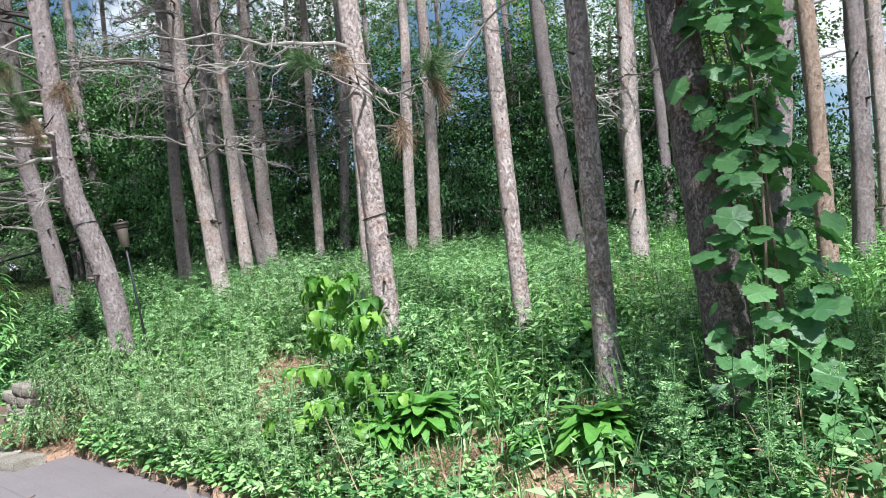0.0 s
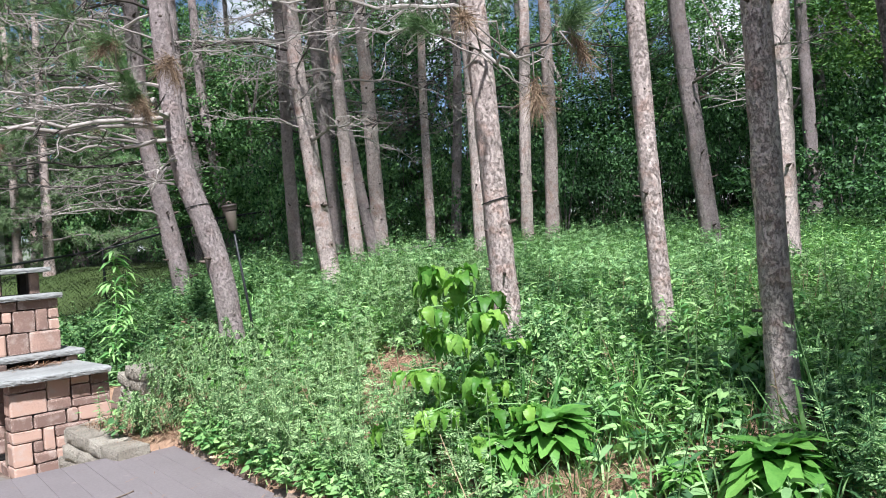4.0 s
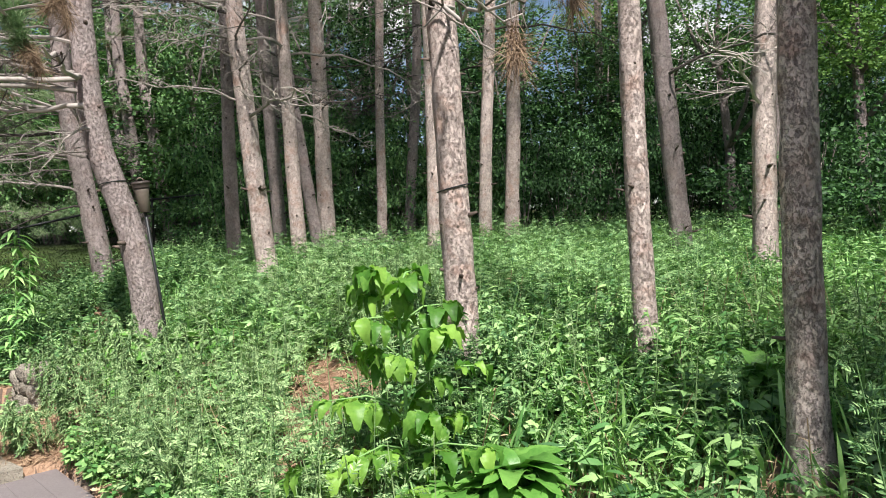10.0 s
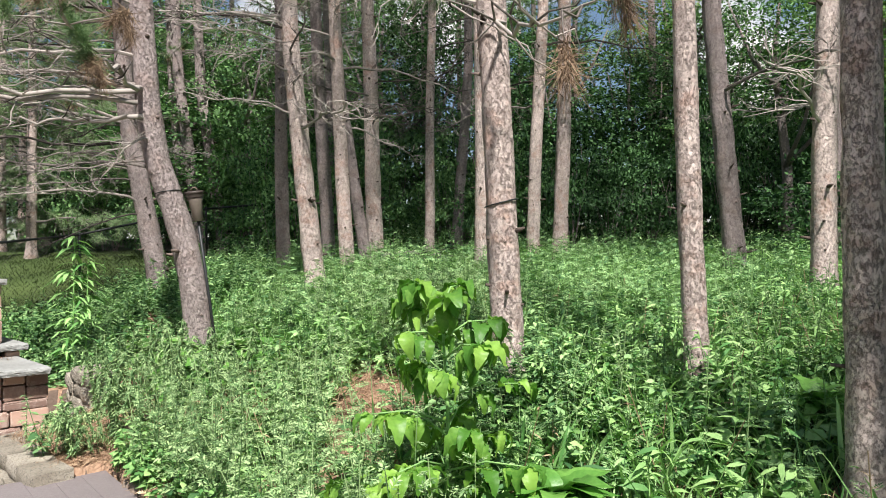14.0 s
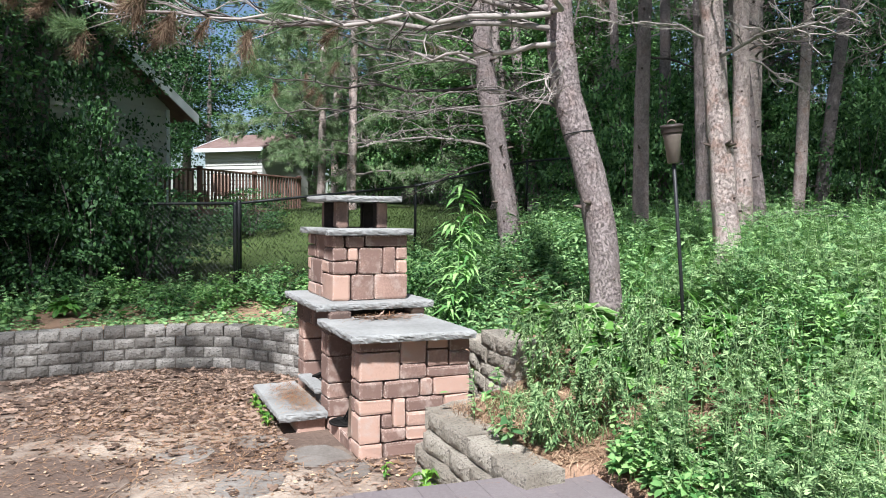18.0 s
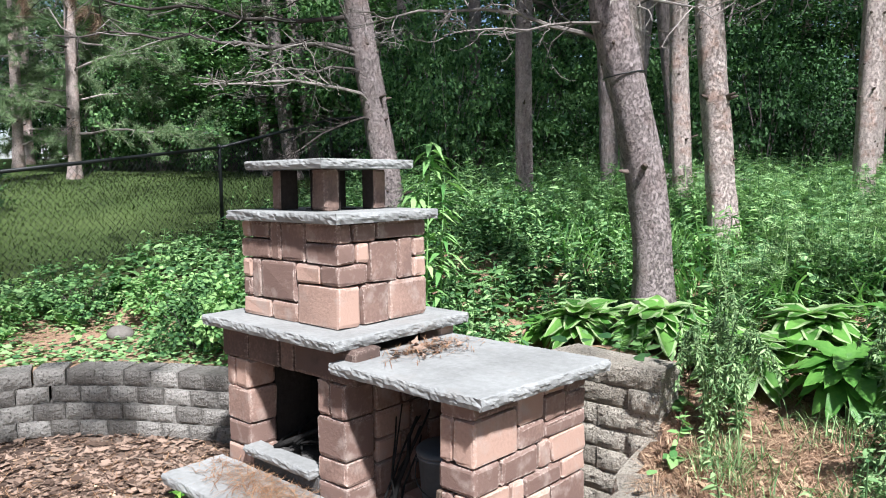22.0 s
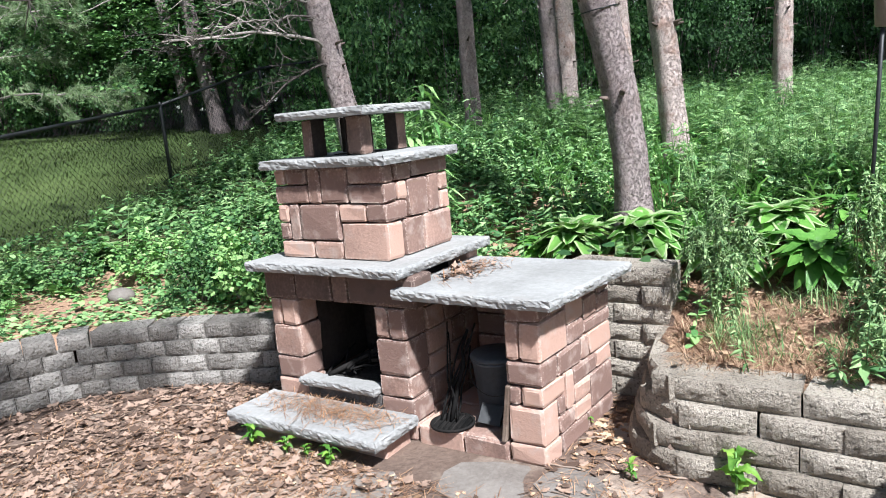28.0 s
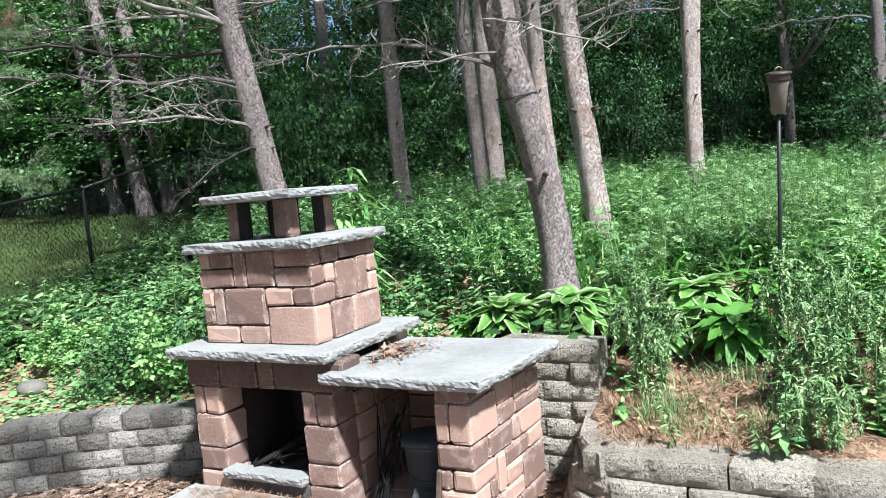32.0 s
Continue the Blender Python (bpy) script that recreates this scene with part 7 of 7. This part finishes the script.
for k in range(340):
    z = 2.55 * rv2.random() ** 0.9 + 0.02
    a = rv2.uniform(-2.9, 0.9)
    rr = rv2.uniform(0.13, 0.30) + (0.10 if z < 1.2 else 0.0) * rv2.random()
    ob = new("leaf", rv2.choice(VL))
    ob.parent = vine
    ob.matrix_basis = pose(-0.055 * z + rr * math.cos(a) + 0.06, rr * math.sin(a), z, rv2.uniform(-25, 25), rv2.uniform(15, 75), math.degrees(a) + rv2.uniform(-50, 50)) @ Matrix.Scale(rv2.uniform(0.32, 0.80), 4)

# small plants on the patio
for x, y, s in ((-4.98, 7.30, 1.0), (-7.09, 8.66, 0.6), (-6.90, 8.47, 0.42), (-6.80, 8.36, 0.35), (-6.68, 8.24, 0.45), (-5.35, 7.55, 0.4), (-5.30, 8.15, 0.3)):
    p = thing("seedling", pose(x, y, land_at(x, y), 0, 0, rh.uniform(0, 360)), "bright green seedling growing from the patio", "plant", "patio seedlings")
    for k in range(9):
        lf = new("leaf", rh.choice(SAP))
        lf.parent = p
        lf.matrix_basis = pose(0, 0, 0.02 + 0.018 * k * s, rh.uniform(-15, 15), -rh.uniform(5, 50), k * 137.5) @ Matrix.Scale(s * rh.uniform(0.5, 0.9), 4)
    tube("stem", [(0, 0, -0.01), (0.004, 0, 0.09 * s), (0, 0, 0.2 * s)], [0.005 * s + 0.001, 0.004 * s + 0.001, 0.002], GRASSY, p, 5)

# rock on the wall bed
bm = bmesh.new()
bmesh.ops.create_icosphere(bm, subdivisions=2, radius=0.09)
for v in bm.verts:
    v.co = Vector((v.co.x * 1.25, v.co.y, v.co.z * 0.75)) * (1 + 0.18 * noise.noise(v.co * 9))
rock = part("fieldstone", bm, FLAG, smooth=True)
rock.matrix_basis = pose(-8.17, 10.9, land_at(-8.17, 10.9) + 0.05)
tagged(rock, "small rounded grey fieldstone in the wall bed", "stone")

# flagstones in the patio
for x, y, r0 in ((-5.98, 7.80, 0.26), (-6.55, 7.95, 0.20), (-5.62, 7.62, 0.18), (-6.12, 7.20, 0.26), (-6.87, 7.50, 0.24), (-5.14, 8.02, 0.15)):
    r = random.Random(int(x * 100))
    n = 9
    vs = [(r0 * r.uniform(0.75, 1.1) * math.cos(2 * math.pi * k / n), r0 * r.uniform(0.7, 1.0) * math.sin(2 * math.pi * k / n)) for k in range(n)]
    verts = [(a, b, 0.008) for a, b in vs] + [(a * 1.03, b * 1.03, -0.05) for a, b in vs]
    ob = mesh_object("flagstone", verts, [tuple(range(n))] + [(k, n + k, n + (k + 1) % n, (k + 1) % n) for k in range(n)], FLAG)
    ob.matrix_basis = pose(x, y, land_at(x, y) - 0.003, 0, 0, r.uniform(0, 360))
    tagged(ob, "worn grey flagstone half buried in leaf litter", "paving stone", "patio flagstones")


# ---- litter ----
def litter(name, x, y, z, size, mat, label, curl=0.22):
    n = len(x)
    a = rv.uniform(0, 2 * np.pi, n)
    base = np.stack([x, y, z + 0.004 + rv.uniform(0, 0.010, n)], axis=1)
    way = np.stack([np.cos(a), np.sin(a), rv.normal(0.03, 0.10, n)], axis=1)
    nrm = np.stack([rv.normal(0, 0.2, n), rv.normal(0, 0.2, n), np.ones(n)], axis=1)
    L = size * rv.uniform(0.5, 1.5, n)
    way = unit(way)
    side = unit(np.cross(way, nrm))
    up = np.cross(side, way)
    half = ((0.0, 0.02), (0.16, 0.16), (0.28, 0.10), (0.42, 0.30), (0.55, 0.16), (0.70, 0.27), (0.82, 0.12))
    rim = half + ((1.0, 0.0),) + tuple((p, -q) for p, q in reversed(half))
    wide = rv.uniform(0.8, 1.5, n)
    roll, bend = rv.normal(0.5, 0.7, n) * curl * 5, rv.normal(0.35, 0.5, n)
    cols = [base + up * (L * 0.02)[:, None] + way * (L * 0.45)[:, None]]
    for p, q in rim:
        lift = L * (roll * q * q + bend * (p - 0.45) ** 2 * 0.8) + L * rv.normal(0, 0.02, n)
        cols.append(base + way * (L * p)[:, None] + side * (L * q * wide)[:, None] + up * lift[:, None])
    m = len(rim)
    verts = np.stack(cols, axis=1).reshape(-1, 3)
    i = np.arange(n)[:, None] * (m + 1)
    tri = np.concatenate([i + np.array([[0, 1 + k, 1 + (k + 1) % m]]) for k in range(m)], axis=1)
    tagged(link_mesh(name, fast_mesh(name, verts, tri.ravel(), np.full(n * m, 3)), mat), label, "leaf litter", kind="stuff")


def on_patio(n, x0, x1, y0, y1, centre, spread):
    x, y = rv.normal(centre[0], spread[0], n), rv.normal(centre[1], spread[1], n)
    low, far = inside_and_far(x, y)
    rel = (x + 6.261) * 0.7071 - (y - 8.254) * 0.7071, (x + 6.261) * 0.7071 + (y - 8.254) * 0.7071
    ok = low & (x > x0) & (x < x1) & (y > y0) & (y < y1) & ~((rel[0] > -1.1) & (rel[0] < 0.76) & (rel[1] > -0.25) & (rel[1] < 1.1))
    d = (x - DECK_CORNER[0]) * -DECK_EDGE[0] + (y - DECK_CORNER[1]) * -DECK_EDGE[1]
    ok &= d > 0.03
    return x[ok], y[ok]


x, y = on_patio(8500, -10.6, -4.9, 6.0, 10.0, (-7.6, 9.0), (1.35, 0.8))
litter("fallen_leaves", x, y, land(x, y), 0.046, DRY_LEAF, "brown dry leaves strewn over the patio")
x, y = on_patio(2600, -10.6, -4.7, 6.0, 10.0, (-6.6, 8.2), (1.5, 1.1))
litter("crumbled_leaves", x, y, land(x, y), 0.026, BED_LEAF, "crumbled pale leaves and bark bits on the patio")
x, y = on_patio(1500, -10.6, -4.7, 6.0, 10.0, (-7.4, 8.8), (1.4, 0.8))
litter("broad_fallen_leaves", x, y, land(x, y), 0.075, DRY_LEAF, "larger dry oak leaves lying on the patio", 0.15)
x, y = scatter(1500, -5.1, -3.2, 6.6, 8.9, 0.06)
litter("bed_leaves", x, y, land(x, y), 0.045, BED_LEAF, "dry leaves on the mulch bed")
x, y = scatter(1500, -3.6, 0.8, 2.6, 6.6, 0.02, lambda x, y, far: far < 0.8)
litter("deck_edge_leaves", x, y, land(x, y), 0.05, BED_LEAF, "dry leaves along the deck's edge")


def straw(name, x, y, z, label, mat):
    n = len(x)
    a = rv.uniform(0, 2 * np.pi, n)
    way = unit(np.stack([np.cos(a), np.sin(a), rv.normal(0, 0.10, n)], axis=1))
    base = np.stack([x, y, z + rv.uniform(0.004, 0.02, n)], axis=1)
    me = blades_mesh(name, base, way, rv.uniform(0.06, 0.14, n), np.full(n, 0.0032), rv.uniform(-0.1, 0.1, n))
    tagged(link_mesh(name, me, mat), label, "pine straw", kind="stuff")


x, y = on_patio(11000, -9.8, -4.9, 6.2, 9.9, (-6.9, 8.3), (1.2, 0.8))
straw("pine_straw", x, y, land(x, y), "fallen pine needles on the patio", NEEDLE_DRY)
x, y = scatter(36000, -5.1, -2.8, 6.3, 8.8, 0.06)
straw("bed_straw", x, y, land(x, y), "rust-coloured pine needles over the mulch bed", STRAW)
x, y = scatter(60000, -4.0, -0.8, 4.4, 8.3, 0.01, lambda x, y, far: np.any([np.hypot((x - p[0]) / p[2], (y - p[1]) / p[3]) < 1.1 for p in STRAW_PATCHES], axis=0))
straw("patch_straw", x, y, land(x, y), "rust-coloured pine needles in gaps between the weeds", STRAW)
x, y = scatter(22000, -3.6, 0.8, 2.6, 6.6, 0.01, lambda x, y, far: far < 0.9)
straw("deck_edge_straw", x, y, land(x, y), "rust-coloured pine needles between the weeds and the deck", STRAW)
u, v = rv.normal(-0.50, 0.3, 1100), rv.normal(-0.02, 0.09, 1100)
ok = (u > -1.05) & (u < -0.03) & (v > -0.24) & (v < 0.07)
u, v = u[ok], v[ok]
straw("hearth_straw", -6.261 + 0.7071 * (u + v), 8.254 + 0.7071 * (v - u), np.full(len(u), 0.166), "pine needles and bark bits on the hearth slab", NEEDLE_DRY)
u, v = rv.normal(0.12, 0.10, 420), rv.normal(0.52, 0.16, 420)
ok = (u > 0.04) & (u < 0.75) & (v > 0.06) & (v < 0.86)
u, v = u[ok], v[ok]
straw("counter_straw", -6.261 + 0.7071 * (u + v), 8.254 + 0.7071 * (v - u), np.full(len(u), 0.871), "pine needles gathered on the counter slab", NEEDLE_DRY)
u, v = rv.uniform(0.05, 0.28, 26), rv.uniform(0.28, 0.70, 26)
litter("counter_leaves", -6.261 + 0.7071 * (u + v), 8.254 + 0.7071 * (v - u), np.full(26, 0.871), 0.06, DRY_LEAF, "dark wet leaves on the counter slab")
rk = random.Random(14)
for k in range(46):
    x, y = rk.uniform(-9.0, -5.2), rk.uniform(6.9, 9.6)
    low, far = inside_and_far(np.array([x]), np.array([y]))
    u, v = ((x + 6.261) - (y - 8.254)) * 0.7071, ((x + 6.261) + (y - 8.254)) * 0.7071
    if not low[0] or far[0] < 0.15 or (-1.2 < u < 0.85 and -0.35 < v < 1.2):
        continue
    stick_thing("fallen_twig", pose(x, y, land_at(x, y) + 0.012, 0, rk.uniform(-3, 3), rk.uniform(0, 360)), rk.uniform(0.12, 0.4), rk.uniform(0.003, 0.007), STICK, "dry twig lying on the patio litter", "twig", "fallen twigs")
for along, across in ((0.55, 1.55), (1.0, 0.55), (1.9, 0.75), (1.4, 2.1), (2.4, 1.3)):
    p = deck_point(along, across, DECK_Z + 0.006)
    stick_thing("fallen_twig", Matrix.Translation(p) @ pose(0, 0, 0, 0, 0, rk.uniform(0, 360)), 0.16, 0.005, STICK, "dry twig lying on the deck boards", "twig", "fallen twigs")
n = 160
al, ac = rv.uniform(0.02, 5, n), rv.uniform(0.02, 2.6, n)
px = DECK_CORNER[0] + DECK_EDGE[0] * al + DECK_FAR[0] * ac
py = DECK_CORNER[1] + DECK_EDGE[1] * al + DECK_FAR[1] * ac
straw("deck_straw", px, py, np.full(n, DECK_Z), "scattered pine needles on the deck", NEEDLE_DRY)
n = 420
x, y = rv.normal(-5.28, 0.13, n), rv.normal(8.42, 0.32, n)
low, far = inside_and_far(x, y)
u = ((x + 6.261) - (y - 8.254)) * 0.7071
ok = low & (u > 0.80)
litter("leaf_drift", x[ok], y[ok], land(x[ok], y[ok]), 0.06, BED_LEAF, "drift of tan dry leaves between wall and fireplace")
x, y = scatter(1000, -5.0, -4.3, 7.2, 8.4, 0.09, lambda x, y, far: far < 0.34)
n = len(x)
a = rv.uniform(0, 2 * np.pi, n)
way = unit(np.stack([np.cos(a) * 0.35, np.sin(a) * 0.35, np.ones(n)], axis=1))
me = blades_mesh("dry_grass", np.stack([x, y, land(x, y) - 0.01], axis=1), way, rv.uniform(0.05, 0.15, n), rv.uniform(0.003, 0.005, n), rv.uniform(0.2, 0.8, n))
tagged(link_mesh("dry_grass", me, STRAW), "thin dry grass behind the wall's cap blocks", "grass", kind="stuff")
